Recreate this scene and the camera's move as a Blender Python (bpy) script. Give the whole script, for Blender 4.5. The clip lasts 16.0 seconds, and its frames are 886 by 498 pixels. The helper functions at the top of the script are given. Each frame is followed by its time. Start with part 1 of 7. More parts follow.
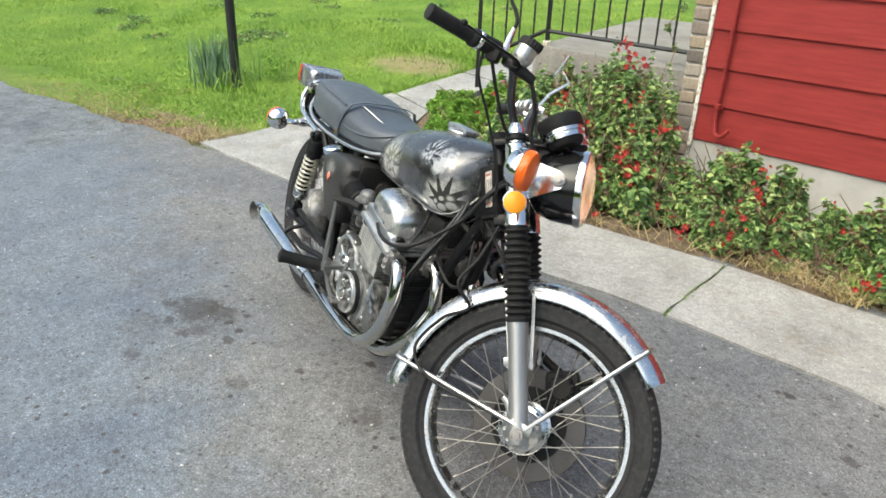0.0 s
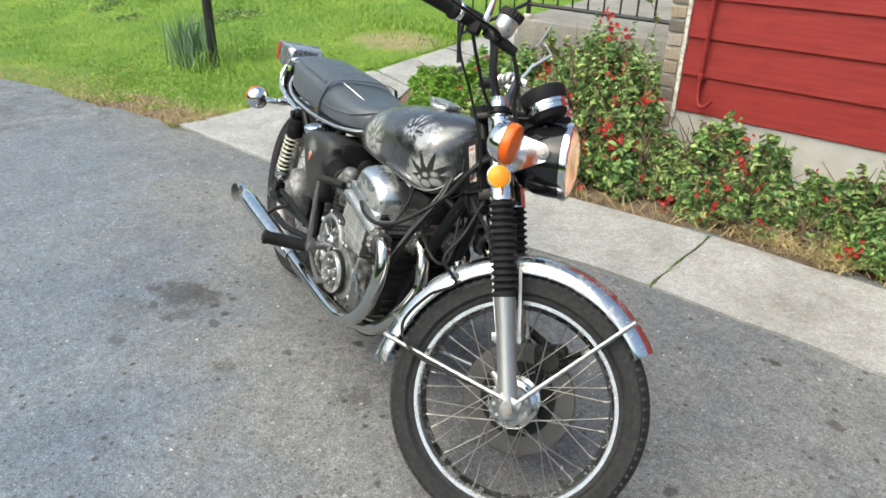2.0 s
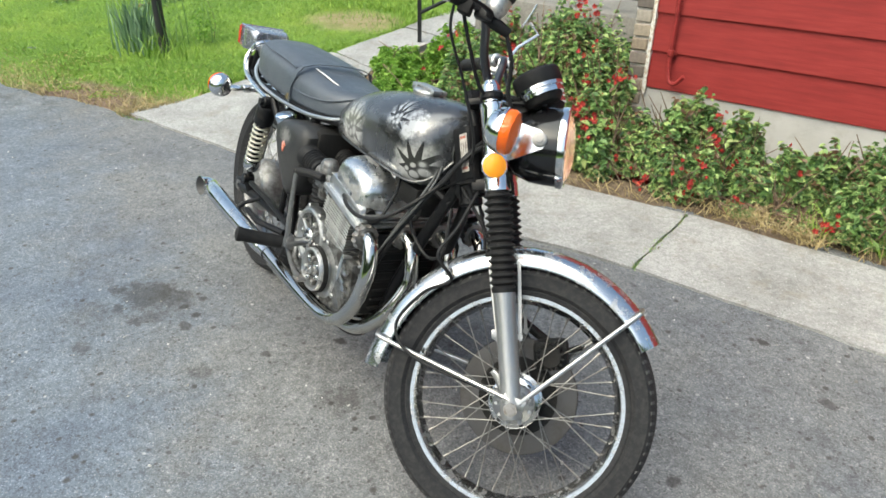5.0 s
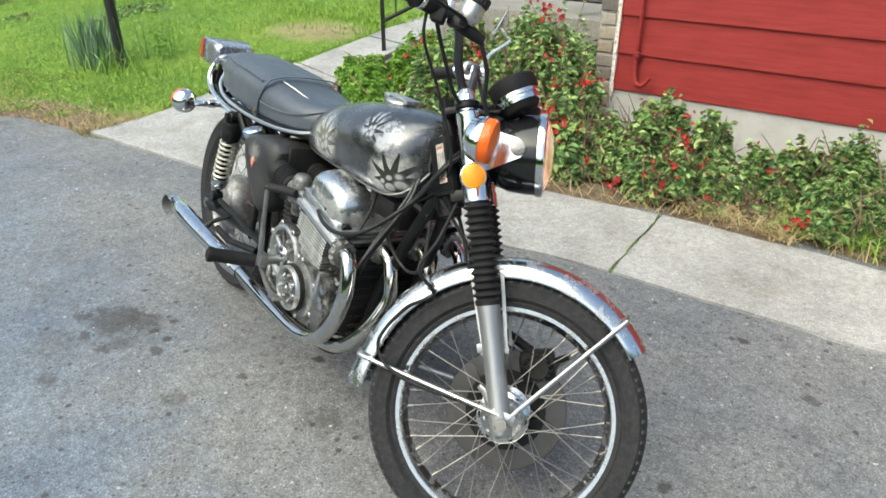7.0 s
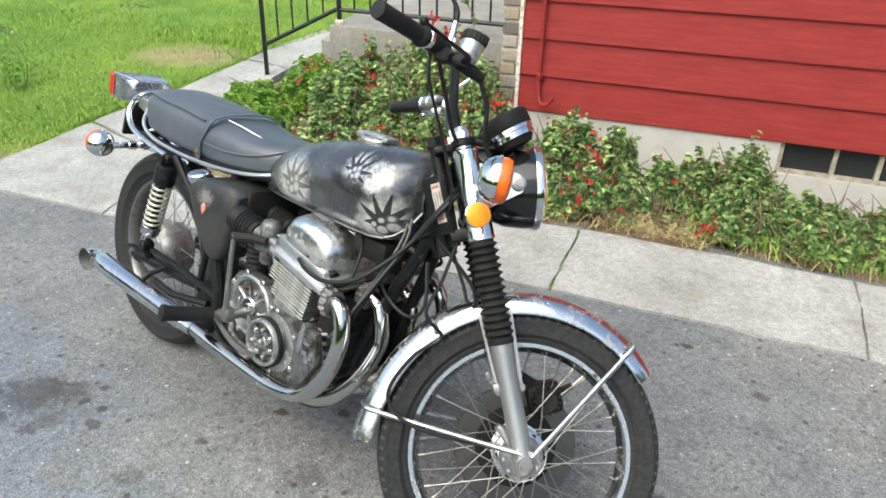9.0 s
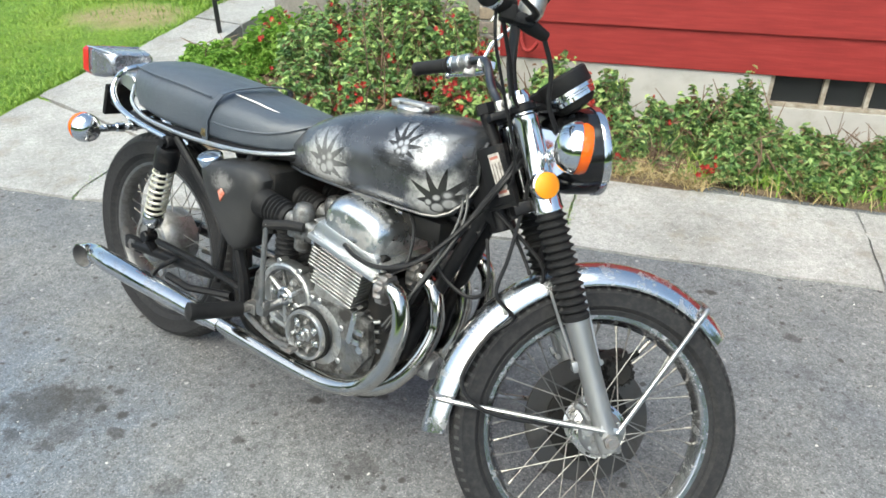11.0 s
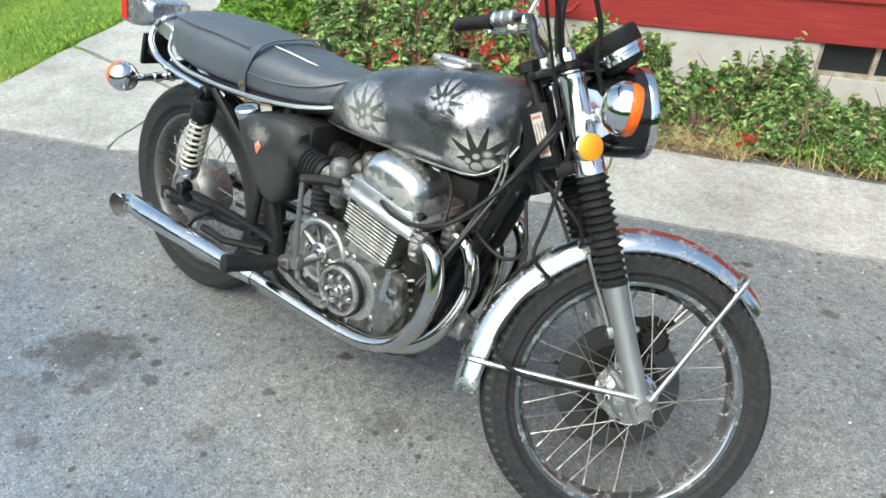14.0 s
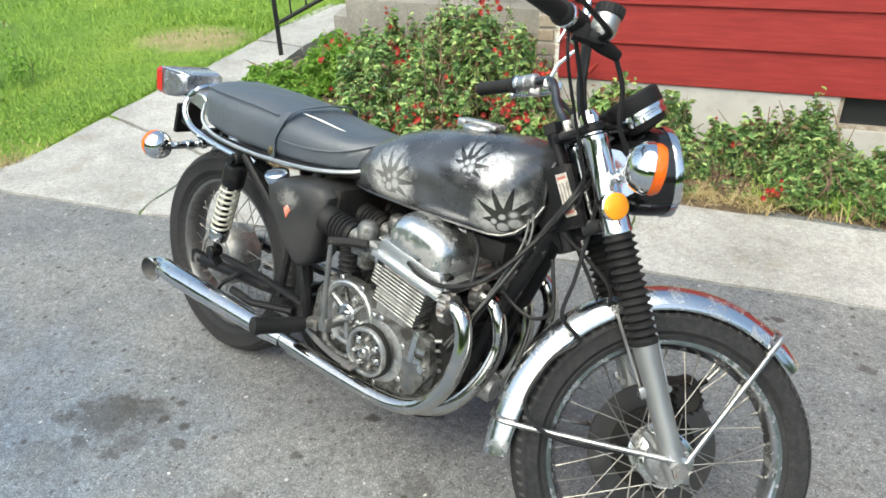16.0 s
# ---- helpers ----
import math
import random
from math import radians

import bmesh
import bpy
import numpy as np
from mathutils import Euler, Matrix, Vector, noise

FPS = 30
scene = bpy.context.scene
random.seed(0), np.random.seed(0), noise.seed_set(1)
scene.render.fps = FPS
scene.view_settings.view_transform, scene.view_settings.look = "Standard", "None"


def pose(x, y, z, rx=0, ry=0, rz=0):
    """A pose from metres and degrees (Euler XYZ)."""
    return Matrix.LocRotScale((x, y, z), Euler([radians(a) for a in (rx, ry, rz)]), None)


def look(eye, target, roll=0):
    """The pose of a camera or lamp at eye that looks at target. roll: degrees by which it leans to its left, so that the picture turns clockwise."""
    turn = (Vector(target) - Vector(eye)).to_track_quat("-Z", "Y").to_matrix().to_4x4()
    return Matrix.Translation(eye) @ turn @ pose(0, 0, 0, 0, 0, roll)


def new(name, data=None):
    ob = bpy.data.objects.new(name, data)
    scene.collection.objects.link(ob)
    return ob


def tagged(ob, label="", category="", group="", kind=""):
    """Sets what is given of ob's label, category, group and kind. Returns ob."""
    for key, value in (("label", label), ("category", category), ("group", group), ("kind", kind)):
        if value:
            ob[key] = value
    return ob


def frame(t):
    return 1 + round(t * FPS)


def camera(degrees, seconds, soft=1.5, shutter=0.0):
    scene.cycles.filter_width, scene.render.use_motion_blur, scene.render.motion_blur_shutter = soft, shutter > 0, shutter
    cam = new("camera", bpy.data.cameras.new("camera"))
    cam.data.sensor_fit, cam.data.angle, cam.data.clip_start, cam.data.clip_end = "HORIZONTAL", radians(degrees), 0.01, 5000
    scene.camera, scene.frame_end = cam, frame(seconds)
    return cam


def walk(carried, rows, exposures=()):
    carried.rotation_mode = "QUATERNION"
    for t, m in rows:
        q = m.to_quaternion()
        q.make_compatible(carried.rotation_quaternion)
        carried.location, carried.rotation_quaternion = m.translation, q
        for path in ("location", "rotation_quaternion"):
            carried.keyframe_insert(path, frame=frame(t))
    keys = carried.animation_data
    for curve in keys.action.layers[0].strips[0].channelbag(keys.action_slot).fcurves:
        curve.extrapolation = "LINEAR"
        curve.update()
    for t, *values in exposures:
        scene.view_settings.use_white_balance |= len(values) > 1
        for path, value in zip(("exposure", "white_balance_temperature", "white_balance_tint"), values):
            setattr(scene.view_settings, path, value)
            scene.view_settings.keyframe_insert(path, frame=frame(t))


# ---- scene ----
cam = camera(64.8, 16.0, soft=1.65)
PATH = [
    (0, (1.704, -1.251, 1.446), (0.38, -0.012, 0.602), 2.0),
    (0.5, (1.704, -1.246, 1.443), (0.379, -0.011, 0.596), 1.5),
    (1, (1.704, -1.248, 1.445), (0.378, -0.004, 0.611), 1.2),
    (1.5, (1.701, -1.247, 1.442), (0.398, 0.007, 0.588), 1.1),
    (2, (1.698, -1.242, 1.436), (0.422, 0.008, 0.537), 1.1),
    (2.5, (1.687, -1.237, 1.436), (0.43, 0.022, 0.522), 1.5),
    (3, (1.672, -1.234, 1.434), (0.433, 0.057, 0.54), 2.2),
    (3.5, (1.657, -1.231, 1.426), (0.434, 0.057, 0.508), 2.2),
    (6, (1.531, -1.238, 1.423), (0.384, 0.099, 0.476), 0.1),
    (6.5, (1.536, -1.242, 1.421), (0.382, 0.108, 0.501), -0.3),
    (7, (1.518, -1.216, 1.42), (0.409, 0.163, 0.488), -0.0),
    (7.5, (1.491, -1.183, 1.436), (0.35, 0.197, 0.545), 0.5),
    (8, (1.415, -1.228, 1.444), (0.394, 0.222, 0.519), 1.0),
    (8.5, (1.279, -1.307, 1.453), (0.359, 0.24, 0.581), 0.5),
    (9, (1.21, -1.335, 1.452), (0.422, 0.273, 0.56), 1.4),
    (9.2, (1.187, -1.327, 1.444), (0.349, 0.256, 0.554), 1.0),
    (11.3, (0.91, -1.318, 1.46), (0.307, 0.283, 0.424), -0.6),
    (11.5, (0.908, -1.321, 1.456), (0.304, 0.277, 0.417), -0.3),
    (12, (0.91, -1.318, 1.455), (0.323, 0.276, 0.399), 0.7),
    (12.5, (0.906, -1.314, 1.45), (0.295, 0.247, 0.359), 0.5),
    (13, (0.9, -1.314, 1.446), (0.249, 0.249, 0.381), -0.0),
    (13.5, (0.897, -1.316, 1.441), (0.242, 0.197, 0.309), -0.1),
    (14, (0.898, -1.32, 1.442), (0.234, 0.204, 0.33), 0.1),
    (14.5, (0.9, -1.315, 1.434), (0.241, 0.178, 0.278), 0.0),
    (15, (0.896, -1.313, 1.435), (0.221, 0.184, 0.294), 0.4),
    (15.5, (0.894, -1.32, 1.447), (0.178, 0.209, 0.374), -0.3),
    (16, (0.89, -1.327, 1.453), (0.134, 0.249, 0.481), -1.8),
]
walk(cam, [(t, look(eye, target, roll)) for t, eye, target, roll in PATH], [(0, 0.95, 6870, 1), (7, 0.99, 6700, -1), (9, 1.05, 6660, 1), (12, 1.12, 6480, -2), (15, 1.11, 6510, -2), (16, 1.13, 6700, -1)])

# ---- light ----
world = bpy.data.worlds.new("world")
scene.world = world
world.use_nodes = True
wn = world.node_tree
sky = wn.nodes.new("ShaderNodeTexSky")
sky.sky_type = 'NISHITA'
sky.sun_disc = False
sky.sun_elevation = radians(50)
sky.sun_rotation = radians(190)
sky.air_density, sky.dust_density, sky.ozone_density = 1.0, 4.0, 1.0
wn.links.new(sky.outputs[0], wn.nodes["Background"].inputs[0])
wn.nodes["Background"].inputs[1].default_value = 0.15
sun = new("sun", bpy.data.lights.new("sun", 'SUN'))
sun.data.energy, sun.data.angle, sun.data.color = 1.5, radians(60), (1.0, 0.985, 0.95)
sun.matrix_world = look((-0.4, -2.2, 6), (0, 0, 0))


# ---- building helpers ----
def finish(bm, name, mat, smooth=True, angle=35):
    bmesh.ops.recalc_face_normals(bm, faces=bm.faces)
    if smooth:
        lim = radians(angle)
        for f in bm.faces:
            f.smooth = True
        for e in bm.edges:
            if len(e.link_faces) == 2 and e.calc_face_angle(0) > lim:
                e.smooth = False
    me = bpy.data.meshes.new(name)
    bm.to_mesh(me)
    bm.free()
    me.materials.append(mat)
    return me


def thing(name, label, category, group="", m=None, kind=""):
    ob = new(name)
    ob.empty_display_size = 0.1
    if m is not None:
        ob.matrix_world = m
    return tagged(ob, label, category, group, kind)


def solid(name, bm, mat, label="", category="", group="", kind="", m=None, smooth=True):
    ob = new(name, finish(bm, name, mat, smooth))
    if m is not None:
        ob.matrix_world = m
    return tagged(ob, label, category, group, kind)


def part(name, bm, mat, parent, label="", m=None, smooth=True, angle=35):
    """One mesh object under a thing or a part."""
    if m is not None:
        bmesh.ops.transform(bm, matrix=m, verts=bm.verts)
    ob = new(name, finish(bm, name, mat, smooth, angle))
    ob.parent = parent
    return tagged(ob, label)


def piece(name, me, parent, m):
    """A repeat that shares its mesh."""
    ob = new(name, me)
    ob.parent = parent
    ob.matrix_local = m
    return ob


def box(bm, c, size, bevel=0.0, rot=None, seg=2):
    r = bmesh.ops.create_cube(bm, size=1.0, matrix=Matrix.Translation(c) @ (rot.to_4x4() if rot is not None else Matrix()) @ Matrix.Diagonal((*size, 1)))
    if bevel:
        es = list({e for v in r["verts"] for e in v.link_edges})
        bmesh.ops.bevel(bm, geom=es, offset=bevel, segments=seg, affect='EDGES', profile=0.6)


def frame_of(d):
    d = Vector(d).normalized()
    a = Vector((0, 0, 1)) if abs(d.z) < 0.9 else Vector((1, 0, 0))
    u = d.cross(a).normalized()
    return d, u, d.cross(u)


def rings(bm, loops, caps=True, closed=False):
    """Skin between loops of points of equal length."""
    vs = [[bm.verts.new(p) for p in lp] for lp in loops]
    n = len(vs[0])
    m = len(vs)
    for i in range(m if closed else m - 1):
        a, b = vs[i], vs[(i + 1) % m]
        for j in range(n):
            k = (j + 1) % n
            bm.faces.new((a[j], a[k], b[k], b[j]))
    if caps and not closed:
        bm.faces.new(vs[0][::-1])
        bm.faces.new(vs[-1])


def smooth_path(pts, n=6):
    """Catmull-Rom through the points."""
    P = [Vector(p) for p in pts]
    P = [P[0] * 2 - P[1]] + P + [P[-1] * 2 - P[-2]]
    out = []
    for i in range(1, len(P) - 2):
        for k in range(n):
            t = k / n
            a, b, c, d = P[i - 1], P[i], P[i + 1], P[i + 2]
            out.append(0.5 * ((2 * b) + (c - a) * t + (2 * a - 5 * b + 4 * c - d) * t * t + (3 * b - a - 3 * c + d) * t ** 3))
    out.append(P[-2])
    return out


def tube(bm, pts, r, n=10, caps=True, soft=0, flat=1.0):
    """A round bar along points; r is one radius or one for each point."""
    P = [Vector(p) for p in pts]
    R = list(r) if isinstance(r, (list, tuple)) else [r] * len(P)
    if soft:
        m = len(P)
        P = smooth_path(P, soft)
        R = [float(np.interp(i / soft, range(m), R)) for i in range(len(P))]
    d, u, v = frame_of(P[1] - P[0])
    loops = []
    for i, p in enumerate(P):
        t = (P[min(i + 1, len(P) - 1)] - P[max(i - 1, 0)]).normalized()
        u = (u - t * u.dot(t)).normalized()
        v = t.cross(u)
        loops.append([p + (u * math.cos(2 * math.pi * k / n) + v * flat * math.sin(2 * math.pi * k / n)) * R[i] for k in range(n)])
    rings(bm, loops, caps)


def lathe(bm, prof, o=(0, 0, 0), d=(0, 0, 1), n=32, closed=False, caps=True):
    """Turned shape: prof is (radius, height along d)."""
    d, u, v = frame_of(d)
    o = Vector(o)
    loops = []
    for r, h in prof:
        r = max(r, 1e-4)
        loops.append([o + d * h + (u * math.cos(2 * math.pi * k / n) + v * math.sin(2 * math.pi * k / n)) * r for k in range(n)])
    rings(bm, loops, caps=caps, closed=closed)


def cyl(bm, a, b, r, n=16, bevel=0.0):
    a, b = Vector(a), Vector(b)
    h = (b - a).length
    if bevel:
        lathe(bm, [(r - bevel, 0), (r, bevel), (r, h - bevel), (r - bevel, h)], a, b - a, n)
    else:
        lathe(bm, [(r, 0), (r, h)], a, b - a, n)


def prism(bm, outline, y0, y1, bevel=0.0, seg=2):
    """An outline in x and z, thick from y0 to y1."""
    a = [bm.verts.new((x, y0, z)) for x, z in outline]
    b = [bm.verts.new((x, y1, z)) for x, z in outline]
    n = len(a)
    fs = [bm.faces.new(a), bm.faces.new(b[::-1])]
    for i in range(n):
        j = (i + 1) % n
        fs.append(bm.faces.new((a[j], a[i], b[i], b[j])))
    if bevel:
        es = list(fs[0].edges) + list(fs[1].edges)
        bmesh.ops.bevel(bm, geom=es, offset=bevel, segments=seg, affect='EDGES', profile=0.6)


# ---- materials ----
def mat(name, base=(0.5, 0.5, 0.5), rough=0.5, metal=0.0):
    m = bpy.data.materials.new(name)
    m.use_nodes = True
    b = m.node_tree.nodes["Principled BSDF"]
    b.inputs["Base Color"].default_value = (*base, 1)
    b.inputs["Roughness"].default_value = rough
    b.inputs["Metallic"].default_value = metal
    return m


class Nodes:
    def __init__(self, m):
        self.t = m.node_tree
        self.b = self.t.nodes["Principled BSDF"]
        self.co = self.t.nodes.new("ShaderNodeTexCoord").outputs["Object"]

    def put(self, kind, **sock):
        n = self.t.nodes.new(kind)
        for k, v in sock.items():
            k = k.replace("_", " ")
            if isinstance(v, bpy.types.NodeSocket):
                self.t.links.new(v, n.inputs[k])
            else:
                n.inputs[k].default_value = v
        return n

    def link(self, a, b):
        self.t.links.new(a, b)

    def noise(self, scale, detail=4, rough=0.55, vec=None):
        n = self.put("ShaderNodeTexNoise", Scale=scale, Detail=detail, Roughness=rough)
        self.link(self.co if vec is None else vec, n.inputs["Vector"])
        return n.outputs["Fac"]

    def voronoi(self, scale, feature='F1', out="Distance", vec=None):
        n = self.put("ShaderNodeTexVoronoi", Scale=scale)
        n.feature = feature
        self.link(self.co if vec is None else vec, n.inputs["Vector"])
        return n.outputs[out]

    def ramp(self, fac, *stops):
        n = self.t.nodes.new("ShaderNodeValToRGB")
        self.link(fac, n.inputs[0])
        el = n.color_ramp.elements
        while len(el) < len(stops):
            el.new(0.5)
        for e, (p, c) in zip(el, stops):
            e.position = p
            e.color = (*c, 1) if len(c) == 3 else c
        return n.outputs[0]

    def grey(self, fac, *stops):
        return self.ramp(fac, *[(p, (c, c, c)) for p, c in stops])

    def mix(self, fac, a, b, mode='MIX'):
        n = self.t.nodes.new("ShaderNodeMix")
        n.data_type, n.blend_type = 'RGBA', mode
        for s, v in ((n.inputs[0], fac), (n.inputs[6], a), (n.inputs[7], b)):
            if isinstance(v, bpy.types.NodeSocket):
                self.link(v, s)
            else:
                s.default_value = v if isinstance(v, float) or len(v) == 4 else (*v, 1)
        return n.outputs[2]

    def math(self, op, a, b=0.0, c=0.0):
        n = self.t.nodes.new("ShaderNodeMath")
        n.operation = op
        for s, v in zip(n.inputs, (a, b, c)):
            if isinstance(v, bpy.types.NodeSocket):
                self.link(v, s)
            else:
                s.default_value = v
        return n.outputs[0]

    def xyz(self):
        n = self.put("ShaderNodeSeparateXYZ", Vector=self.co)
        return n.outputs[0], n.outputs[1], n.outputs[2]

    def bump(self, h, strength=0.3, dist=0.01):
        n = self.put("ShaderNodeBump", Height=h, Strength=strength, Distance=dist)
        self.link(n.outputs[0], self.b.inputs["Normal"])

    def color(self, s):
        self.link(s, self.b.inputs["Base Color"])

    def rough(self, s):
        self.link(s, self.b.inputs["Roughness"])

# asphalt: fine aggregate, worn lighter patches, oil stains and drips, a weathered stretch far off
asphalt = mat("asphalt", rough=0.9)
N = Nodes(asphalt)
px, py, pz = N.xyz()
grain = N.voronoi(270, 'F1', "Color")
grain_v = N.put("ShaderNodeSeparateColor", Color=grain).outputs[0]
speck = N.ramp(grain_v, (0.0, (0.105, 0.109, 0.114)), (0.5, (0.160, 0.165, 0.170)), (0.90, (0.205, 0.210, 0.214)), (1.0, (0.30, 0.30, 0.295)))
wide = N.noise(1.3, 5, 0.6)
tone = N.ramp(wide, (0.3, (0.70, 0.73, 0.80)), (0.5, (0.95, 0.95, 0.95)), (0.72, (1.13, 1.10, 1.05)))
col = N.mix(1.0, speck, tone, 'MULTIPLY')
mid = N.mix(1.0, N.grey(N.noise(9, 6, 0.75), (0.33, 0.80), (0.67, 1.14)), N.grey(N.noise(38, 4, 0.7), (0.34, 0.76), (0.5, 1.0), (0.66, 1.22)), 'MULTIPLY')
col = N.mix(1.0, col, mid, 'MULTIPLY')
# a bluish cast towards lower y and x, its edge broken up by noise
blue_v = N.math('ADD', N.math('ADD', N.math('MULTIPLY', py, 1.0), N.math('MULTIPLY', px, 0.35)), N.math('MULTIPLY', N.math('SUBTRACT', N.noise(1.6, 6, 0.75), 0.5), 2.4))
col = N.mix(N.grey(N.math('ADD', blue_v, 1.2), (0.25, 1.0), (0.85, 0.0)), col, N.mix(1.0, col, (0.90, 1.02, 1.18), 'MULTIPLY'))
# dark pits and pale stone chips of several sizes
for scale_, lo_, tint_, amount_ in ((62, 0.87, (0.04, 0.038, 0.036), 0.7), (105, 0.90, (0.34, 0.34, 0.33), 0.35), (30, 0.93, (0.045, 0.042, 0.038), 0.85), (48, 0.975, (0.5, 0.5, 0.48), 0.6)):
    vv = N.mix(0.02, N.co, N.put("ShaderNodeTexNoise", Scale=scale_ * 0.8, Detail=3.0).outputs["Color"])
    who = N.put("ShaderNodeSeparateColor", Color=N.voronoi(scale_, 'F1', "Color", vec=vv)).outputs[0]
    near_ = N.grey(N.voronoi(scale_, 'F1', "Distance", vec=vv), (0.20, 1.0), (0.36, 0.0))
    col = N.mix(N.math('MULTIPLY', N.math('MULTIPLY', near_, N.grey(who, (lo_, 0.0), (lo_ + 0.02, 1.0))), amount_), col, tint_)
wob = N.math('MULTIPLY', N.math('SUBTRACT', N.noise(16, 6, 0.75), 0.5), 0.24)


def spot(cx, cy, r, soft, amount, sx=1.0):
    global col
    dx = N.math('MULTIPLY', N.math('SUBTRACT', px, cx), 1 / sx)
    dy = N.math('SUBTRACT', py, cy)
    d = N.math('SQRT', N.math('ADD', N.math('MULTIPLY', dx, dx), N.math('MULTIPLY', dy, dy)))
    d = N.math('ADD', d, N.math('MULTIPLY', wob, min(1.0, r / 0.06)))
    n = N.t.nodes.new("ShaderNodeMapRange")
    n.interpolation_type = 'SMOOTHSTEP'
    for s, v in zip(n.inputs, (d, r - soft, r + soft, amount, 0.0)):
        if isinstance(v, bpy.types.NodeSocket):
            N.link(v, s)
        else:
            s.default_value = v
    col = N.mix(n.outputs[0], col, (0.03, 0.027, 0.024))


for a in ((-0.755, -0.295, 0.085, 0.04, 0.66, 1.45), (-0.66, -0.24, 0.05, 0.03, 0.5, 1.5), (-0.60, -0.36, 0.03, 0.02, 0.5, 1.6), (-0.586, -0.173, 0.016, 0.006, 0.75, 1.3), (-0.58, -0.246, 0.013, 0.005, 0.75, 1.3), (-0.127, -0.211, 0.014, 0.006, 0.7, 1.3), (-0.75, -0.416, 0.02, 0.01, 0.6, 1.4), (-0.50, -0.25, 0.016, 0.006, 0.8, 1.3), (-0.47, -0.31, 0.02, 0.008, 0.7, 1.5), (-0.62, -0.42, 0.022, 0.008, 0.65, 1.4), (-0.88, -0.36, 0.03, 0.015, 0.6, 1.3), (-0.78, -0.50, 0.07, 0.05, 0.3, 1.4), (-0.60, -0.62, 0.03, 0.015, 0.5, 1.3),
          (0.232, -0.198, 0.05, 0.035, 0.5, 1.1), (0.0, 0.0, 0.018, 0.006, 0.85, 1.2), (0.177, 0.09, 0.016, 0.006, 0.8, 1.3),
          (1.079, 1.0, 0.02, 0.006, 0.85, 1.2), (1.346, 0.813, 0.017, 0.007, 0.6, 1.6), (1.132, 0.2, 0.02, 0.008, 0.7, 1.2),
          # the last one is a broad, faint, soft-edged darker patch
          (-0.2, -0.42, 0.03, 0.02, 0.4, 1.6), (0.35, 0.25, 0.16, 0.14, 0.35, 1.6)):
    spot(*a)
drip = N.voronoi(9, 'F1', "Distance")
pit = N.math('MULTIPLY', N.grey(N.voronoi(30, 'F1', "Distance"), (0.09, 1.0), (0.17, 0.0)), N.grey(N.noise(5.5, 4, 0.7), (0.46, 0.0), (0.56, 0.8)))
col = N.mix(pit, col, (0.05, 0.048, 0.045))
drip_on = N.grey(N.noise(3.1, 3), (0.5, 0.0), (0.6, 0.6))
col = N.mix(N.math('MULTIPLY', N.grey(drip, (0.05, 1.0), (0.11, 0.0)), drip_on), col, (0.045, 0.042, 0.04))
# older asphalt beyond the walk's corner: paler, browner, crazed
old = N.t.nodes.new("ShaderNodeMapRange")
old.interpolation_type = 'SMOOTHSTEP'
N.link(N.math('ADD', N.math('ADD', px, N.math('MULTIPLY', py, -0.5)), N.math('MULTIPLY', N.noise(2.2, 4), 0.8)), old.inputs[0])
old.inputs[1].default_value, old.inputs[2].default_value = -2.6, -3.4
craze = N.voronoi(4.2, 'DISTANCE_TO_EDGE', "Distance", vec=N.mix(0.12, N.co, N.put("ShaderNodeTexNoise", Scale=4.0).outputs["Color"]))
oldcol = N.mix(N.grey(craze, (0.0, 0.28), (0.05, 0.0)), N.mix(1.0, N.mix(1.0, col, (1.04, 1.0, 0.93), 'MULTIPLY'), N.grey(N.noise(6, 7, 0.8), (0.36, 0.58), (0.5, 1.0), (0.64, 1.2)), 'MULTIPLY'), (0.06, 0.056, 0.05))
col = N.mix(old.outputs[0], col, oldcol)
crack = N.voronoi(1.1, 'DISTANCE_TO_EDGE', "Distance", vec=N.mix(0.18, N.co, N.put("ShaderNodeTexNoise", Scale=3.0, Detail=5.0).outputs["Color"]))
crack_m = N.math('MULTIPLY', N.grey(crack, (0.0, 1.0), (0.008, 0.0)), N.grey(N.noise(0.9, 2), (0.62, 0.0), (0.7, 0.35)))
col = N.mix(crack_m, col, (0.035, 0.033, 0.03))
N.color(col)
N.bump(N.math('SUBTRACT', N.math('ADD', grain_v, N.math('MULTIPLY', N.noise(60, 4), 0.8)), crack_m), 0.55, 0.004)

concrete = mat("concrete", rough=0.92)
N = Nodes(concrete)
c1 = N.ramp(N.noise(2.5, 6, 0.65), (0.3, (0.235, 0.232, 0.224)), (0.55, (0.345, 0.342, 0.332)), (0.75, (0.41, 0.406, 0.392)))
gr = N.put("ShaderNodeSeparateColor", Color=N.voronoi(260, 'F1', "Color")).outputs[0]
c2 = N.mix(1.0, c1, N.grey(gr, (0.0, 0.74), (0.5, 0.97), (1.0, 1.16)), 'MULTIPLY')
for scale_, lo_, tint_ in ((95, 0.88, (0.62, 0.61, 0.59)), (60, 0.9, (0.14, 0.135, 0.125))):
    who = N.put("ShaderNodeSeparateColor", Color=N.voronoi(scale_, 'F1', "Color")).outputs[0]
    c2 = N.mix(N.math('MULTIPLY', N.math('MULTIPLY', N.grey(N.voronoi(scale_, 'F1', "Distance"), (0.2, 1.0), (0.36, 0.0)), N.grey(who, (lo_, 0.0), (lo_ + 0.02, 1.0))), 0.6), c2, tint_)
c3 = N.mix(N.grey(N.noise(7, 6, 0.75), (0.52, 0.0), (0.68, 0.65)), c2, (0.22, 0.20, 0.165))
c3 = N.mix(1.0, c3, N.grey(N.noise(45, 4, 0.7), (0.34, 0.82), (0.66, 1.14)), 'MULTIPLY')
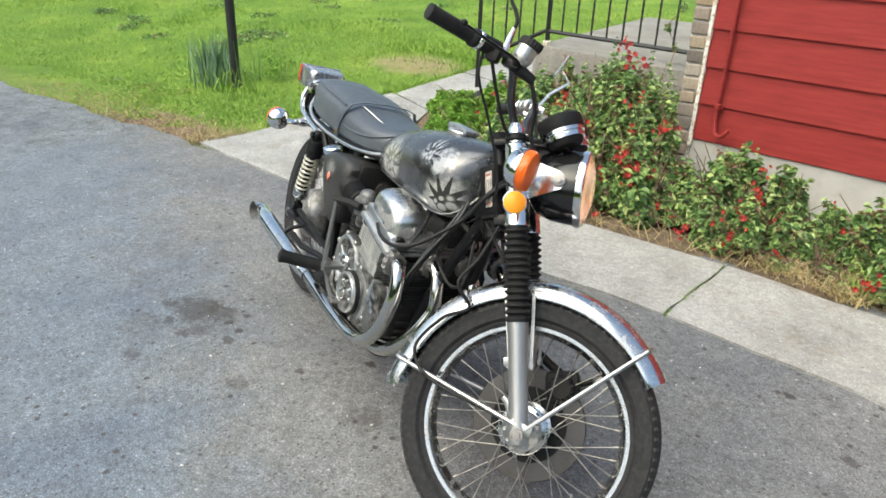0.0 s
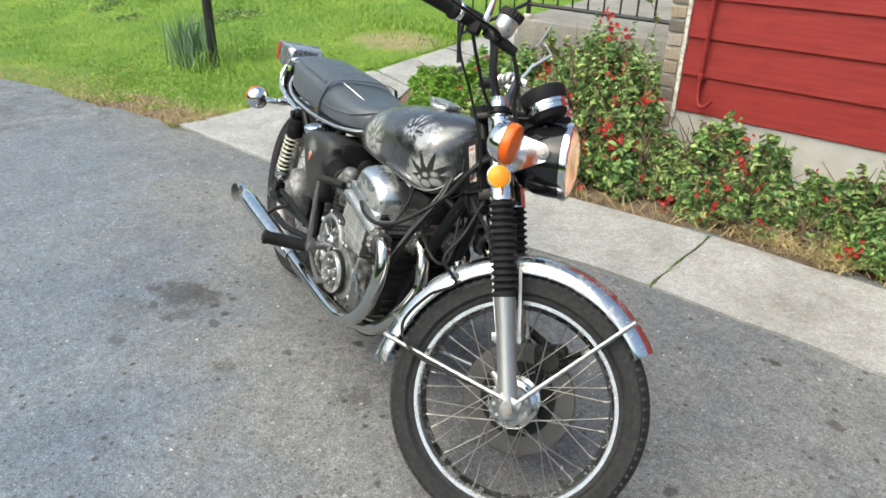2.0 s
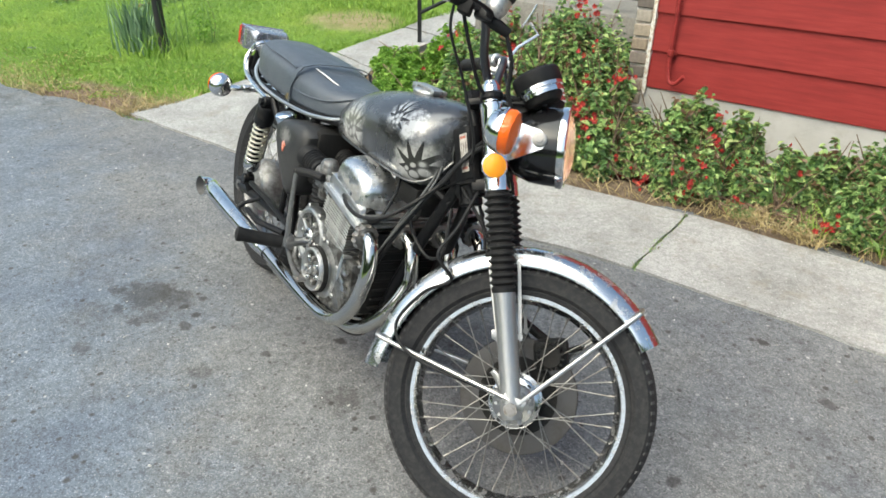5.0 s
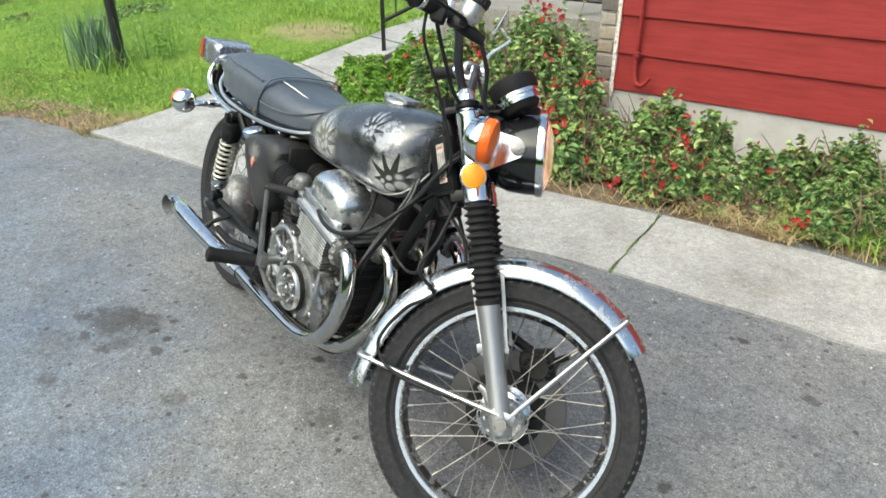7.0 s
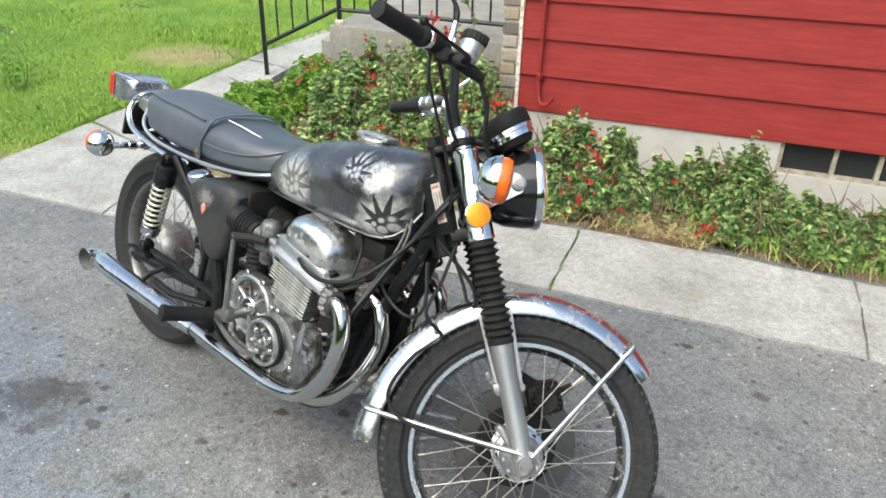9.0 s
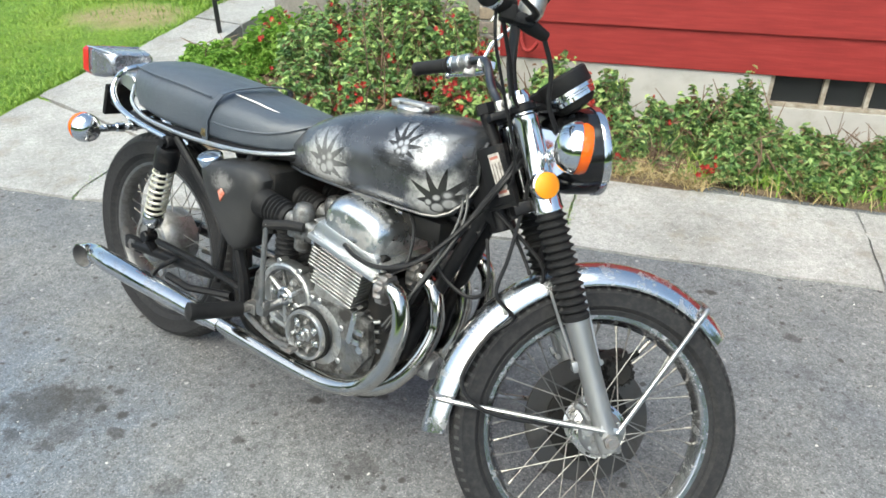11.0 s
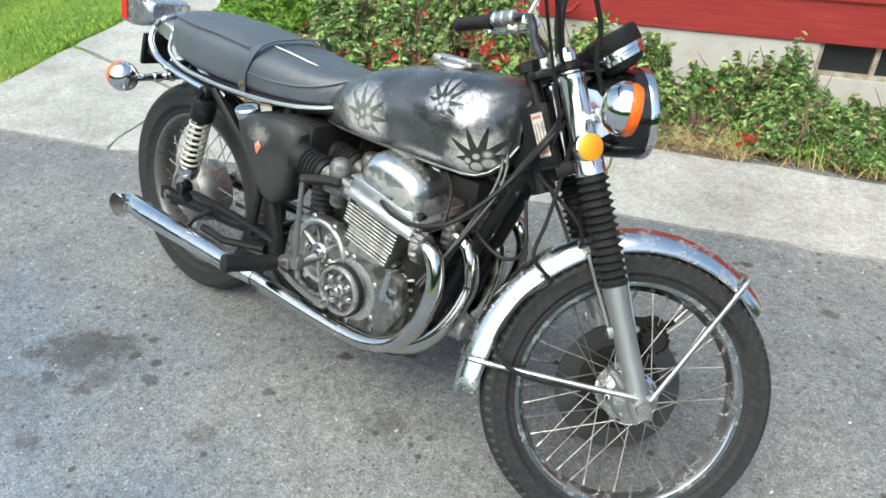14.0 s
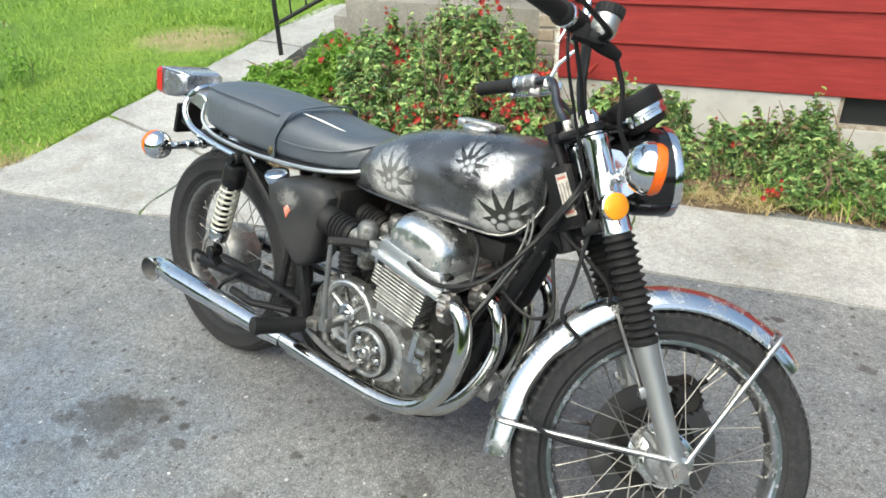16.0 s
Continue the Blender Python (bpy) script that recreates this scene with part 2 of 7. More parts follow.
hair = N.voronoi(1.4, 'DISTANCE_TO_EDGE', "Distance", vec=N.mix(0.2, N.co, N.put("ShaderNodeTexNoise", Scale=4.0, Detail=5.0).outputs["Color"]))
hm = N.math('MULTIPLY', N.grey(hair, (0.0, 0.9), (0.009, 0.0)), N.grey(N.noise(0.8, 2), (0.56, 0.0), (0.66, 0.5)))
N.color(N.mix(hm, c3, (0.13, 0.12, 0.10)))
N.bump(N.math('SUBTRACT', N.math('ADD', gr, N.noise(90, 4)), hm), 0.4, 0.003)

porch_m = mat("stained_porch_concrete", rough=0.92)
N = Nodes(porch_m)
N.color(N.mix(1.0, N.ramp(N.noise(3, 6, 0.7), (0.3, (0.17, 0.16, 0.145)), (0.7, (0.29, 0.275, 0.25))), N.grey(N.noise(60, 4, 0.7), (0.35, 0.82), (0.65, 1.12)), 'MULTIPLY'))
N.bump(N.noise(90, 4), 0.4, 0.003)
soil = mat("soil", rough=1.0)
N = Nodes(soil)
N.color(N.ramp(N.noise(24, 6, 0.7), (0.3, (0.07, 0.05, 0.033)), (0.5, (0.14, 0.10, 0.065)), (0.7, (0.25, 0.185, 0.12))))
N.bump(N.noise(70, 5, 0.7), 0.8, 0.015)

lawn_m = mat("lawn", rough=0.95)
N = Nodes(lawn_m)
px, py, pz = N.xyz()
gcol = N.ramp(N.noise(1.1, 5, 0.65), (0.3, (0.115, 0.235, 0.02)), (0.5, (0.185, 0.33, 0.032)), (0.7, (0.30, 0.42, 0.055)))
gcol = N.mix(1.0, gcol, N.grey(N.noise(42, 5, 0.75), (0.3, 0.45), (0.7, 1.3)), 'MULTIPLY')
edge_d = N.math('SUBTRACT', py, N.math('ADD', 0.62, N.math('MULTIPLY', N.math('ADD', px, 3.321), 0.205)))
bare_v = N.math('ADD', edge_d, N.math('MULTIPLY', N.math('SUBTRACT', N.noise(3.0, 5, 0.7), 0.5), 0.9))
bare = N.grey(bare_v, (0.12, 1.0), (0.42, 0.0))
bare = N.math('MULTIPLY', bare, N.grey(N.math('ADD', edge_d, 1.0), (0.2, 0.0), (0.4, 1.0)))
bare = N.math('MULTIPLY', bare, N.grey(N.math('MULTIPLY', N.math('ADD', px, 5.0), 0.5), (0.35, 0.22), (0.62, 1.0)))
gcol = N.mix(bare, gcol, N.ramp(N.noise(16, 5), (0.35, (0.16, 0.105, 0.07)), (0.65, (0.36, 0.25, 0.17))))
d1 = N.math('MULTIPLY', N.math('SUBTRACT', px, -3.55), 0.85)
d2 = N.math('MULTIPLY', N.math('SUBTRACT', py, 3.22), 1.35)
worn = N.math('ADD', N.math('SQRT', N.math('ADD', N.math('MULTIPLY', d1, d1), N.math('MULTIPLY', d2, d2))), N.math('MULTIPLY', N.noise(4, 4), 0.5))
gcol = N.mix(N.grey(worn, (0.5, 0.9), (0.85, 0.0)), gcol, N.ramp(N.noise(9, 5, 0.7), (0.35, (0.30, 0.27, 0.11)), (0.6, (0.44, 0.34, 0.20))))
N.color(gcol)
N.bump(N.noise(60, 5, 0.8), 1.0, 0.03)


def leafy(name, a, b, c, rough=0.5, dead=None, thin=0.0):
    m = mat(name, rough=rough)
    n = Nodes(m)
    r = n.put("ShaderNodeNewGeometry").outputs["Random Per Island"]
    tone_ = n.ramp(r, (0.0, a), (0.55, b), (1.0, c))
    if dead:
        tone_ = n.mix(n.grey(n.math('FRACT', n.math('MULTIPLY', r, 37.0)), (0.85, 0.0), (0.87, 1.0)), tone_, dead)
    n.color(tone_)
    if thin:
        tr = n.t.nodes.new("ShaderNodeBsdfTranslucent")
        n.link(tone_, tr.inputs["Color"])
        ms = n.t.nodes.new("ShaderNodeMixShader")
        ms.inputs[0].default_value = thin
        out = [o for o in n.t.nodes if o.type == 'OUTPUT_MATERIAL'][0]
        n.link(n.b.outputs[0], ms.inputs[1])
        n.link(tr.outputs[0], ms.inputs[2])
        n.link(ms.outputs[0], out.inputs["Surface"])
    return m


blade_m = leafy("grass_blade", (0.11, 0.22, 0.024), (0.20, 0.345, 0.04), (0.34, 0.46, 0.09), 0.6)
straw_m = leafy("dry_grass", (0.30, 0.23, 0.10), (0.42, 0.33, 0.16), (0.5, 0.42, 0.24), 0.8)
leaf_m = leafy("shrub_leaf", (0.055, 0.12, 0.045), (0.24, 0.40, 0.135), (0.58, 0.71, 0.28), 0.40, (0.20, 0.12, 0.07), 0.35)
leaf2_m = leafy("weed_leaf", (0.065, 0.14, 0.05), (0.21, 0.36, 0.115), (0.47, 0.60, 0.24), 0.48, (0.28, 0.21, 0.11), 0.4)
sprout_m = leafy("bright_weed_leaf", (0.10, 0.22, 0.03), (0.23, 0.42, 0.06), (0.42, 0.60, 0.15), 0.55, None, 0.4)
clover_m = leafy("clover_leaf", (0.16, 0.27, 0.04), (0.25, 0.40, 0.07), (0.42, 0.54, 0.15), 0.6, (0.46, 0.42, 0.16), 0.3)
iris_m = leafy("iris_leaf", (0.09, 0.17, 0.10), (0.17, 0.28, 0.16), (0.30, 0.42, 0.26), 0.5)
petal_m = leafy("red_petal", (0.16, 0.012, 0.012), (0.36, 0.020, 0.016), (0.58, 0.06, 0.04), 0.7, None, 0.3)
twig_m = leafy("twig", (0.10, 0.065, 0.045), (0.18, 0.12, 0.08), (0.28, 0.2, 0.14), 0.9)

red = mat("red_siding_paint", rough=0.62)
red.node_tree.nodes["Principled BSDF"].inputs["Specular IOR Level"].default_value = 0.3
N = Nodes(red)
v = N.put("ShaderNodeMapping", Vector=N.co, Scale=(2.0, 2.0, 22.0)).outputs[0]
rc = N.ramp(N.noise(2.0, 6, 0.6, vec=v), (0.3, (0.20, 0.019, 0.018)), (0.55, (0.255, 0.026, 0.024)), (0.8, (0.30, 0.041, 0.037)))
chip = N.noise(30, 6, 0.8, vec=v)
N.color(N.mix(N.grey(chip, (0.67, 0.0), (0.72, 0.5)), rc, (0.55, 0.22, 0.19)))
N.bump(N.noise(6, 6, 0.6, vec=v), 0.3, 0.004)

found_m = mat("painted_foundation", rough=0.9)
N = Nodes(found_m)
N.color(N.mix(N.grey(N.noise(7, 6, 0.7), (0.5, 0.0), (0.75, 0.7)), N.ramp(N.noise(3, 5), (0.3, (0.40, 0.39, 0.37)), (0.7, (0.54, 0.53, 0.505))), (0.33, 0.30, 0.26)))
N.bump(N.noise(40, 5, 0.7), 0.5, 0.006)

brick_m = mat("brick", rough=0.9)
N = Nodes(brick_m)
rnd = N.put("ShaderNodeObjectInfo").outputs["Random"]
bc = N.ramp(rnd, (0.0, (0.14, 0.12, 0.105)), (0.35, (0.25, 0.21, 0.175)), (0.65, (0.31, 0.24, 0.155)), (1.0, (0.35, 0.33, 0.30)))
N.color(N.mix(1.0, bc, N.grey(N.noise(35, 6, 0.7), (0.3, 0.72), (0.7, 1.18)), 'MULTIPLY'))
N.bump(N.noise(80, 5, 0.7), 0.6, 0.004)
mortar_m = mat("mortar", rough=1.0)
N = Nodes(mortar_m)
N.color(N.ramp(N.noise(30, 6, 0.7), (0.3, (0.45, 0.43, 0.39)), (0.7, (0.68, 0.66, 0.61))))
N.bump(N.noise(70, 5, 0.7), 0.8, 0.01)
caulk_m = mat("peeling_white_paint", rough=0.8)
N = Nodes(caulk_m)
N.color(N.mix(N.grey(N.noise(28, 6, 0.75), (0.5, 0.0), (0.58, 1.0)), (0.74, 0.72, 0.67), (0.42, 0.31, 0.2)))
N.bump(N.noise(50, 5, 0.8), 0.9, 0.01)
iron_m = mat("black_iron_paint", (0.018, 0.019, 0.02), 0.45)
N = Nodes(iron_m)
N.color(N.mix(N.grey(N.noise(25, 5, 0.7), (0.62, 0.0), (0.75, 0.6)), (0.016, 0.017, 0.019), (0.09, 0.06, 0.045)))
pane_m = mat("dusty_window_glass", (0.03, 0.032, 0.035), 0.25)
wood_m = mat("weathered_frame_wood", (0.3, 0.27, 0.22), 0.9)
N = Nodes(wood_m)
N.color(N.ramp(N.noise(30, 5), (0.3, (0.22, 0.18, 0.13)), (0.7, (0.46, 0.42, 0.36))))


# ---- the setting ----
def rise(x, y):
    """The lawn climbs gently towards the porch."""
    s = min(max((-1.0 - x) / 1.2, 0.0), 1.0)
    s = s * s * (3 - 2 * s)
    a = max(0.0, y - 1.05)
    up = 0.092 * min(a, 2.6) * min(1.0, a / 0.5) + 0.03 * max(0.0, a - 2.6)
    return s * up


def lawn_edge(x):
    return 0.66 + (x + 3.0) * 0.205 + 0.03 * math.sin(x * 5.1) + 0.02 * math.sin(x * 13.7)


bm = bmesh.new()
bmesh.ops.create_grid(bm, x_segments=8, y_segments=8, size=400, matrix=Matrix.Translation((0, 0, -0.06)))
solid("ground", bm, lawn_m, "flat grassy ground reaching to the horizon", "ground", kind="structure")

bm = bmesh.new()
box(bm, (-3.0, -1.6, -0.04), (26, 7.6, 0.08))
solid("road", bm, asphalt, "worn grey asphalt driveway with oil stains and cracks", "driveway", kind="structure", smooth=False)

# lawn: a sheet with a ragged near edge, climbing away
bm = bmesh.new()
xs = [-60, -40, -28, -20, -15, -12] + [-10 + 0.2 * i for i in range(47)]
vs = []
for x in xs:
    y0 = lawn_edge(max(x, -12))
    row = []
    for j in range(48):
        y = y0 + 0.02 * j + 0.0052 * j * j + (0.00005 * j ** 3.4 if j > 20 else 0)
        bumpy = 0.03 * noise.noise((x * 1.3, y * 1.3, 0)) + 0.012 * noise.noise((x * 6, y * 6, 3))
        bumpy *= min(1.0, max(0.0, (-3.0 - x) / 0.4)) if y > 0.7 else 1.0
        row.append(bm.verts.new((x, y, rise(x, y) - 0.002 if x > -2.93 and j else -0.02 if j == 0 else min(0.016, 0.008 * j) + rise(x, y) + min(1, j / 8) * bumpy)))
    vs.append(row)
for a, b in zip(vs, vs[1:]):
    for j in range(47):
        bm.faces.new((a[j], b[j], b[j + 1], a[j + 1]))
for f in list(bm.faces):
    c = f.calc_center_median()
    if c.x > -2.90 and c.y > 0.70 and (c.y < 4.7 or c.x > -0.5) and c.y < 9:
        bm.faces.remove(f)
solid("lawn", bm, lawn_m, "bright green mown lawn with bare soil at its edge", "lawn", kind="structure")

# planting bed
bm = bmesh.new()
vs = []
for i in range(60):
    x = -2.33 + i * 0.12
    row = []
    for j in range(22):
        y = max(1.15 + 0.1 * j, 2.05 - 0.35 * max(0.0, x + 2.33) / 0.5 if x < -1.83 else 0)
        z = 0.0 + rise(x, y) * 0.8 + 0.03 * noise.noise((x * 3, y * 3, 5)) + 0.03 * min(1, max(0, y - 1.6))
        edge_ = 1.44 + (x + 1.74) * 0.157 if x < 0.45 else 1.82 + (x - 0.45) * 0.055
        row.append(bm.verts.new((x, y, z + 0.004 if y > edge_ else min(z, 0.0) - 0.03 + rise(x, y) * 0.5)))
    vs.append(row)
for a, b in zip(vs, vs[1:]):
    for j in range(21):
        bm.faces.new((a[j], b[j], b[j + 1], a[j + 1]))
solid("flower_bed", bm, soil, "brown soil flower bed between walk and house", "flower bed", kind="structure")

# concrete walk: slabs with joints between them
walk_base = thing("pavement", "pale concrete garden walk of cast slabs beside the driveway", "walk", kind="structure")


def slab(corners, top, thick=0.12, lift=None):
    bm = bmesh.new()
    n = len(corners)
    tops = [bm.verts.new((x, y, top + (lift(x, y) if lift else 0))) for x, y in corners]
    lows = [bm.verts.new((x, y, top - thick)) for x, y in corners]
    fs = bm.faces.new(tops)
    for i in range(n):
        j = (i + 1) % n
        bm.faces.new((tops[j], tops[i], lows[i], lows[j]))
    bm.faces.new(lows[::-1])
    bmesh.ops.bevel(bm, geom=list(fs.edges), offset=0.012, segments=2, affect='EDGES', profile=0.6)
    part("concrete_slab", bm, concrete, walk_base, smooth=False)


def worn_line(a, b, n=14, amp=0.008, seed=0):
    out = []
    for i in range(n):
        t = i / n
        w = amp * noise.noise((t * 9 + seed * 3.1, seed, 0)) * (1 if i else 0)
        x, y = a[0] + (b[0] - a[0]) * t - w * (b[1] - a[1]), a[1] + (b[1] - a[1]) * t + w * 3
        out.append((x + 0.015 * noise.noise((y * 6.0, 0.3, 4)) + 0.006 * noise.noise((y * 19.0, 1.3, 4)), y + 0.012 * noise.noise((x * 4.0, 0.7, 2))))
    return out


def quad_slab(p, q, r, s, top, seed, lift=None):
    slab(worn_line(p, q, 16, 0.006, seed) + worn_line(q, r, 12, 0.012, seed + 1) + worn_line(r, s, 8, 0.006, seed + 2) + worn_line(s, p, 12, 0.012, seed + 3), top, lift=lift)


quad_slab((0.502, 1.146), (1.676, 1.225), (1.636, 1.86), (0.432, 1.80), 0.012, 1)
quad_slab((1.686, 1.226), (3.2, 1.33), (3.15, 1.96), (1.646, 1.862), 0.010, 9)
quad_slab((-1.739, 0.795), (0.492, 1.142), (0.422, 1.79), (-1.863, 1.42), 0.014, 17)
quad_slab((-2.93, 0.700), (-1.748, 0.790), (-1.872, 1.42), (-2.93, 1.70), 0.012, 25, lambda x, y: rise(-2.6, y) + 0.003)
quad_slab((-2.93, 1.722), (-1.88, 1.442), (-2.30, 2.30), (-2.92, 2.42), 0.014, 31, lambda x, y: rise(-2.6, y) + 0.004)
quad_slab((-2.91, 2.46), (-2.32, 2.33), (-2.46, 3.22), (-2.95, 3.28), 0.006, 37, lambda x, y: rise(-2.6, y) + 0.004)
quad_slab((-2.95, 3.30), (-2.46, 3.24), (-2.40, 4.6), (-3.06, 4.6), 0.012, 43, lambda x, y: rise(-2.6, y) + 0.004)

# porch
bm = bmesh.new()
rings(bm, [[(-1.93, 3.07, z), (-0.175, 3.07, z), (-0.175, 5.6, z), (-2.56, 5.6, z)] for z in (-0.02, 0.62)])
bmesh.ops.bevel(bm, geom=list(bm.edges), offset=0.015, segments=2, affect='EDGES', profile=0.6)
solid("porch", bm, porch_m, "raised grey concrete front porch slab", "porch", kind="structure")
bm = bmesh.new()
rings(bm, [[(-2.36, 3.55, z), (-2.07, 3.46, z), (-2.58, 5.15, z), (-2.87, 5.15, z)] for z in (-0.02, 0.40)])
bmesh.ops.bevel(bm, geom=list(bm.edges), offset=0.012, segments=2, affect='EDGES', profile=0.6)
solid("porch_step", bm, porch_m, "grey concrete step up to the porch", "step", kind="structure")

# house: foundation, siding boards, brick return, trim
HOUSE = pose(-0.165, 2.369, 0, 0, 0, 4)
base = thing("foundation", "off-white painted concrete house foundation", "foundation", kind="structure", m=HOUSE)
for x0, x1, y0, z0, z1 in ((0, 1.40, 0.02, -0.3, 0.415), (1.40, 2.42, 0.02, -0.3, 0.235), (2.42, 6.2, 0.02, -0.3, 0.415), (1.40, 2.42, 0.22, 0.235, 0.415)):
    bm = bmesh.new()
    box(bm, ((x0 + x1) / 2, (y0 + 5.02) / 2, (z0 + z1) / 2), (x1 - x0, 5.02 - y0, z1 - z0))
    part("foundation_block", bm, found_m, base, smooth=False)
bm = bmesh.new()
box(bm, (3.1, 2.53, 1.55), (6.2, 5.0, 2.3))
house_wall = solid("wall_siding", bm, red, "barn-red painted lap siding on the house wall", "wall", kind="structure", m=HOUSE, smooth=False)
bm = bmesh.new()
x0, x1 = 0.004, 6.2
h = 0.205
rings(bm, [[(x, -0.002, 0.004 + h), (x, -0.007, 0.004 + h), (x, -0.022, 0.004), (x, -0.021, 0.0), (x, -0.002, 0.0)] for x in (x0, x1)])
board = finish(bm, "siding_board", red, smooth=False)
for i in range(11):
    piece("siding_board", board, house_wall, pose(0, 0.03 + 0.0, 0.40 + 0.1975 * i))
# plain roof closing the house
bm = bmesh.new()
rings(bm, [[(x, -0.06, 2.69), (x, 5.1, 2.69), (x, 5.1, 2.75), (x, 2.52, 3.7), (x, -0.06, 2.75)] for x in (-0.16, 6.28)])
shingle_m = mat("grey_roof_shingle", rough=0.95)
N = Nodes(shingle_m)
N.color(N.ramp(N.noise(14, 5, 0.7), (0.3, (0.09, 0.088, 0.085)), (0.7, (0.17, 0.165, 0.16))))
N.bump(N.noise(60, 4), 0.6, 0.01)
solid("roof", bm, shingle_m, "plain grey shingle roof of the house", "roof", kind="structure", m=HOUSE, smooth=False)
# basement window with dusty panes
win = tagged(thing("window_1", "low basement window with dusty dark panes", "window", kind="structure", m=HOUSE), kind="structure")
bm = bmesh.new()
for a, b in (((1.40, 0.06, 0.245), (2.42, 0.06, 0.245)), ((1.40, 0.06, 0.405), (2.42, 0.06, 0.405))):
    box(bm, ((a[0] + b[0]) / 2, a[1], a[2]), (1.02, 0.05, 0.018), 0.003)
for x in (1.41, 1.66, 1.86, 2.06, 2.41):
    box(bm, (x, 0.06, 0.325), (0.022, 0.05, 0.145), 0.003)
part("window_frame", bm, wood_m, win, smooth=False)
for a, b in ((1.421, 1.649), (1.671, 1.849), (1.871, 2.049), (2.071, 2.399)):
    bm = bmesh.new()
    box(bm, ((a + b) / 2, 0.07, 0.325), (b - a, 0.006, 0.142))
    part("pane", bm, pane_m, win, smooth=False)
# brick veneer end
bm = bmesh.new()
box(bm, (-0.058, 2.5, 1.28), (0.105, 4.95, 2.66))
veneer = solid("wall_brick", bm, mortar_m, "tan and grey brick veneer with pale mortar", "wall", kind="structure", m=HOUSE, smooth=False)
bm = bmesh.new()
box(bm, (0, 0, 0), (0.104, 0.05, 0.060), 0.004, seg=1)
b1 = finish(bm, "brick", brick_m, smooth=False)
bm = bmesh.new()
box(bm, (0, 0, 0), (0.088, 0.05, 0.062), 0.006, seg=1)
b2 = finish(bm, "brick", brick_m, smooth=False)
for i in range(22):
    piece("brick", b1 if i % 2 else b2, veneer, pose(-0.060 - (0.006 if i % 2 == 0 else 0) + random.uniform(-0.003, 0.003), 0.036 + random.uniform(-0.003, 0.002), 0.03 + 0.0735 * i, random.uniform(-1, 1), random.uniform(-1, 1), random.uniform(-2, 2)))
bm = bmesh.new()
P = []
for i in range(60):
    z = 0.36 + i * 0.04
    P.append([(-0.012 + 0.006 * noise.noise((z * 12, 0, 1)), 0.02, z), (0.008 + 0.007 * noise.noise((z * 14, 3, 1)), 0.02, z), (0.008, 0.0 + 0.004 * noise.noise((z * 17, 5, 1)), z), (-0.012, 0.0, z)])
rings(bm, P)
solid("trim", bm, caulk_m, "flaking white corner caulk between brick and siding", "trim", kind="structure", m=HOUSE)

# red conduit on the siding
pipe = thing("conduit_pipe", "thin red-painted conduit pipe clipped to the siding", "pipe", m=HOUSE)
bm = bmesh.new()
tube(bm, [(0.125, -0.012, 2.5), (0.125, -0.012, 1.2), (0.125, -0.012, 0.62), (0.125, -0.014, 0.53), (0.145, -0.03, 0.462), (0.185, -0.045, 0.455), (0.225, -0.05, 0.50)], 0.011, 10, soft=5)
part("tube", bm, red, pipe)
bm = bmesh.new()
cyl(bm, (0.125, -0.012, 0.585), (0.125, -0.012, 0.62), 0.017, 12, 0.003)
box(bm, (0.125, 0.004, 0.60), (0.05, 0.012, 0.022), 0.003)
part("clip", bm, red, pipe)

# porch railing: posts, rails and twisted balusters
fence = thing("porch_railing", "black wrought-iron porch railing with twisted balusters", "railing")


def bar(name, a, b, r=0.013, n=4):
    bm = bmesh.new()
    tube(bm, [a, b], r * 1.35, n)
    part(name, bm, iron_m, fence, smooth=n > 4)


ZP = 0.62
bar("post", (-1.87, 3.12, ZP), (-1.87, 3.12, 1.55), 0.017)
bm = bmesh.new()
cyl(bm, (-1.87, 3.12, ZP - 0.004), (-1.87, 3.12, ZP + 0.035), 0.032, 10, 0.006)
part("post_foot", bm, caulk_m, fence, "white-painted post foot")
bar("bottom_rail", (-1.87, 3.12, 0.725), (-0.29, 3.17, 0.725), 0.011)
bar("top_rail", (-1.87, 3.12, 1.52), (-0.29, 3.17, 1.52), 0.014)
bar("post", (-2.52, 3.03, 0.15), (-2.52, 3.03, 1.25), 0.017)
bar("stair_rail", (-2.52, 3.03, 0.42), (-1.87, 3.12, 0.735), 0.011)
bar("stair_rail", (-2.52, 3.03, 1.20), (-1.87, 3.12, 1.52), 0.013)


def baluster(x, y, z0, z1):
    bm = bmesh.new()
    loops = []
    k = 40
    for i in range(k + 1):
        t = i / k
        tw = max(0.0, min(1.0, (t - 0.12) / 0.5)) * 12
        loops.append([(x + 0.0085 * math.cos(tw + q * math.pi / 2), y + 0.0085 * math.sin(tw + q * math.pi / 2), z0 + (z1 - z0) * t) for q in range(4)])
    rings(bm, loops)
    part("baluster", bm, iron_m, fence, smooth=False)


for i in range(1, 12):
    x = -1.87 + i * 0.132
    baluster(x, 3.12 + 0.032 * (x + 1.87), 0.735, 1.51)
for i in range(1, 5):
    t = i / 5
    baluster(-2.52 + 0.65 * t, 3.03 + 0.09 * t, 0.425 + 0.315 * t, 1.20 + 0.32 * t)

# black iron post in the lawn
post = thing("lamp_post", "slim black iron post standing in the lawn", "post")
bm = bmesh.new()
cyl(bm, (-4.20, 1.66, rise(-4.20, 1.66) - 0.1), (-4.20, 1.66, 2.4), 0.040, 14)
part("pole", bm, iron_m, post)
bm = bmesh.new()
lathe(bm, [(0.055, -0.05), (0.05, 0.02), (0.04, 0.035)], (-4.20, 1.66, rise(-4.20, 1.66)), (0, 0, 1), 14)
part("base_collar", bm, iron_m, post)


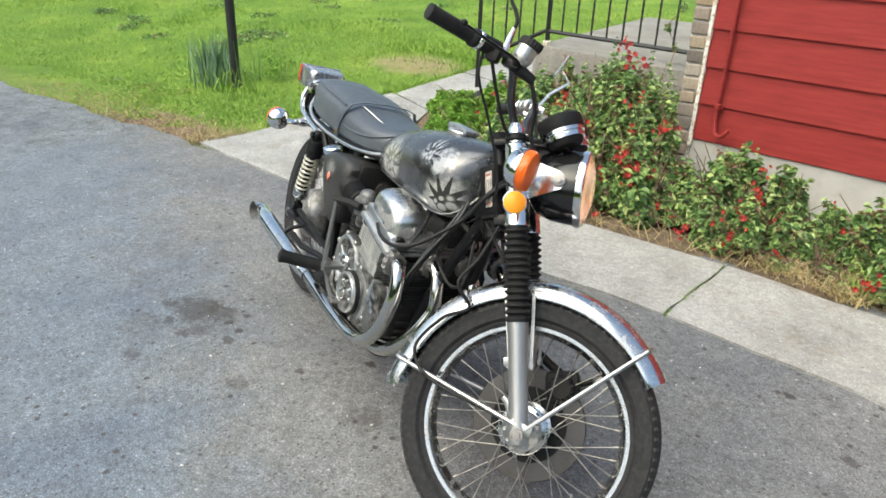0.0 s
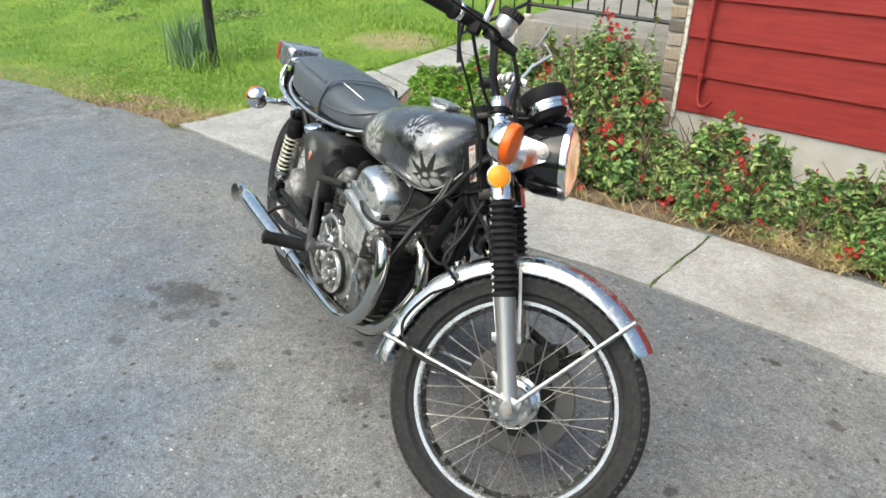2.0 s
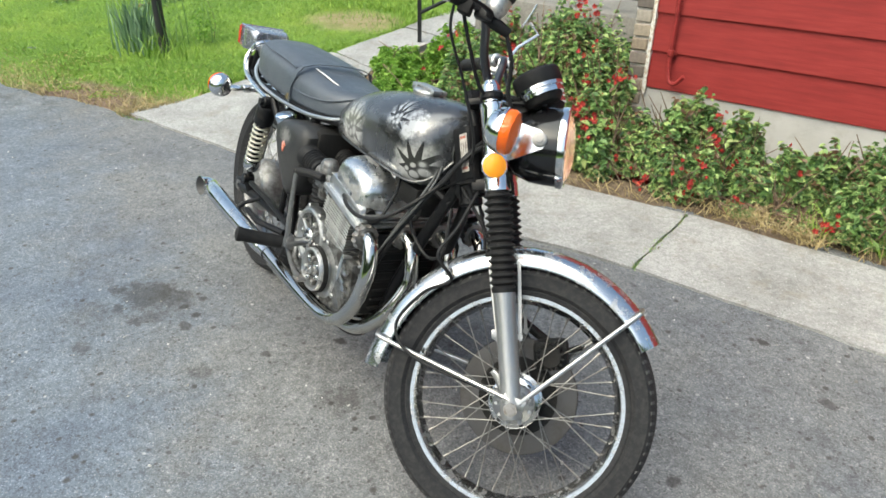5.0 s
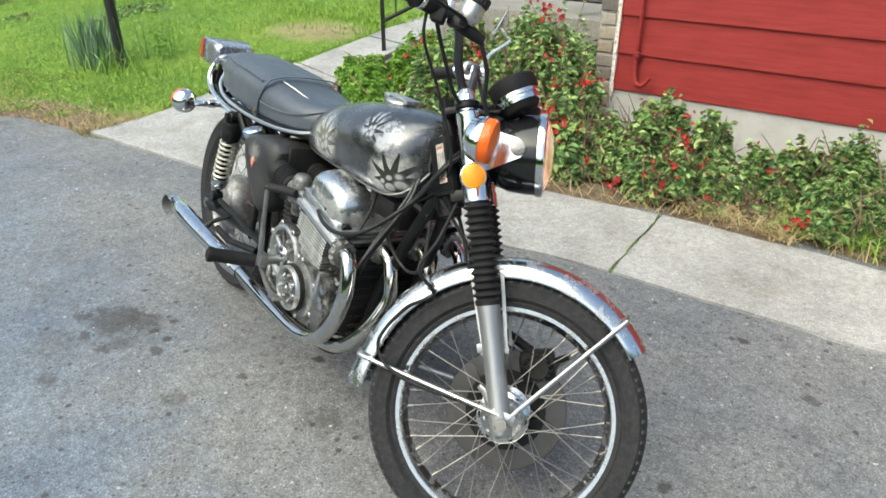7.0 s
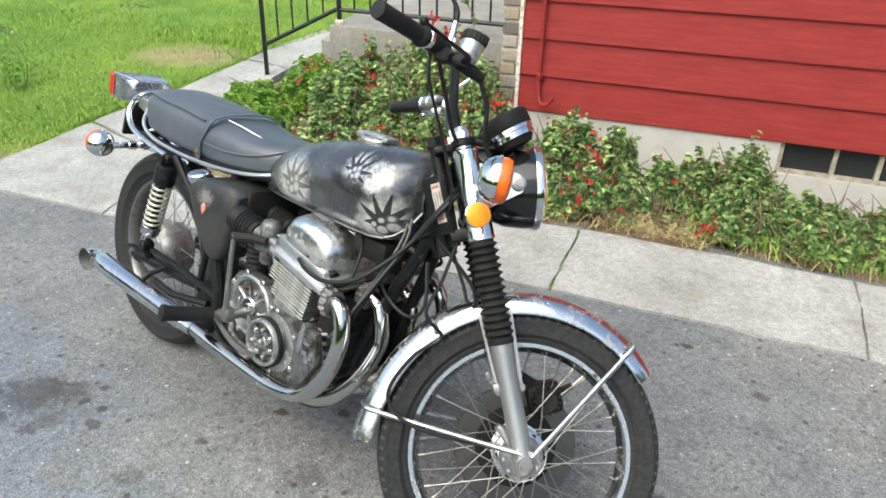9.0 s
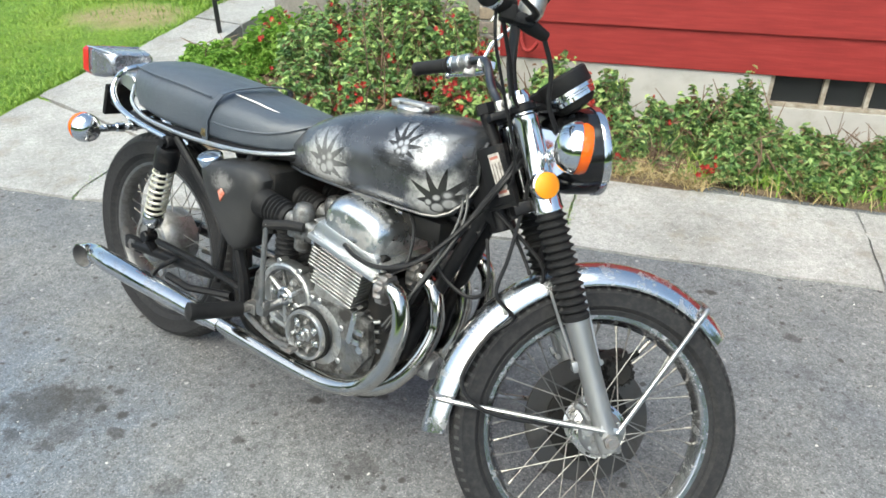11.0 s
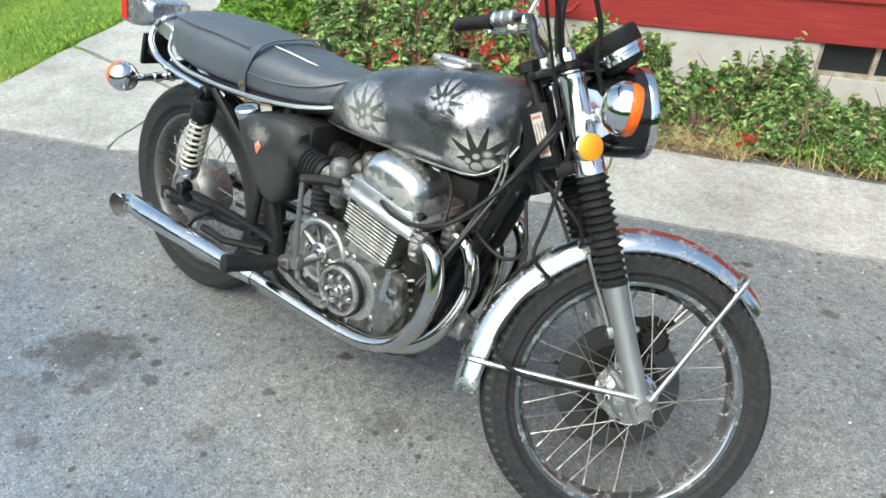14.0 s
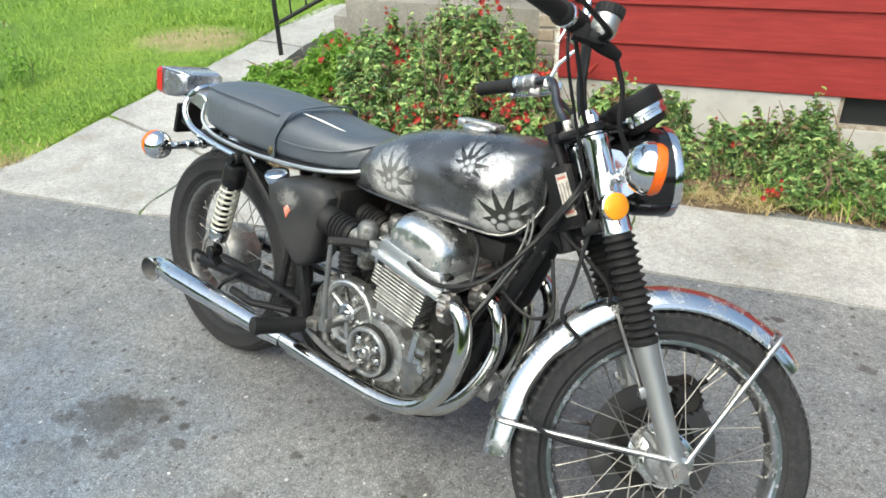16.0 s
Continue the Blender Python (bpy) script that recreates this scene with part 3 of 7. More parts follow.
# ---- plants ----
def leaf_cloud(name, mat_, centres, n, size, parent=None, up=0.4, narrow=0.55, seed=1, label="", kind="", fill=0.55):
    """Many small folded leaves spread through lumpy mounds (x, y, base z, rx, ry, height)."""
    rs = np.random.RandomState(seed)
    w = np.array([c[3] * c[4] + c[3] * c[5] for c in centres])
    pick = rs.choice(len(centres), n, p=w / w.sum())
    C = np.array([c[:6] for c in centres])[pick]
    d = rs.normal(size=(n, 3))
    d[:, 2] = np.abs(d[:, 2])
    d /= np.linalg.norm(d, axis=1)[:, None]
    lump = np.array([0.75 + 0.5 * noise.noise(Vector(v * 2.3) + Vector((k * 7.0, 0, 0))) for v, k in zip(d, pick)])
    r = rs.uniform(fill, 1.0, n) ** 0.6 * lump
    P = C[:, :3] + d * C[:, 3:6] * r[:, None]
    nrm = d + rs.normal(size=(n, 3)) * 0.55
    nrm[:, 2] += up
    nrm /= np.linalg.norm(nrm, axis=1)[:, None]
    t = np.cross(nrm, rs.normal(size=(n, 3)))
    t /= np.linalg.norm(t, axis=1)[:, None]
    b = np.cross(nrm, t)
    s = (size * rs.uniform(0.6, 1.3, n))[:, None]
    fold = 0.18
    v = np.stack([P - t * s * 0.5, P + b * s * narrow * 0.5 + nrm * s * fold - t * s * 0.08, P + b * s * narrow * 0.3 + nrm * s * fold * 0.7 + t * s * 0.28, P + t * s * 0.55 - nrm * s * 0.12,
                  P - b * s * narrow * 0.3 + nrm * s * fold * 0.7 + t * s * 0.28, P - b * s * narrow * 0.5 + nrm * s * fold - t * s * 0.08], 1).reshape(-1, 3)
    base = np.arange(n) * 6
    faces = np.concatenate([np.stack([base, base + 1, base + 2, base + 3], 1), np.stack([base, base + 3, base + 4, base + 5], 1)])
    me = bpy.data.meshes.new(name)
    me.from_pydata(v.tolist(), [], faces.tolist())
    me.materials.append(mat_)
    ob = new(name, me)
    ob.parent = parent
    return tagged(ob, label, kind=kind)


def blades(name, mat_, pts, length, width, lean=0.35, seed=2, parent=None, label="", kind="", category=""):
    """Grass blades: two-segment tapering strips."""
    rs = np.random.RandomState(seed)
    P = np.array(pts)
    n = len(P)
    L = (length * rs.uniform(0.5, 1.3, n))[:, None]
    a = rs.uniform(0, 2 * np.pi, n)
    side = np.stack([np.cos(a), np.sin(a), np.zeros(n)], 1) * width * 0.5
    a2 = rs.uniform(0, 2 * np.pi, n)
    bend = np.stack([np.cos(a2), np.sin(a2), np.zeros(n)], 1) * L * lean * rs.uniform(0.2, 1.6, n)[:, None]
    up = np.array([0, 0, 1.0])
    m = P + up * L * 0.55 + bend * 0.35
    t = P + up * L * 0.95 + bend
    v = np.stack([P - side, P + side, m + side * 0.8, m - side * 0.8, t], 1).reshape(-1, 3)
    b = np.arange(n) * 5
    me = bpy.data.meshes.new(name)
    me.from_pydata(v.tolist(), [], np.stack([b, b + 1, b + 2, b + 3], 1).tolist() + np.stack([b + 3, b + 2, b + 4], 1).tolist())
    me.materials.append(mat_)
    ob = new(name, me)
    ob.parent = parent
    return tagged(ob, label, category, kind=kind)


rs = np.random.RandomState(5)
pts = []
while len(pts) < 120000:
    u = rs.uniform()
    x = -2.95 - 9.0 * u ** 1.5
    y = lawn_edge(max(x, -12)) + 0.03 + 8.5 * rs.uniform() ** 1.5
    if x > -2.90 and y < 4.4:
        continue
    e = y - lawn_edge(max(x, -12))
    if e < 0.6 and noise.noise((x * 2.2, y * 2.2, 9)) + 0.22 < (0.6 - e) * 2.0 * rs.uniform(0.4, 1.2):
        continue
    if math.hypot((x + 3.55) * 0.85, (y - 3.22) * 1.35) < 0.5 and rs.uniform() < 0.8:
        continue
    pts.append((x, y, rise(x, y) - 0.01 + 0.03 * noise.noise((x * 1.3, y * 1.3, 0)) * min(1, e * 2)))
blades("grass", blade_m, pts, 0.050, 0.007, 0.6, 3, label="short green lawn grass", kind="stuff", category="grass")
pts = []
for _ in range(1900):
    x = -2.9 - 2.4 * rs.uniform() ** 1.8
    y = lawn_edge(x) + abs(rs.normal()) * 0.28
    pts.append((x, y, rise(x, y)))
blades("dry_grass", straw_m, pts, 0.05, 0.006, 0.9, 4, label="dry straw-coloured grass at the lawn edge", kind="stuff", category="grass")
pts = [(x, lawn_edge(x) + 0.12 + 0.8 * rs.uniform() ** 1.4, 0) for x in rs.uniform(-4.9, -3.3, 90)]
leaf_cloud("clover", clover_m, [(x, y, rise(x, y), 0.13, 0.12, 0.035) for x, y, z in pts], 5200, 0.022, seed=11, label="low clover and weeds on the lawn's edge", kind="stuff")
tagged(bpy.data.objects["clover"], category="weeds")
pts = [(rs.uniform(-10, -5.0), rs.uniform(2.0, 7.5)) for _ in range(26)]
leaf_cloud("tall_weeds", leaf2_m, [(x, y, rise(x, y), 0.22, 0.22, 0.07) for x, y in pts], 2200, 0.05, seed=12, label="patches of taller weeds in the far lawn", kind="stuff")
tagged(bpy.data.objects["tall_weeds"], category="weeds")

iris = thing("iris_clump", "grey-green clump of upright iris leaves in the lawn", "plant")
pts = [(-4.47 + rs.normal() * 0.10, 1.60 + rs.normal() * 0.08, rise(-4.45, 1.60) - 0.02) for _ in range(260)]
blades("leaves", iris_m, pts, 0.42, 0.014, 0.22, 6, iris)
weed = thing("tall_weed", "tall pale green weed stems standing in the lawn", "plant")
bm = bmesh.new()
for i in range(7):
    x, y = -4.05 + rs.normal() * 0.14, 1.95 + rs.normal() * 0.1
    z = rise(x, y)
    tube(bm, [(x, y, z), (x + 0.02 * rs.normal(), y, z + 0.2), (x + 0.05 * rs.normal(), y + 0.04 * rs.normal(), z + 0.42)], [0.005, 0.004, 0.002], 5, soft=3)
part("stem", bm, leaf2_m, weed)["kind"] = "stuff"
leaf_cloud("leaves", sprout_m, [(-4.05, 1.95, rise(-4.05, 1.95) + 0.08, 0.17, 0.15, 0.44)], 110, 0.036, weed, seed=14, fill=0.1)
pts = [(-4.10 + rs.normal() * 0.16, 1.56 + rs.normal() * 0.1, rise(-4.1, 1.56)) for _ in range(60)]
blades("blade", blade_m, pts, 0.22, 0.01, 0.7, 7, weed, kind="stuff")


def flower_mesh(bm, c, r, rs):
    ax = Vector((rs.normal() * 0.6 + 0.4, rs.normal() * 0.6 - 0.6, 0.5)).normalized()
    _, u, v = frame_of(ax)
    for k in range(5):
        a = k * 2 * math.pi / 5 + rs.uniform(-0.2, 0.2)
        d = u * math.cos(a) + v * math.sin(a)
        s = ax.cross(d)
        q = [c, c + d * r * 0.6 + s * r * 0.42 + ax * r * 0.3, c + d * r + ax * r * 0.45, c + d * r * 0.6 - s * r * 0.42 + ax * r * 0.3]
        bm.faces.new([bm.verts.new(p) for p in q])


def shrub(x, y, rx, ry, h, n, flowers, seed, size=0.037, lm=None, label="", dense=0.45, narrow=0.55):
    rs = np.random.RandomState(seed)
    h, n = h * (1.3 if x < -1.0 else 1.75 if x < 0 else 1.5), int(n * 3.6)
    z = rise(x, y) * 0.8 + 0.01
    ob = thing("flowering_shrub" if flowers else "shrub", label or ("green quince shrub with red blossoms growing in the bed" if flowers else "leafy green shrub growing in the bed"), "shrub", "shrubs in the flower bed")
    bm = bmesh.new()
    for i in range(int(8 + 16 * rx)):
        a = rs.uniform(0, 2 * np.pi)
        e = Vector((x + rx * 0.9 * math.cos(a) * rs.uniform(0.2, 1), y + ry * 0.9 * math.sin(a) * rs.uniform(0.2, 1), z + h * rs.uniform(0.3, 0.82)))
        b0 = Vector((x + rs.normal() * rx * 0.2, y + rs.normal() * ry * 0.2, z - 0.03))
        m = b0.lerp(e, 0.5) + Vector((rs.normal() * 0.04, rs.normal() * 0.04, 0.05))
        tube(bm, [b0, m, e], [0.006, 0.004, 0.0018], 5, soft=3)
    part("branch", bm, twig_m, ob)["kind"] = "stuff"
    mounds = []
    for i in range(int(6 + 10 * rx)):
        a = rs.uniform(0, 2 * np.pi)
        q = rs.uniform(0, 0.75)
        hh = h * rs.uniform(0.6, 1.0) * (1 - 0.3 * q)
        mounds.append((x + rx * q * math.cos(a), y + ry * q * math.sin(a), z + hh * rs.uniform(0.0, 0.35), rx * rs.uniform(0.28, 0.5), ry * rs.uniform(0.28, 0.5), hh * 0.85))
    leaf_cloud("foliage", lm or leaf_m, mounds, n, size, ob, up=1.0, narrow=narrow, seed=seed + 1, fill=dense, kind="stuff")
    if flowers:
        bm = bmesh.new()
        for i in range(flowers // 4 + 1):
            m = mounds[rs.randint(len(mounds))]
            d = Vector((rs.normal() + 0.2, rs.normal() - 0.7, abs(rs.normal()) * 0.8)).normalized()
            c = Vector(m[:3]) + Vector((d.x * m[3], d.y * m[4], d.z * m[5])) * 0.98
            for k in range(rs.randint(2, 9)):
                flower_mesh(bm, c + Vector((rs.normal() * 0.026, rs.normal() * 0.026, rs.normal() * 0.024)), rs.uniform(0.010, 0.021), rs)
        part("blossom", bm, petal_m, ob, smooth=False)["kind"] = "stuff"
    return ob


k = 100
for x, y, rx, ry, h, n, fl in (
        (-2.12, 2.42, 0.30, 0.34, 0.20, 1900, 0), (-1.68, 1.98, 0.36, 0.36, 0.25, 2400, 8), (-1.72, 2.66, 0.34, 0.32, 0.47, 2100, 40), (-1.25, 2.38, 0.40, 0.40, 0.52, 2900, 70),
        (-1.15, 1.80, 0.36, 0.30, 0.34, 2200, 40), (-0.75, 2.25, 0.38, 0.40, 0.54, 3000, 60), (-0.72, 2.75, 0.34, 0.30, 0.52, 1900, 4), (-0.62, 1.82, 0.32, 0.22, 0.34, 2000, 60),
        (-0.30, 2.12, 0.30, 0.24, 0.52, 2300, 50), (-0.12, 1.92, 0.30, 0.2, 0.34, 1700, 60), (0.12, 2.16, 0.26, 0.18, 0.42, 1700, 26), (0.30, 1.96, 0.28, 0.16, 0.26, 1300, 44),
        (-0.45, 2.72, 0.26, 0.24, 0.46, 1500, 4), (-0.95, 2.66, 0.3, 0.24, 0.48, 1400, 6), (-1.0, 2.82, 0.34, 0.22, 0.50, 1700, 14), (-1.42, 2.86, 0.34, 0.20, 0.52, 1900, 90), (0.02, 2.05, 0.22, 0.22, 0.30, 1100, 20), (0.46, 2.16, 0.26, 0.18, 0.34, 1300, 10), (0.60, 2.12, 0.22, 0.15, 0.22, 800, 8), (0.80, 2.20, 0.24, 0.15, 0.29, 1000, 4), (0.95, 2.24, 0.22, 0.12, 0.33, 900, 0)):
    k += 7
    shrub(x, y, rx, ry, h, n, fl, k, lm=sprout_m if x < -1.6 else None, size=0.035 + 0.014 * ((k * 0.37) % 1.0), narrow=0.35 if x < -1.6 else 0.6)
for x, y, rx, ry, h, n in ((1.12, 2.18, 0.22, 0.18, 0.40, 1200), (1.12, 2.02, 0.28, 0.15, 0.25, 1700), (1.42, 2.05, 0.30, 0.17, 0.24, 1700), (1.75, 2.12, 0.3, 0.18, 0.22, 1100), (2.15, 2.15, 0.3, 0.2, 0.24, 900), (0.62, 1.92, 0.14, 0.05, 0.06, 160), (0.84, 1.98, 0.14, 0.06, 0.07, 200)):
    k += 7
    shrub(x, y, rx, ry, h, n, 0, k, 0.034, leaf2_m, "low pale green weedy shrub growing in the bed")
bm = bmesh.new()
for c in ((1.0, 1.88, 0.1), (1.02, 1.9, 0.12), (0.99, 1.9, 0.085), (0.33, 1.86, 0.05), (-0.28, 1.72, 0.06)):
    for q in range(3):
        flower_mesh(bm, Vector(c) + Vector((rs.normal() * 0.015, rs.normal() * 0.01, rs.normal() * 0.015)), 0.015, rs)
solid("fallen_blossoms", bm, petal_m, "loose red blossoms low in the bed", "blossom", kind="stuff", smooth=False)
pts = []
for _ in range(180):
    x = rs.uniform(0.95, 2.6)
    y = 1.88 + 0.05 * (x - 1) * 0.3 + abs(rs.normal()) * 0.09
    pts.append((x, y, 0.01))
for _ in range(260):
    x = 1.30 + rs.normal() * 0.22
    pts.append((x, 1.92 + 0.03 * (x - 1) + abs(rs.normal()) * 0.06, 0.02))
blades("bed_grass", blade_m, pts, 0.13, 0.007, 1.0, 8, label="long loose grass spilling from the bed", kind="stuff", category="grass")
pts = [(rs.uniform(-1.6, 2.4), 0, 0) for _ in range(420)]
pts = [(x, (1.45 + (x + 1.74) * 0.157 if x < 0.45 else 1.80 + (x - 0.45) * 0.055) + abs(rs.normal()) * 0.05, 0.012) for x, _, _ in pts]
blades("bed_straw", straw_m, pts, 0.09, 0.005, 1.4, 9, label="dry straw and litter along the bed's edge", kind="stuff", category="litter")
# bare dead stems: a thicket by the basement window, loose canes among the shrubs
def dead_stems(x, y, rx, ry, n, length, seed, label):
    rs = np.random.RandomState(seed)
    bm = bmesh.new()
    for i in range(n):
        a = Vector((x + rs.normal() * rx, y + rs.normal() * ry * 0.6, rise(x, y) * 0.8))
        d = Vector((rs.normal() * 0.7, rs.normal() * 0.45 - 0.1, 0.55 + abs(rs.normal()) * 0.5)).normalized() * length * rs.uniform(0.5, 1.2)
        m = a + d * 0.55 + Vector((rs.normal(), rs.normal(), rs.normal())) * 0.02
        e = a + d + Vector((0, 0, -0.15 * length * rs.uniform(0, 1)))
        tube(bm, [a, m, e], [0.0032, 0.0026, 0.0012], 5, soft=3)
        for q in range(2):
            b = a.lerp(m, rs.uniform(0.5, 1.0)) if q else m.lerp(e, rs.uniform(0, 0.6))
            tube(bm, [b, b + Vector((rs.normal(), rs.normal(), rs.normal() + 0.5)) * 0.045], [0.0018, 0.001], 4)
    ob = thing("dead_stems", label, "plant")
    part("stem", bm, twig_m, ob)["kind"] = "stuff"


dead_stems(1.62, 2.12, 0.16, 0.12, 60, 0.34, 41, "tangle of bare brown stems by the basement window")
dead_stems(0.70, 2.04, 0.20, 0.08, 34, 0.22, 42, "bare brown stems among the low weeds")
dead_stems(0.20, 2.02, 0.26, 0.08, 34, 0.36, 43, "dry reddish canes between the blossoming shrubs")
dead_stems(-0.75, 2.0, 0.45, 0.14, 44, 0.46, 44, "dry reddish canes between the blossoming shrubs")
pts = [(rs.uniform(0.5, 1.0), 1.85 + abs(rs.normal()) * 0.09, 0.012) for _ in range(420)]
blades("fallen_straw", straw_m, pts, 0.08, 0.005, 1.8, 19, label="dry straw lying on the bare soil", kind="stuff", category="litter")

# moss and grass in the walk's joints
pts = [(0.497 - 0.07 * t + rs.normal() * 0.006, 1.145 + 0.65 * t, 0.0) for t in rs.uniform(0, 1, 420)] + [(-1.746 - 0.125 * t + rs.normal() * 0.008, 0.79 + 0.63 * t, 0.0) for t in rs.uniform(0, 1, 420)] \
    + [(x, lawn_edge(x) + 0.02 + rs.normal() * 0.01, 0) for x in rs.uniform(-3.1, -2.6, 160)]
pts += [(0.47 + rs.normal() * 0.012, 1.36 + rs.normal() * 0.05, 0.004) for _ in range(60)] + [(-1.80 + rs.normal() * 0.015, 1.02 + rs.normal() * 0.05, 0.004) for _ in range(80)]
blades("joint_grass", leaf2_m, pts, 0.017, 0.004, 1.0, 10, label="moss and grass in the slab joints", kind="stuff", category="grass")

# vine strands climbing the railing
vine = thing("climbing_vine", "thin leafy vine climbing the porch railing", "vine")
bm = bmesh.new()
spots = []
for x0 in (-0.82, -0.42):
    path = [Vector((x0 + 0.03 * rs.normal(), 3.14 + 0.015 * math.sin(q * 2.0), 0.62 + 0.13 * q)) for q in range(6)]
    tube(bm, path, 0.0025, 5, soft=4)
    spots += [(p.x, p.y, p.z - 0.03, 0.035, 0.03, 0.06) for p in path]
part("stem", bm, twig_m, vine)["kind"] = "stuff"
leaf_cloud("foliage", leaf2_m, spots, 260, 0.035, vine, seed=77, fill=0.1, kind="stuff")

# far trees across the road, which the chrome mirrors
tree_m = leafy("far_tree_leaf", (0.035, 0.07, 0.02), (0.07, 0.13, 0.035), (0.12, 0.20, 0.055), 0.7)
mounds = []
for i in range(46):
    a = radians(-172 + 190 * i / 45 + rs.uniform(-2, 2))
    d = 15.5 + rs.uniform(-1.5, 3.0)
    mounds.append((d * math.cos(a), -2 + d * math.sin(a), -0.5, rs.uniform(1.6, 2.8), rs.uniform(1.6, 2.8), rs.uniform(4.5, 8.0)))
leaf_cloud("far_trees", tree_m, mounds, 22000, 0.75, up=0.2, narrow=0.9, seed=31, label="row of dark green trees across the road", kind="stuff")
tagged(bpy.data.objects["far_trees"], category="trees")

# loose grit on the asphalt
grit_m = leafy("grit", (0.16, 0.15, 0.14), (0.28, 0.275, 0.26), (0.6, 0.59, 0.56), 0.9)
bm = bmesh.new()
for i in range(620):
    x, y = rs.uniform(-3.2, 2.6), rs.uniform(-1.3, 1.15)
    if y > 0.74 + (x + 2.1) * 0.12:
        continue
    s = 0.0022 + 0.0045 * rs.uniform() ** 4
    bmesh.ops.create_icosphere(bm, subdivisions=1, radius=s, matrix=pose(x, y, s * 0.4, rs.uniform(0, 90), rs.uniform(0, 90), rs.uniform(0, 360)) @ Matrix.Diagonal((1.3, 1.0, 0.6, 1)))
solid("grit", bm, grit_m, "loose pale grit and stone chips on the asphalt", "gravel", kind="stuff", smooth=False)

# ---- motorcycle materials ----
def metal(name, base, rough, dirt=(0.12, 0.10, 0.085), amount=0.5, scale=18, bump=0.1, metallic=1.0, lo=0.5, hi=0.72):
    m = mat(name, base, rough, metallic)
    n = Nodes(m)
    f = n.noise(scale, 6, 0.7)
    mask = n.grey(f, (lo, 0.0), (hi, amount))
    n.color(n.mix(mask, base, dirt))
    n.rough(n.math('ADD', n.math('MULTIPLY', mask, 0.45), n.math('ADD', rough, n.math('MULTIPLY', n.noise(60, 3), 0.08))))
    n.link(n.math('SUBTRACT', metallic, n.math('MULTIPLY', mask, 0.6 * metallic)), n.b.inputs["Metallic"])
    if bump:
        n.bump(n.noise(scale * 6, 5, 0.7), bump, 0.002)
    return m


chrome = metal("worn_chrome", (0.74, 0.75, 0.76), 0.05, amount=0.30, scale=26, bump=0.03)
rim_chrome = metal("dull_rim_chrome", (0.55, 0.555, 0.56), 0.15, (0.15, 0.13, 0.11), amount=0.5, scale=30, bump=0.05)
header_m = metal("heat_tinted_chrome", (0.54, 0.53, 0.505), 0.07, (0.14, 0.115, 0.09), 0.6, 12, 0.04)
spoke_m = metal("dull_spoke_steel", (0.25, 0.245, 0.235), 0.40, (0.14, 0.10, 0.07), 0.5, 40, 0.0)
stay_m = metal("dull_stay_chrome", (0.47, 0.465, 0.455), 0.24, (0.20, 0.17, 0.14), 0.5, 40, 0.05)
disc_m = metal("dark_disc_steel", (0.105, 0.10, 0.097), 0.35, (0.05, 0.04, 0.03), 0.5, 16, 0.1)
strap_m = metal("bright_bracket_steel", (0.36, 0.36, 0.355), 0.36, (0.3, 0.28, 0.25), 0.35, 20, 0.05)
case_m = metal("oil_stained_aluminium", (0.29, 0.29, 0.285), 0.30, (0.02, 0.018, 0.016), 0.95, 15, 0.3, lo=0.38, hi=0.58)
alu = metal("oxidised_aluminium", (0.52, 0.52, 0.515), 0.36, (0.06, 0.057, 0.053), 0.8, 30, 0.25, lo=0.5, hi=0.68)
alu_bright = metal("polished_aluminium", (0.66, 0.66, 0.65), 0.16, (0.16, 0.14, 0.12), 0.55, 14, 0.08)
fin_m = metal("cylinder_aluminium", (0.46, 0.46, 0.45), 0.42, (0.07, 0.065, 0.06), 0.7, 25, 0.2, lo=0.42, hi=0.68)
fork_alu = metal("grey_fork_aluminium", (0.36, 0.365, 0.37), 0.34, (0.28, 0.27, 0.25), 0.4, 9, 0.1, metallic=0.8)
steel = metal("rusty_steel", (0.32, 0.31, 0.30), 0.45, (0.13, 0.07, 0.04), 0.65, 30, 0.2)
frame_m = metal("chipped_black_frame_paint", (0.010, 0.010, 0.011), 0.3, (0.07, 0.06, 0.05), 0.4, 28, 0.15, metallic=0.0, lo=0.55, hi=0.75)
# black of sooty parts, also put where recesses and the engine front are shaded
engine_black = metal("soot_and_shade_black", (0.010, 0.010, 0.010), 0.55, (0.045, 0.04, 0.035), 0.5, 25, 0.3, metallic=0.0)
rubber = metal("black_rubber", (0.013, 0.013, 0.014), 0.5, (0.045, 0.043, 0.04), 0.5, 14, 0.2, metallic=0.0, lo=0.42, hi=0.75)
tyre_m = metal("weathered_tyre_rubber", (0.020, 0.020, 0.022), 0.55, (0.065, 0.064, 0.062), 0.5, 70, 0.5, metallic=0.0, lo=0.45, hi=0.7)
tread_m = metal("scuffed_tread_rubber", (0.055, 0.055, 0.055), 0.75, (0.10, 0.098, 0.095), 0.6, 60, 0.3, metallic=0.0)
cable_m = mat("black_cable", (0.015, 0.015, 0.016), 0.42)
for m_ in (frame_m, engine_black, rubber, tyre_m, cable_m):
    m_.node_tree.nodes["Principled BSDF"].inputs["Specular IOR Level"].default_value = 0.2
orange = mat("amber_lens", (0.95, 0.16, 0.012), 0.12)
orange.node_tree.nodes["Principled BSDF"].inputs["Transmission Weight"].default_value = 0.25
N = Nodes(orange)
N.bump(N.voronoi(160), 0.5, 0.002)
amber = mat("amber_reflector", (1.0, 0.36, 0.02), 0.25)
N = Nodes(amber)
N.bump(N.voronoi(330), 0.5, 0.002)
red_lens = mat("red_tail_lens", (0.42, 0.015, 0.015), 0.15)
N = Nodes(red_lens)
N.bump(N.voronoi(200), 0.4, 0.002)
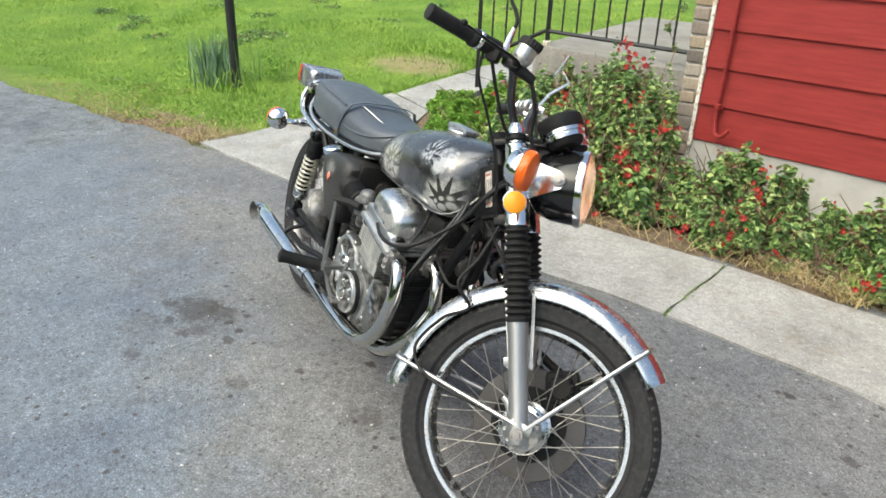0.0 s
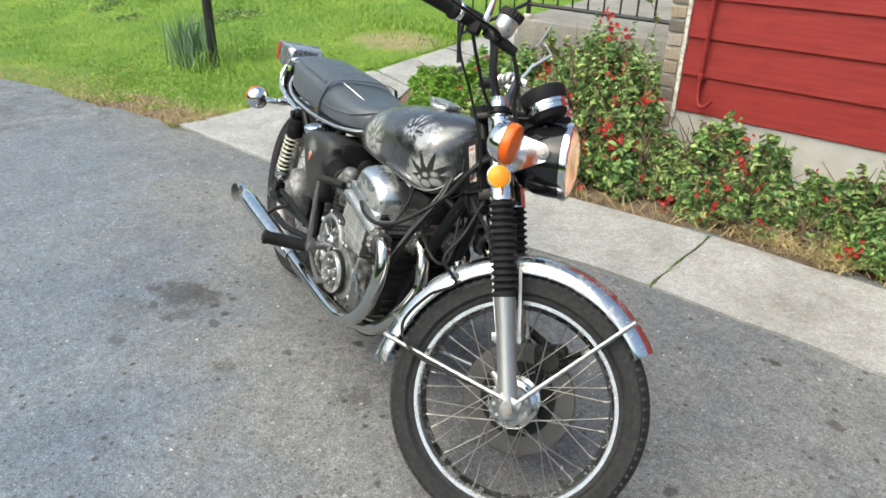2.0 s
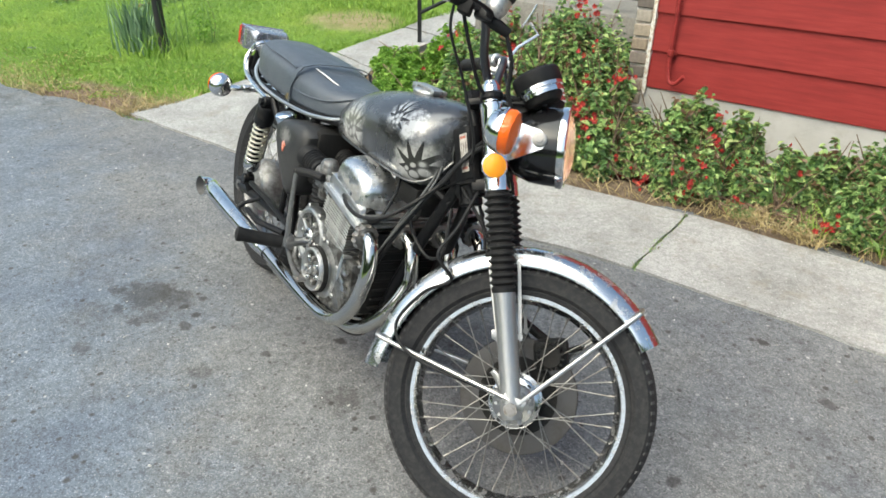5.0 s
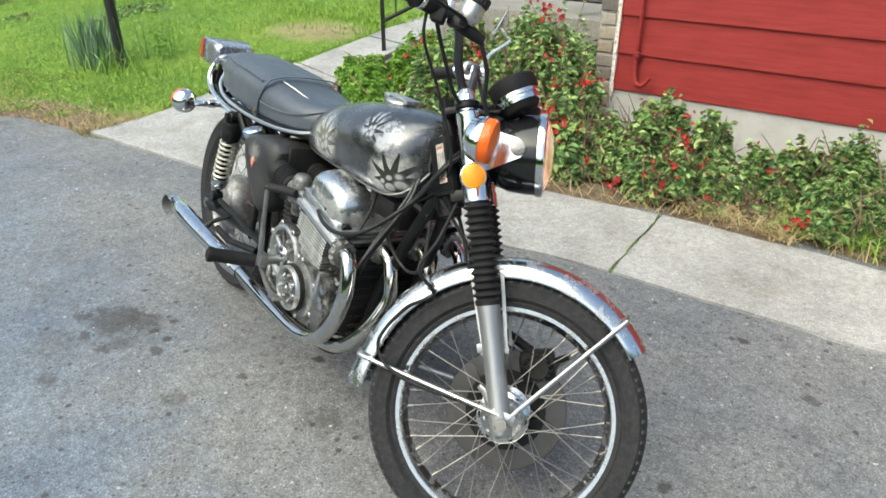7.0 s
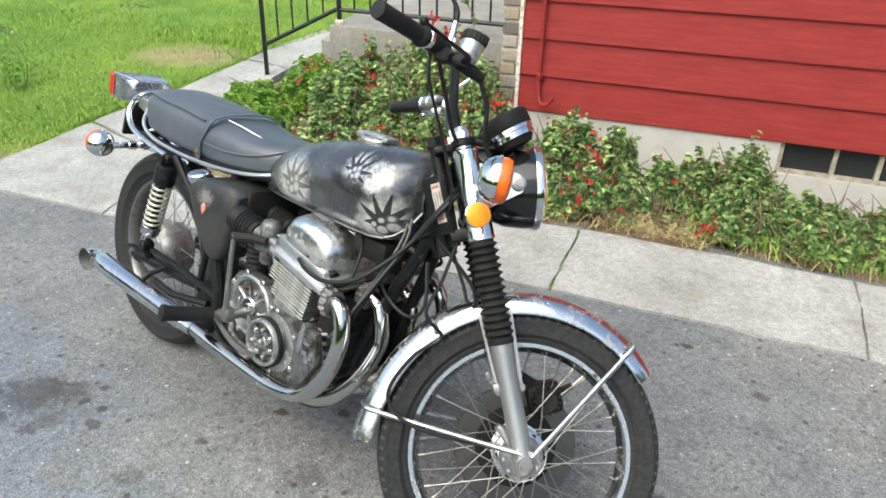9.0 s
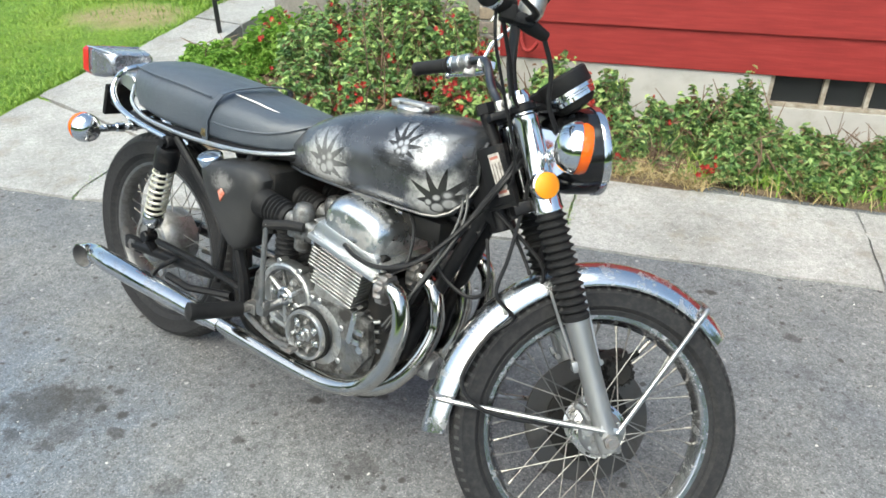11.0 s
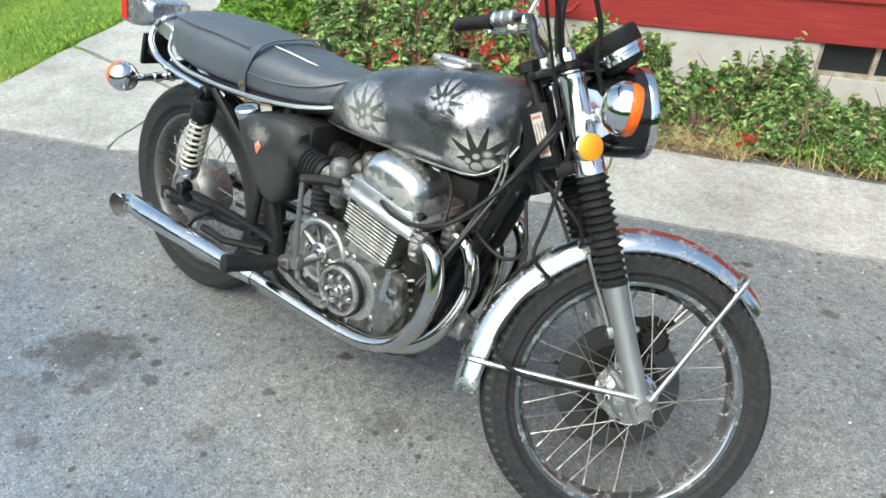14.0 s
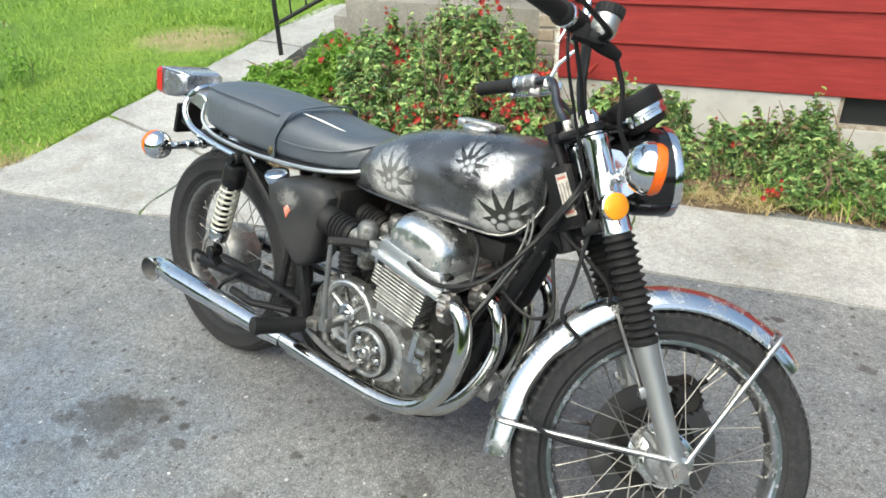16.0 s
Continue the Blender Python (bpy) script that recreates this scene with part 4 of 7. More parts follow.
white_m = mat("white_trim", (0.78, 0.77, 0.74), 0.35)
# black vinyl; bluish greys put some of the sky's sheen into its colour
seat_m = metal("black_seat_vinyl", (0.044, 0.054, 0.070), 0.30, (0.088, 0.100, 0.116), 0.5, 7, 0.0, metallic=0.0, lo=0.35, hi=0.7)
seat_m.node_tree.nodes["Principled BSDF"].inputs["Specular IOR Level"].default_value = 0.85
N = Nodes(seat_m)
N.bump(N.math('ADD', N.math('MULTIPLY', N.voronoi(420), 0.25), N.math('MULTIPLY', N.noise(16, 5, 0.65), 3.0)), 0.35, 0.004)
glass_m = mat("headlamp_glass", (0.9, 0.9, 0.9), 0.22)
glass_m.node_tree.nodes["Principled BSDF"].inputs["Transmission Weight"].default_value = 1.0
glass_m.node_tree.nodes["Principled BSDF"].inputs["IOR"].default_value = 1.3
N = Nodes(glass_m)
N.bump(N.math('SINE', N.math('MULTIPLY', N.xyz()[1], 420.0)), 0.06, 0.002)
reflector_m = mat("glowing_headlamp_reflector", (0.95, 0.93, 0.88), 0.32, 1.0)
# the bulb's light on the bowl is added as emission of its own
rb = reflector_m.node_tree.nodes["Principled BSDF"]
rb.inputs["Emission Color"].default_value = (1.0, 0.55, 0.32, 1)
rb.inputs["Emission Strength"].default_value = 1.15
dial_m = mat("gauge_glass", (0.02, 0.02, 0.022), 0.05)
decal_m = mat("pale_sticker", (0.5, 0.47, 0.43), 0.6)
N = Nodes(decal_m)
N.color(N.mix(N.grey(N.noise(60, 5, 0.7), (0.42, 0.0), (0.62, 0.8)), (0.52, 0.49, 0.45), (0.2, 0.17, 0.14)))
fine_m = mat("grey_print", (0.16, 0.14, 0.13), 0.7)
print_m = mat("red_print", (0.36, 0.12, 0.09), 0.6)
badge_m = mat("orange_badge", (0.52, 0.16, 0.10), 0.5)
N = Nodes(badge_m)
N.color(N.mix(N.grey(N.noise(70, 4, 0.7), (0.48, 0.0), (0.6, 0.8)), (0.52, 0.15, 0.09), (0.55, 0.42, 0.36)))

# side cover: satin black with a rubbed grey patch
cover_m = metal("satin_black_cover", (0.018, 0.018, 0.019), 0.42, (0.055, 0.053, 0.05), 0.5, 9, 0.12, metallic=0.0, lo=0.4, hi=0.72)
N = Nodes(cover_m)
px, py, pz = N.xyz()
d1, d2 = N.math('SUBTRACT', px, 0.435), N.math('MULTIPLY', N.math('SUBTRACT', pz, 0.672), 1.6)
q = N.math('ADD', N.math('SQRT', N.math('ADD', N.math('MULTIPLY', d1, d1), N.math('MULTIPLY', d2, d2))), N.math('MULTIPLY', N.math('SUBTRACT', N.noise(60, 5, 0.8), 0.5), 0.10))
old_link = N.b.inputs["Base Color"].links[0].from_socket
N.color(N.mix(N.grey(q, (0.015, 0.6), (0.045, 0.0)), old_link, (0.24, 0.235, 0.23)))

# tank: black rattle-can paint with silver clouds, and black spiked stencils with discs
tank_m = mat("stencilled_tank_paint", rough=0.3)
N = Nodes(tank_m)
px, py, pz = N.xyz()
base = N.ramp(N.noise(7, 6, 0.7), (0.3, (0.075, 0.078, 0.085)), (0.55, (0.125, 0.128, 0.136)), (0.75, (0.20, 0.203, 0.21)))
silver_glare_mask = None
ink_mask = None
# upper two clouds: part silver paint, part sky glare put into the colour
for cx, cz, size, spread, turn in ((0.722, 0.785, 0.038, 0.082, 0.3), (1.046, 0.770, 0.036, 0.072, 0.9), (0.938, 0.868, 0.026, 0.046, 0.2), (1.000, 0.868, 0.012, 0.040, 0.6)):
    ax, az = N.math('SUBTRACT', px, cx), N.math('SUBTRACT', pz, cz)
    r = N.math('SQRT', N.math('ADD', N.math('MULTIPLY', ax, ax), N.math('MULTIPLY', az, az)))
    th = N.math('ARCTAN2', az, ax)
    w = N.math('PINGPONG', N.math('ADD', N.math('MULTIPLY', th, 11 / (2 * math.pi)), turn), 0.5)
    upper = N.grey(N.math('ADD', N.math('MULTIPLY', N.math('SINE', N.math('ADD', th, 0.35)), 0.5), 0.5), (0.15, 0.0), (0.55, 1.0))
    reach = N.math('ADD', size * 0.80, N.math('MULTIPLY', N.math('MULTIPLY', N.math('POWER', N.math('MULTIPLY', w, 2.0), 1.7), upper), size * 1.35))
    star = N.grey(N.math('DIVIDE', r, reach), (0.96, 1.0), (1.03, 0.0))
    # six uneven discs left bare in the black
    disc = None
    for ux, uz, ur in ((-0.12, -0.42, 0.25), (0.42, -0.14, 0.30), (0.34, 0.42, 0.20), (-0.16, 0.22, 0.18), (-0.58, -0.12, 0.17), (-0.66, -0.52, 0.12)):
        bx, bz = N.math('SUBTRACT', ax, ux * size), N.math('SUBTRACT', az, uz * size)
        q = N.grey(N.math('SQRT', N.math('ADD', N.math('MULTIPLY', bx, bx), N.math('MULTIPLY', bz, bz))), (ur * size * 0.92, 1.0), (ur * size * 1.12, 0.0))
        disc = q if disc is None else N.math('MAXIMUM', disc, q)
    if size < 0.02:
        star = N.math('MULTIPLY', star, 0.0)
    ink = N.math('MULTIPLY', star, N.math('SUBTRACT', 1.0, disc))
    cloud = N.grey(N.math('ADD', r, N.math('MULTIPLY', N.math('SUBTRACT', N.noise(24, 6, 0.75), 0.5), 0.10)), (spread * 0.55, 1.0), (spread * 1.05, 0.0))
    side = N.grey(N.math('ABSOLUTE', py), (0.055, 0.0), (0.085, 1.0))
    cloud, ink = N.math('MULTIPLY', cloud, side), N.math('MULTIPLY', ink, side)
    silver_glare_mask = cloud if silver_glare_mask is None else N.math('MAXIMUM', silver_glare_mask, cloud)
    ink_mask = ink if ink_mask is None else N.math('MAXIMUM', ink_mask, ink)
tc = N.mix(N.math('MULTIPLY', silver_glare_mask, 0.85), base, N.mix(N.grey(pz, (0.83, 0.0), (0.87, 1.0)), (0.44, 0.435, 0.42), (0.40, 0.41, 0.43)))
tc = N.mix(N.math('MULTIPLY', ink_mask, N.grey(px, (0.75, 0.62), (0.85, 0.93))), tc, (0.007, 0.007, 0.007))
scr = N.math('MULTIPLY', N.grey(N.noise(3, 6, 0.8, vec=N.put("ShaderNodeMapping", Vector=N.co, Scale=(9.0, 1.0, 60.0)).outputs[0]), (0.66, 0.0), (0.7, 0.6)), N.grey(N.noise(9, 3), (0.5, 0.0), (0.6, 1.0)))
tc = N.mix(scr, tc, (0.42, 0.41, 0.39))
fleck = N.math('MULTIPLY', N.grey(N.noise(38, 5, 0.7, vec=N.put("ShaderNodeMapping", Vector=N.co, Scale=(1.0, 1.0, 1.6)).outputs[0]), (0.56, 0.0), (0.60, 0.75)), N.grey(pz, (0.845, 0.0), (0.86, 1.0)))
tc = N.mix(N.math('MULTIPLY', fleck, silver_glare_mask), tc, (0.06, 0.06, 0.065))
# dark scrape along the flank
e1, e2 = N.math('MULTIPLY', N.math('SUBTRACT', px, 0.93), 1 / 0.085), N.math('MULTIPLY', N.math('SUBTRACT', N.math('ADD', pz, N.math('MULTIPLY', px, 0.12)), 0.948), 1 / 0.022)
ell = N.math('ADD', N.math('MULTIPLY', e1, e1), N.math('MULTIPLY', e2, e2))
rub = N.noise(3, 5, 0.7, vec=N.put("ShaderNodeMapping", Vector=N.co, Scale=(8.0, 1.0, 70.0)).outputs[0])
rub = N.math('MULTIPLY', N.grey(ell, (0.3, 1.0), (1.0, 0.0)), N.grey(rub, (0.38, 0.0), (0.46, 0.95)))
N.color(N.mix(rub, tc, (0.03, 0.029, 0.028)))
N.rough(N.math('ADD', 0.15, N.math('MULTIPLY', N.noise(12, 5, 0.7), 0.22)))
N.link(N.math('ADD', N.math('MULTIPLY', silver_glare_mask, -0.5), 0.72), N.b.inputs["Metallic"])
N.bump(N.noise(120, 4), 0.06, 0.002)


# ---- motorcycle ----
MOTO = pose(-0.5946, 0.1236, 0.001, 0, 0, -14.44) @ pose(0, 0, 0, -13.70, 0, 0)
RAKE = radians(27)
AXIS = Vector((-math.sin(RAKE), 0, math.cos(RAKE)))
AHEAD = Vector((math.cos(RAKE), 0, math.sin(RAKE)))
STEM = Vector((1.3969, 0, 0.2978))
STEER = Matrix.Translation(STEM) @ Matrix.Rotation(radians(41.96), 4, AXIS) @ Matrix.Translation(-STEM)
FA = Vector((1.4503, 0, 0.325))
RA = Vector((-0.045, 0.008, 0.343))
moto = thing("motorcycle", "worn black four-cylinder motorcycle with chrome parts, leaning on its side stand", "motorcycle", m=MOTO)


def mp(name, bm, m, parent=None, label="", steer=False, smooth=True, angle=35):
    return part(name, bm, m, parent or moto, label, STEER if steer else None, smooth, angle)


def sided(f):
    for y in (-1, 1):
        f(y)


# wheels
rear_rim_m = metal("tarnished_rear_rim", (0.26, 0.255, 0.25), 0.36, (0.08, 0.06, 0.045), 0.7, 24, 0.1)


def wheel(name, c, rim_r, out_r, half, steer, nspoke, hub_r):
    M = STEER if steer else Matrix()
    bm = bmesh.new()
    # rim: flanges and a dropped well
    w = half * 0.70
    prof = [(rim_r, -w), (rim_r + 0.003, -w + 0.003), (rim_r - 0.002, -w + 0.007), (rim_r - 0.006, -w + 0.010), (rim_r - 0.013, -w + 0.020), (rim_r - 0.020, 0), (rim_r - 0.013, w - 0.020), (rim_r - 0.006, w - 0.010),
            (rim_r - 0.002, w - 0.007), (rim_r + 0.003, w - 0.003), (rim_r, w), (rim_r - 0.012, w - 0.001), (rim_r - 0.0165, w - 0.006), (rim_r - 0.021, w - 0.018), (rim_r - 0.027, 0), (rim_r - 0.021, -w + 0.018), (rim_r - 0.0165, -w + 0.006), (rim_r - 0.012, -w + 0.001)]
    lathe(bm, prof, c, (0, 1, 0), 96, closed=True)
    wh = part(name, bm, rim_chrome if steer else rear_rim_m, moto, "spoked wheel with dull chrome rim", M)
    bm = bmesh.new()
    sw = out_r - rim_r
    prof = [(rim_r - 0.006, -w + 0.002), (rim_r + 0.003, -w - 0.003), (rim_r + 0.008, -w - 0.004), (rim_r + 0.010, -w - 0.0025), (rim_r + 0.25 * sw, -half * 0.92), (rim_r + 0.27 * sw, -half * 0.945), (rim_r + 0.29 * sw, -half * 0.94), (rim_r + 0.5 * sw, -half), (rim_r + 0.66 * sw, -half * 0.985),
            (rim_r + 0.68 * sw, -half * 1.0), (rim_r + 0.80 * sw, -half * 0.90), (rim_r + 0.82 * sw, -half * 0.84), (rim_r + 0.92 * sw, -half * 0.62), (rim_r + 0.97 * sw, -half * 0.40)]
    groove = []
    for y in (-0.30, 0.0, 0.30):
        top = rim_r + sw * (1.0 - 0.10 * abs(y))
        groove += [(top, half * (y - 0.07)), (top - 0.005, half * (y - 0.055)), (top - 0.005, half * (y + 0.055)), (top, half * (y + 0.07))]
    prof = prof + groove + [(r, -h) for r, h in prof[::-1]]
    lathe(bm, prof, c, (0, 1, 0), 112, closed=True)
    tyre = part("tyre", bm, tyre_m, wh, "black tyre with worn ribbed tread", M)
    # shoulder tread blocks
    bm = bmesh.new()
    for k in range(84):
        a = 2 * math.pi * k / 84
        for s in (-1, 1):
            rr = rim_r + 0.81 * sw
            ctr = Vector(c) + Vector((math.cos(a) * rr, s * half * 0.805, math.sin(a) * rr))
            rot = Matrix.Rotation(-a, 3, 'Y') @ Matrix.Rotation(radians(36 * s), 3, 'Z')
            box(bm, ctr, (0.0055, 0.014, 0.007), 0, rot)
    part("tread_block", bm, tread_m, tyre, "", M, smooth=False)["kind"] = "stuff"
    # hub
    bm = bmesh.new()
    lathe(bm, [(0.014, -0.062), (0.030, -0.060), (0.034, -0.046), (hub_r * 0.9, -0.042), (hub_r, -0.036), (hub_r, -0.030), (hub_r * 0.72, -0.026), (hub_r * 0.66, 0.0), (hub_r * 0.72, 0.026), (hub_r, 0.030), (hub_r, 0.036), (hub_r * 0.9, 0.042), (0.034, 0.046), (0.014, 0.062)], c, (0, 1, 0), 40)
    part("hub", bm, alu_bright if steer else alu, wh, "oxidised aluminium hub", M)
    # spokes and nipples
    meshes = []
    L0 = rim_r - 0.024
    for s, lean_ in ((-1, 1), (1, 1), (-1, -1), (1, -1)):
        bm = bmesh.new()
        a1 = lean_ * radians(38)
        p0 = (math.cos(a1) * hub_r * 0.92, s * 0.036, math.sin(a1) * hub_r * 0.92)
        p1 = (L0 - 0.003, s * 0.004, 0)
        tube(bm, [p0, p1], 0.0015, 6)
        d = (Vector(p0) - Vector(p1)).normalized()
        tube(bm, [p1, Vector(p1) + d * 0.014], 0.0034, 6)
        meshes.append(finish(bm, "spoke", spoke_m))
    for k in range(nspoke):
        a = 360 * k / nspoke
        piece("spoke", meshes[(k % 2) + (2 if (k // 2) % 2 else 0)], wh, M @ Matrix.Translation(c) @ Matrix.Rotation(radians(a), 4, 'Y'))
    return wh


front = wheel("front_wheel", FA, 0.2600, 0.330, 0.044, True, 40, 0.062)
rear = wheel("rear_wheel", RA, 0.2480, 0.341, 0.056, False, 40, 0.080)
# brake disc, its carrier and caliper on the far side of the front wheel
bm = bmesh.new()
lathe(bm, [(0.092, 0.052), (0.146, 0.052), (0.148, 0.054), (0.148, 0.057), (0.146, 0.059), (0.092, 0.059)], FA, (0, 1, 0), 64, closed=True)
part("brake_disc", bm, disc_m, front, "rust-tinted steel brake disc", STEER)
bm = bmesh.new()
lathe(bm, [(0.03, 0.048), (0.098, 0.047), (0.098, 0.052), (0.03, 0.056)], FA, (0, 1, 0), 40)
for k in range(6):
    a = k * math.pi / 3
    cyl(bm, FA + Vector((math.cos(a) * 0.08, 0.04, math.sin(a) * 0.08)), FA + Vector((math.cos(a) * 0.08, 0.062, math.sin(a) * 0.08)), 0.009, 8)
part("disc_carrier", bm, engine_black, front, "", STEER)
bm = bmesh.new()
cc = FA + AXIS * 0.10 + AHEAD * 0.09
box(bm, cc + Vector((0, 0.058, 0)), (0.085, 0.07, 0.075), 0.016, Matrix.Rotation(radians(-27), 3, 'Y'))
cyl(bm, cc + Vector((0, 0.02, 0)), cc + Vector((0, 0.115, 0)), 0.034, 18, 0.006)
cyl(bm, cc + Vector((0, 0.0, 0)), cc + Vector((0, 0.03, 0)), 0.030, 18, 0.004)
tube(bm, [cc + AHEAD * 0.02 + Vector((0, 0.07, 0)), cc + AHEAD * 0.075 + AXIS * 0.012 + Vector((0, 0.072, 0))], 0.008, 8)
tube(bm, [cc + Vector((-0.02, 0.085, 0.02)), FA + AXIS * 0.2 + Vector((0, 0.09, 0))], 0.012, 8)
caliper = mp("brake_caliper", bm, engine_black, None, "sooty black ribbed brake caliper", True)
for k in range(14):
    a = k * 2 * math.pi / 14
    q = AXIS * math.cos(a) * 0.030 + AHEAD * math.sin(a) * 0.030
    bm = bmesh.new()
    tube(bm, [cc + q + Vector((0, -0.004, 0)), cc + q * 1.15 + Vector((0, 0.06, 0))], 0.0038, 5)
    part("rib", bm, engine_black, caliper, "", STEER)
# speedometer drive and axle nut on the near side
bm = bmesh.new()
lathe(bm, [(0.026, -0.072), (0.030, -0.066), (0.044, -0.056), (0.050, -0.046), (0.050, -0.040)], FA, (0, 1, 0), 32)
for k in range(9):
    a = k * 2 * math.pi / 9
    q = FA + Vector((math.cos(a) * 0.041, -0.050, math.sin(a) * 0.041))
    cyl(bm, q, q + Vector((0, -0.010, 0)), 0.005, 8, 0.001)
tube(bm, [FA + Vector((-0.03, -0.062, 0.02)), FA + Vector((-0.055, -0.064, 0.045)), FA + Vector((-0.075, -0.066, 0.055))], [0.014, 0.011, 0.008], 10, soft=3)
hubc = part("hub_cover", bm, alu, front, "stained hub cover with bolt heads", STEER)
# black discs give the dark of the flange holes; nothing is cut
for k in range(6):
    a = k * math.pi / 3 + 0.2
    bm = bmesh.new()
    q = FA + Vector((math.cos(a) * 0.052, -0.0385, math.sin(a) * 0.052))
    cyl(bm, q, q + Vector((0, -0.004, 0)), 0.006, 10)
    part("flange_hole", bm, engine_black, front, "black disc for the shade in a flange hole", STEER)
bm = bmesh.new()
cyl(bm, FA + Vector((0, -0.125, 0)), FA + Vector((0, 0.125, 0)), 0.009, 12)
cyl(bm, FA + Vector((0, -0.121, 0)), FA + Vector((0, -0.108, 0)), 0.017, 6)
cyl(bm, FA + Vector((0, 0.108, 0)), FA + Vector((0, 0.121, 0)), 0.017, 6)
part("axle", bm, steel, front, "steel axle with hexagon nut", STEER)
# rear drum, sprocket side and axle
bm = bmesh.new()
lathe(bm, [(0.012, -0.085), (0.05, -0.082), (0.062, -0.080), (0.064, -0.086), (0.070, -0.086), (0.074, -0.078), (0.090, -0.070), (0.100, -0.058), (0.104, -0.02), (0.092, 0.03), (0.05, 0.035)], RA, (0, 1, 0), 40)
part("brake_drum", bm, metal("grey_cast_drum", (0.36, 0.36, 0.355), 0.33, (0.06, 0.05, 0.045), 0.8, 16, 0.15, metallic=0.8, lo=0.42, hi=0.66), rear, "grey aluminium rear brake drum")
bm = bmesh.new()
cyl(bm, RA + Vector((0, -0.15, 0)), RA + Vector((0, 0.15, 0)), 0.010, 12)
cyl(bm, RA + Vector((0, -0.150, 0)), RA + Vector((0, -0.134, 0)), 0.020, 6)
part("axle", bm, steel, rear)


# fork
def P(s, y, ahead=0.0):
    return FA + AXIS * s + Vector((0, y, 0)) + AHEAD * ahead


def fork_leg(y):
    bm = bmesh.new()
    lathe(bm, [(0.018, -0.028), (0.024, -0.024), (0.026, 0.0), (0.026, 0.012), (0.0235, 0.03), (0.024, 0.20), (0.0255, 0.24), (0.0265, 0.262), (0.0265, 0.272), (0.0235, 0.276)], P(0, y), AXIS, 24)
    box(bm, P(-0.012, y), (0.040, 0.030, 0.038), 0.009, Matrix.Rotation(-RAKE, 3, 'Y'))
    for q in (-1, 1):
        cyl(bm, P(-0.038, y, 0.016 * q), P(0.03, y, 0.016 * q), 0.006, 8)
    box(bm, P(0.17, y, -0.026), (0.020, 0.012, 0.022), 0.004, Matrix.Rotation(-RAKE, 3, 'Y'))
    leg = mp("fork_slider", bm, fork_alu, None, "grey aluminium fork slider", True)
    prof = [(0.0285, 0.266), (0.030, 0.276)]
    n = 13
    for i in range(n):
        h = 0.282 + i * 0.0166
        prof += [(0.0245, h), (0.0275, h + 0.003), (0.0335, h + 0.0062), (0.0335, h + 0.0092), (0.0275, h + 0.0128)]
    prof += [(0.026, 0.500), (0.0275, 0.504), (0.0275, 0.512)]
    bm = bmesh.new()
    lathe(bm, prof, P(0, y), AXIS, 28)
    mp("fork_boot", bm, rubber, None, "ribbed black rubber fork boot", True, angle=50)
    bm = bmesh.new()
    lathe(bm, [(0.0285, 0.499), (0.0315, 0.501), (0.0320, 0.506), (0.0305, 0.51), (0.0305, 0.535), (0.0275, 0.54), (0.0275, 0.690), (0.029, 0.694), (0.029, 0.704), (0.024, 0.708)], P(0, y), AXIS, 28)
    # headlamp ear
    yi = y * 1.05
    rings(bm, [[P(s_, yi + q, ah) for s_, ah in ((0.565, 0.018), (0.588, 0.108), (0.600, 0.120), (0.618, 0.120), (0.632, 0.108), (0.675, 0.018))] for q in (-0.0018, 0.0018)])
    mp("fork_cover", bm, chrome, None, "chrome upper fork cover with headlamp ear", True)
    bm = bmesh.new()
    lathe(bm, [(0.021, 0.69), (0.021, 0.745), (0.018, 0.75), (0.014, 0.758)], P(0, y), AXIS, 20)
    mp("fork_tube", bm, chrome, None, "", True)


sided(lambda s: fork_leg(0.089 * s))
# yokes and stem
for s0, nm in ((0.522, "lower_yoke"), (0.722, "upper_yoke")):
    bm = bmesh.new()
    hv = 1.0 if s0 < 0.6 else 0.62
    box(bm, P(s0, 0, -0.038), (0.055, 0.13, 0.028 * hv), 0.006, Matrix.Rotation(-RAKE, 3, 'Y'))
    for y in (-0.089, 0.089):
        cyl(bm, P(s0 - 0.015 * hv, y), P(s0 + 0.015 * hv, y), 0.0275, 20, 0.004)
        tube(bm, [P(s0, y * 0.96), P(s0, y * 0.4, -0.034)], 0.014 * hv, 8)
    mp(nm, bm, frame_m, None, "", True)
bm = bmesh.new()
cyl(bm, P(0.50, 0, -0.058), P(0.755, 0, -0.058), 0.016, 14)
cyl(bm, P(0.738, 0, -0.058), P(0.760, 0, -0.058), 0.022, 6)
mp("steering_stem", bm, frame_m, None, "", True)
# amber reflectors on the fork
def reflector(s):
    o = P(0.556, 0.118 * s)
    d = Vector((0.25, s * 1.0, 0.0)).normalized()
    bm = bmesh.new()
    lathe(bm, [(0.026, -0.016), (0.0305, -0.013), (0.0305, 0.001), (0.028, 0.003)], o, d, 32)
    rr = mp("reflector_base", bm, chrome, None, "", True)
    bm = bmesh.new()
    lathe(bm, [(0.0275, 0.002), (0.0272, 0.006), (0.024, 0.0085), (0.0, 0.010)], o, d, 32)
    part("reflector", bm, amber, rr, "round amber reflector", STEER)


sided(reflector)
# headlamp: black shell, chrome ring, reflector bowl, glass
HC, HD = Vector((1.312, 0, 0.928)), Vector((1.0, 0, 0.29)).normalized()
bm = bmesh.new()
lathe(bm, [(a_ * 1.07, h_) for a_, h_ in [(0.012, -0.135), (0.045, -0.128), (0.070, -0.108), (0.084, -0.07), (0.088, -0.03), (0.088, 0.0)]], HC, HD, 40)
shell = mp("headlamp", bm, mat("gloss_black_shell", (0.012, 0.012, 0.013), 0.12), None, "round headlamp in a gloss black shell", True)
bm = bmesh.new()
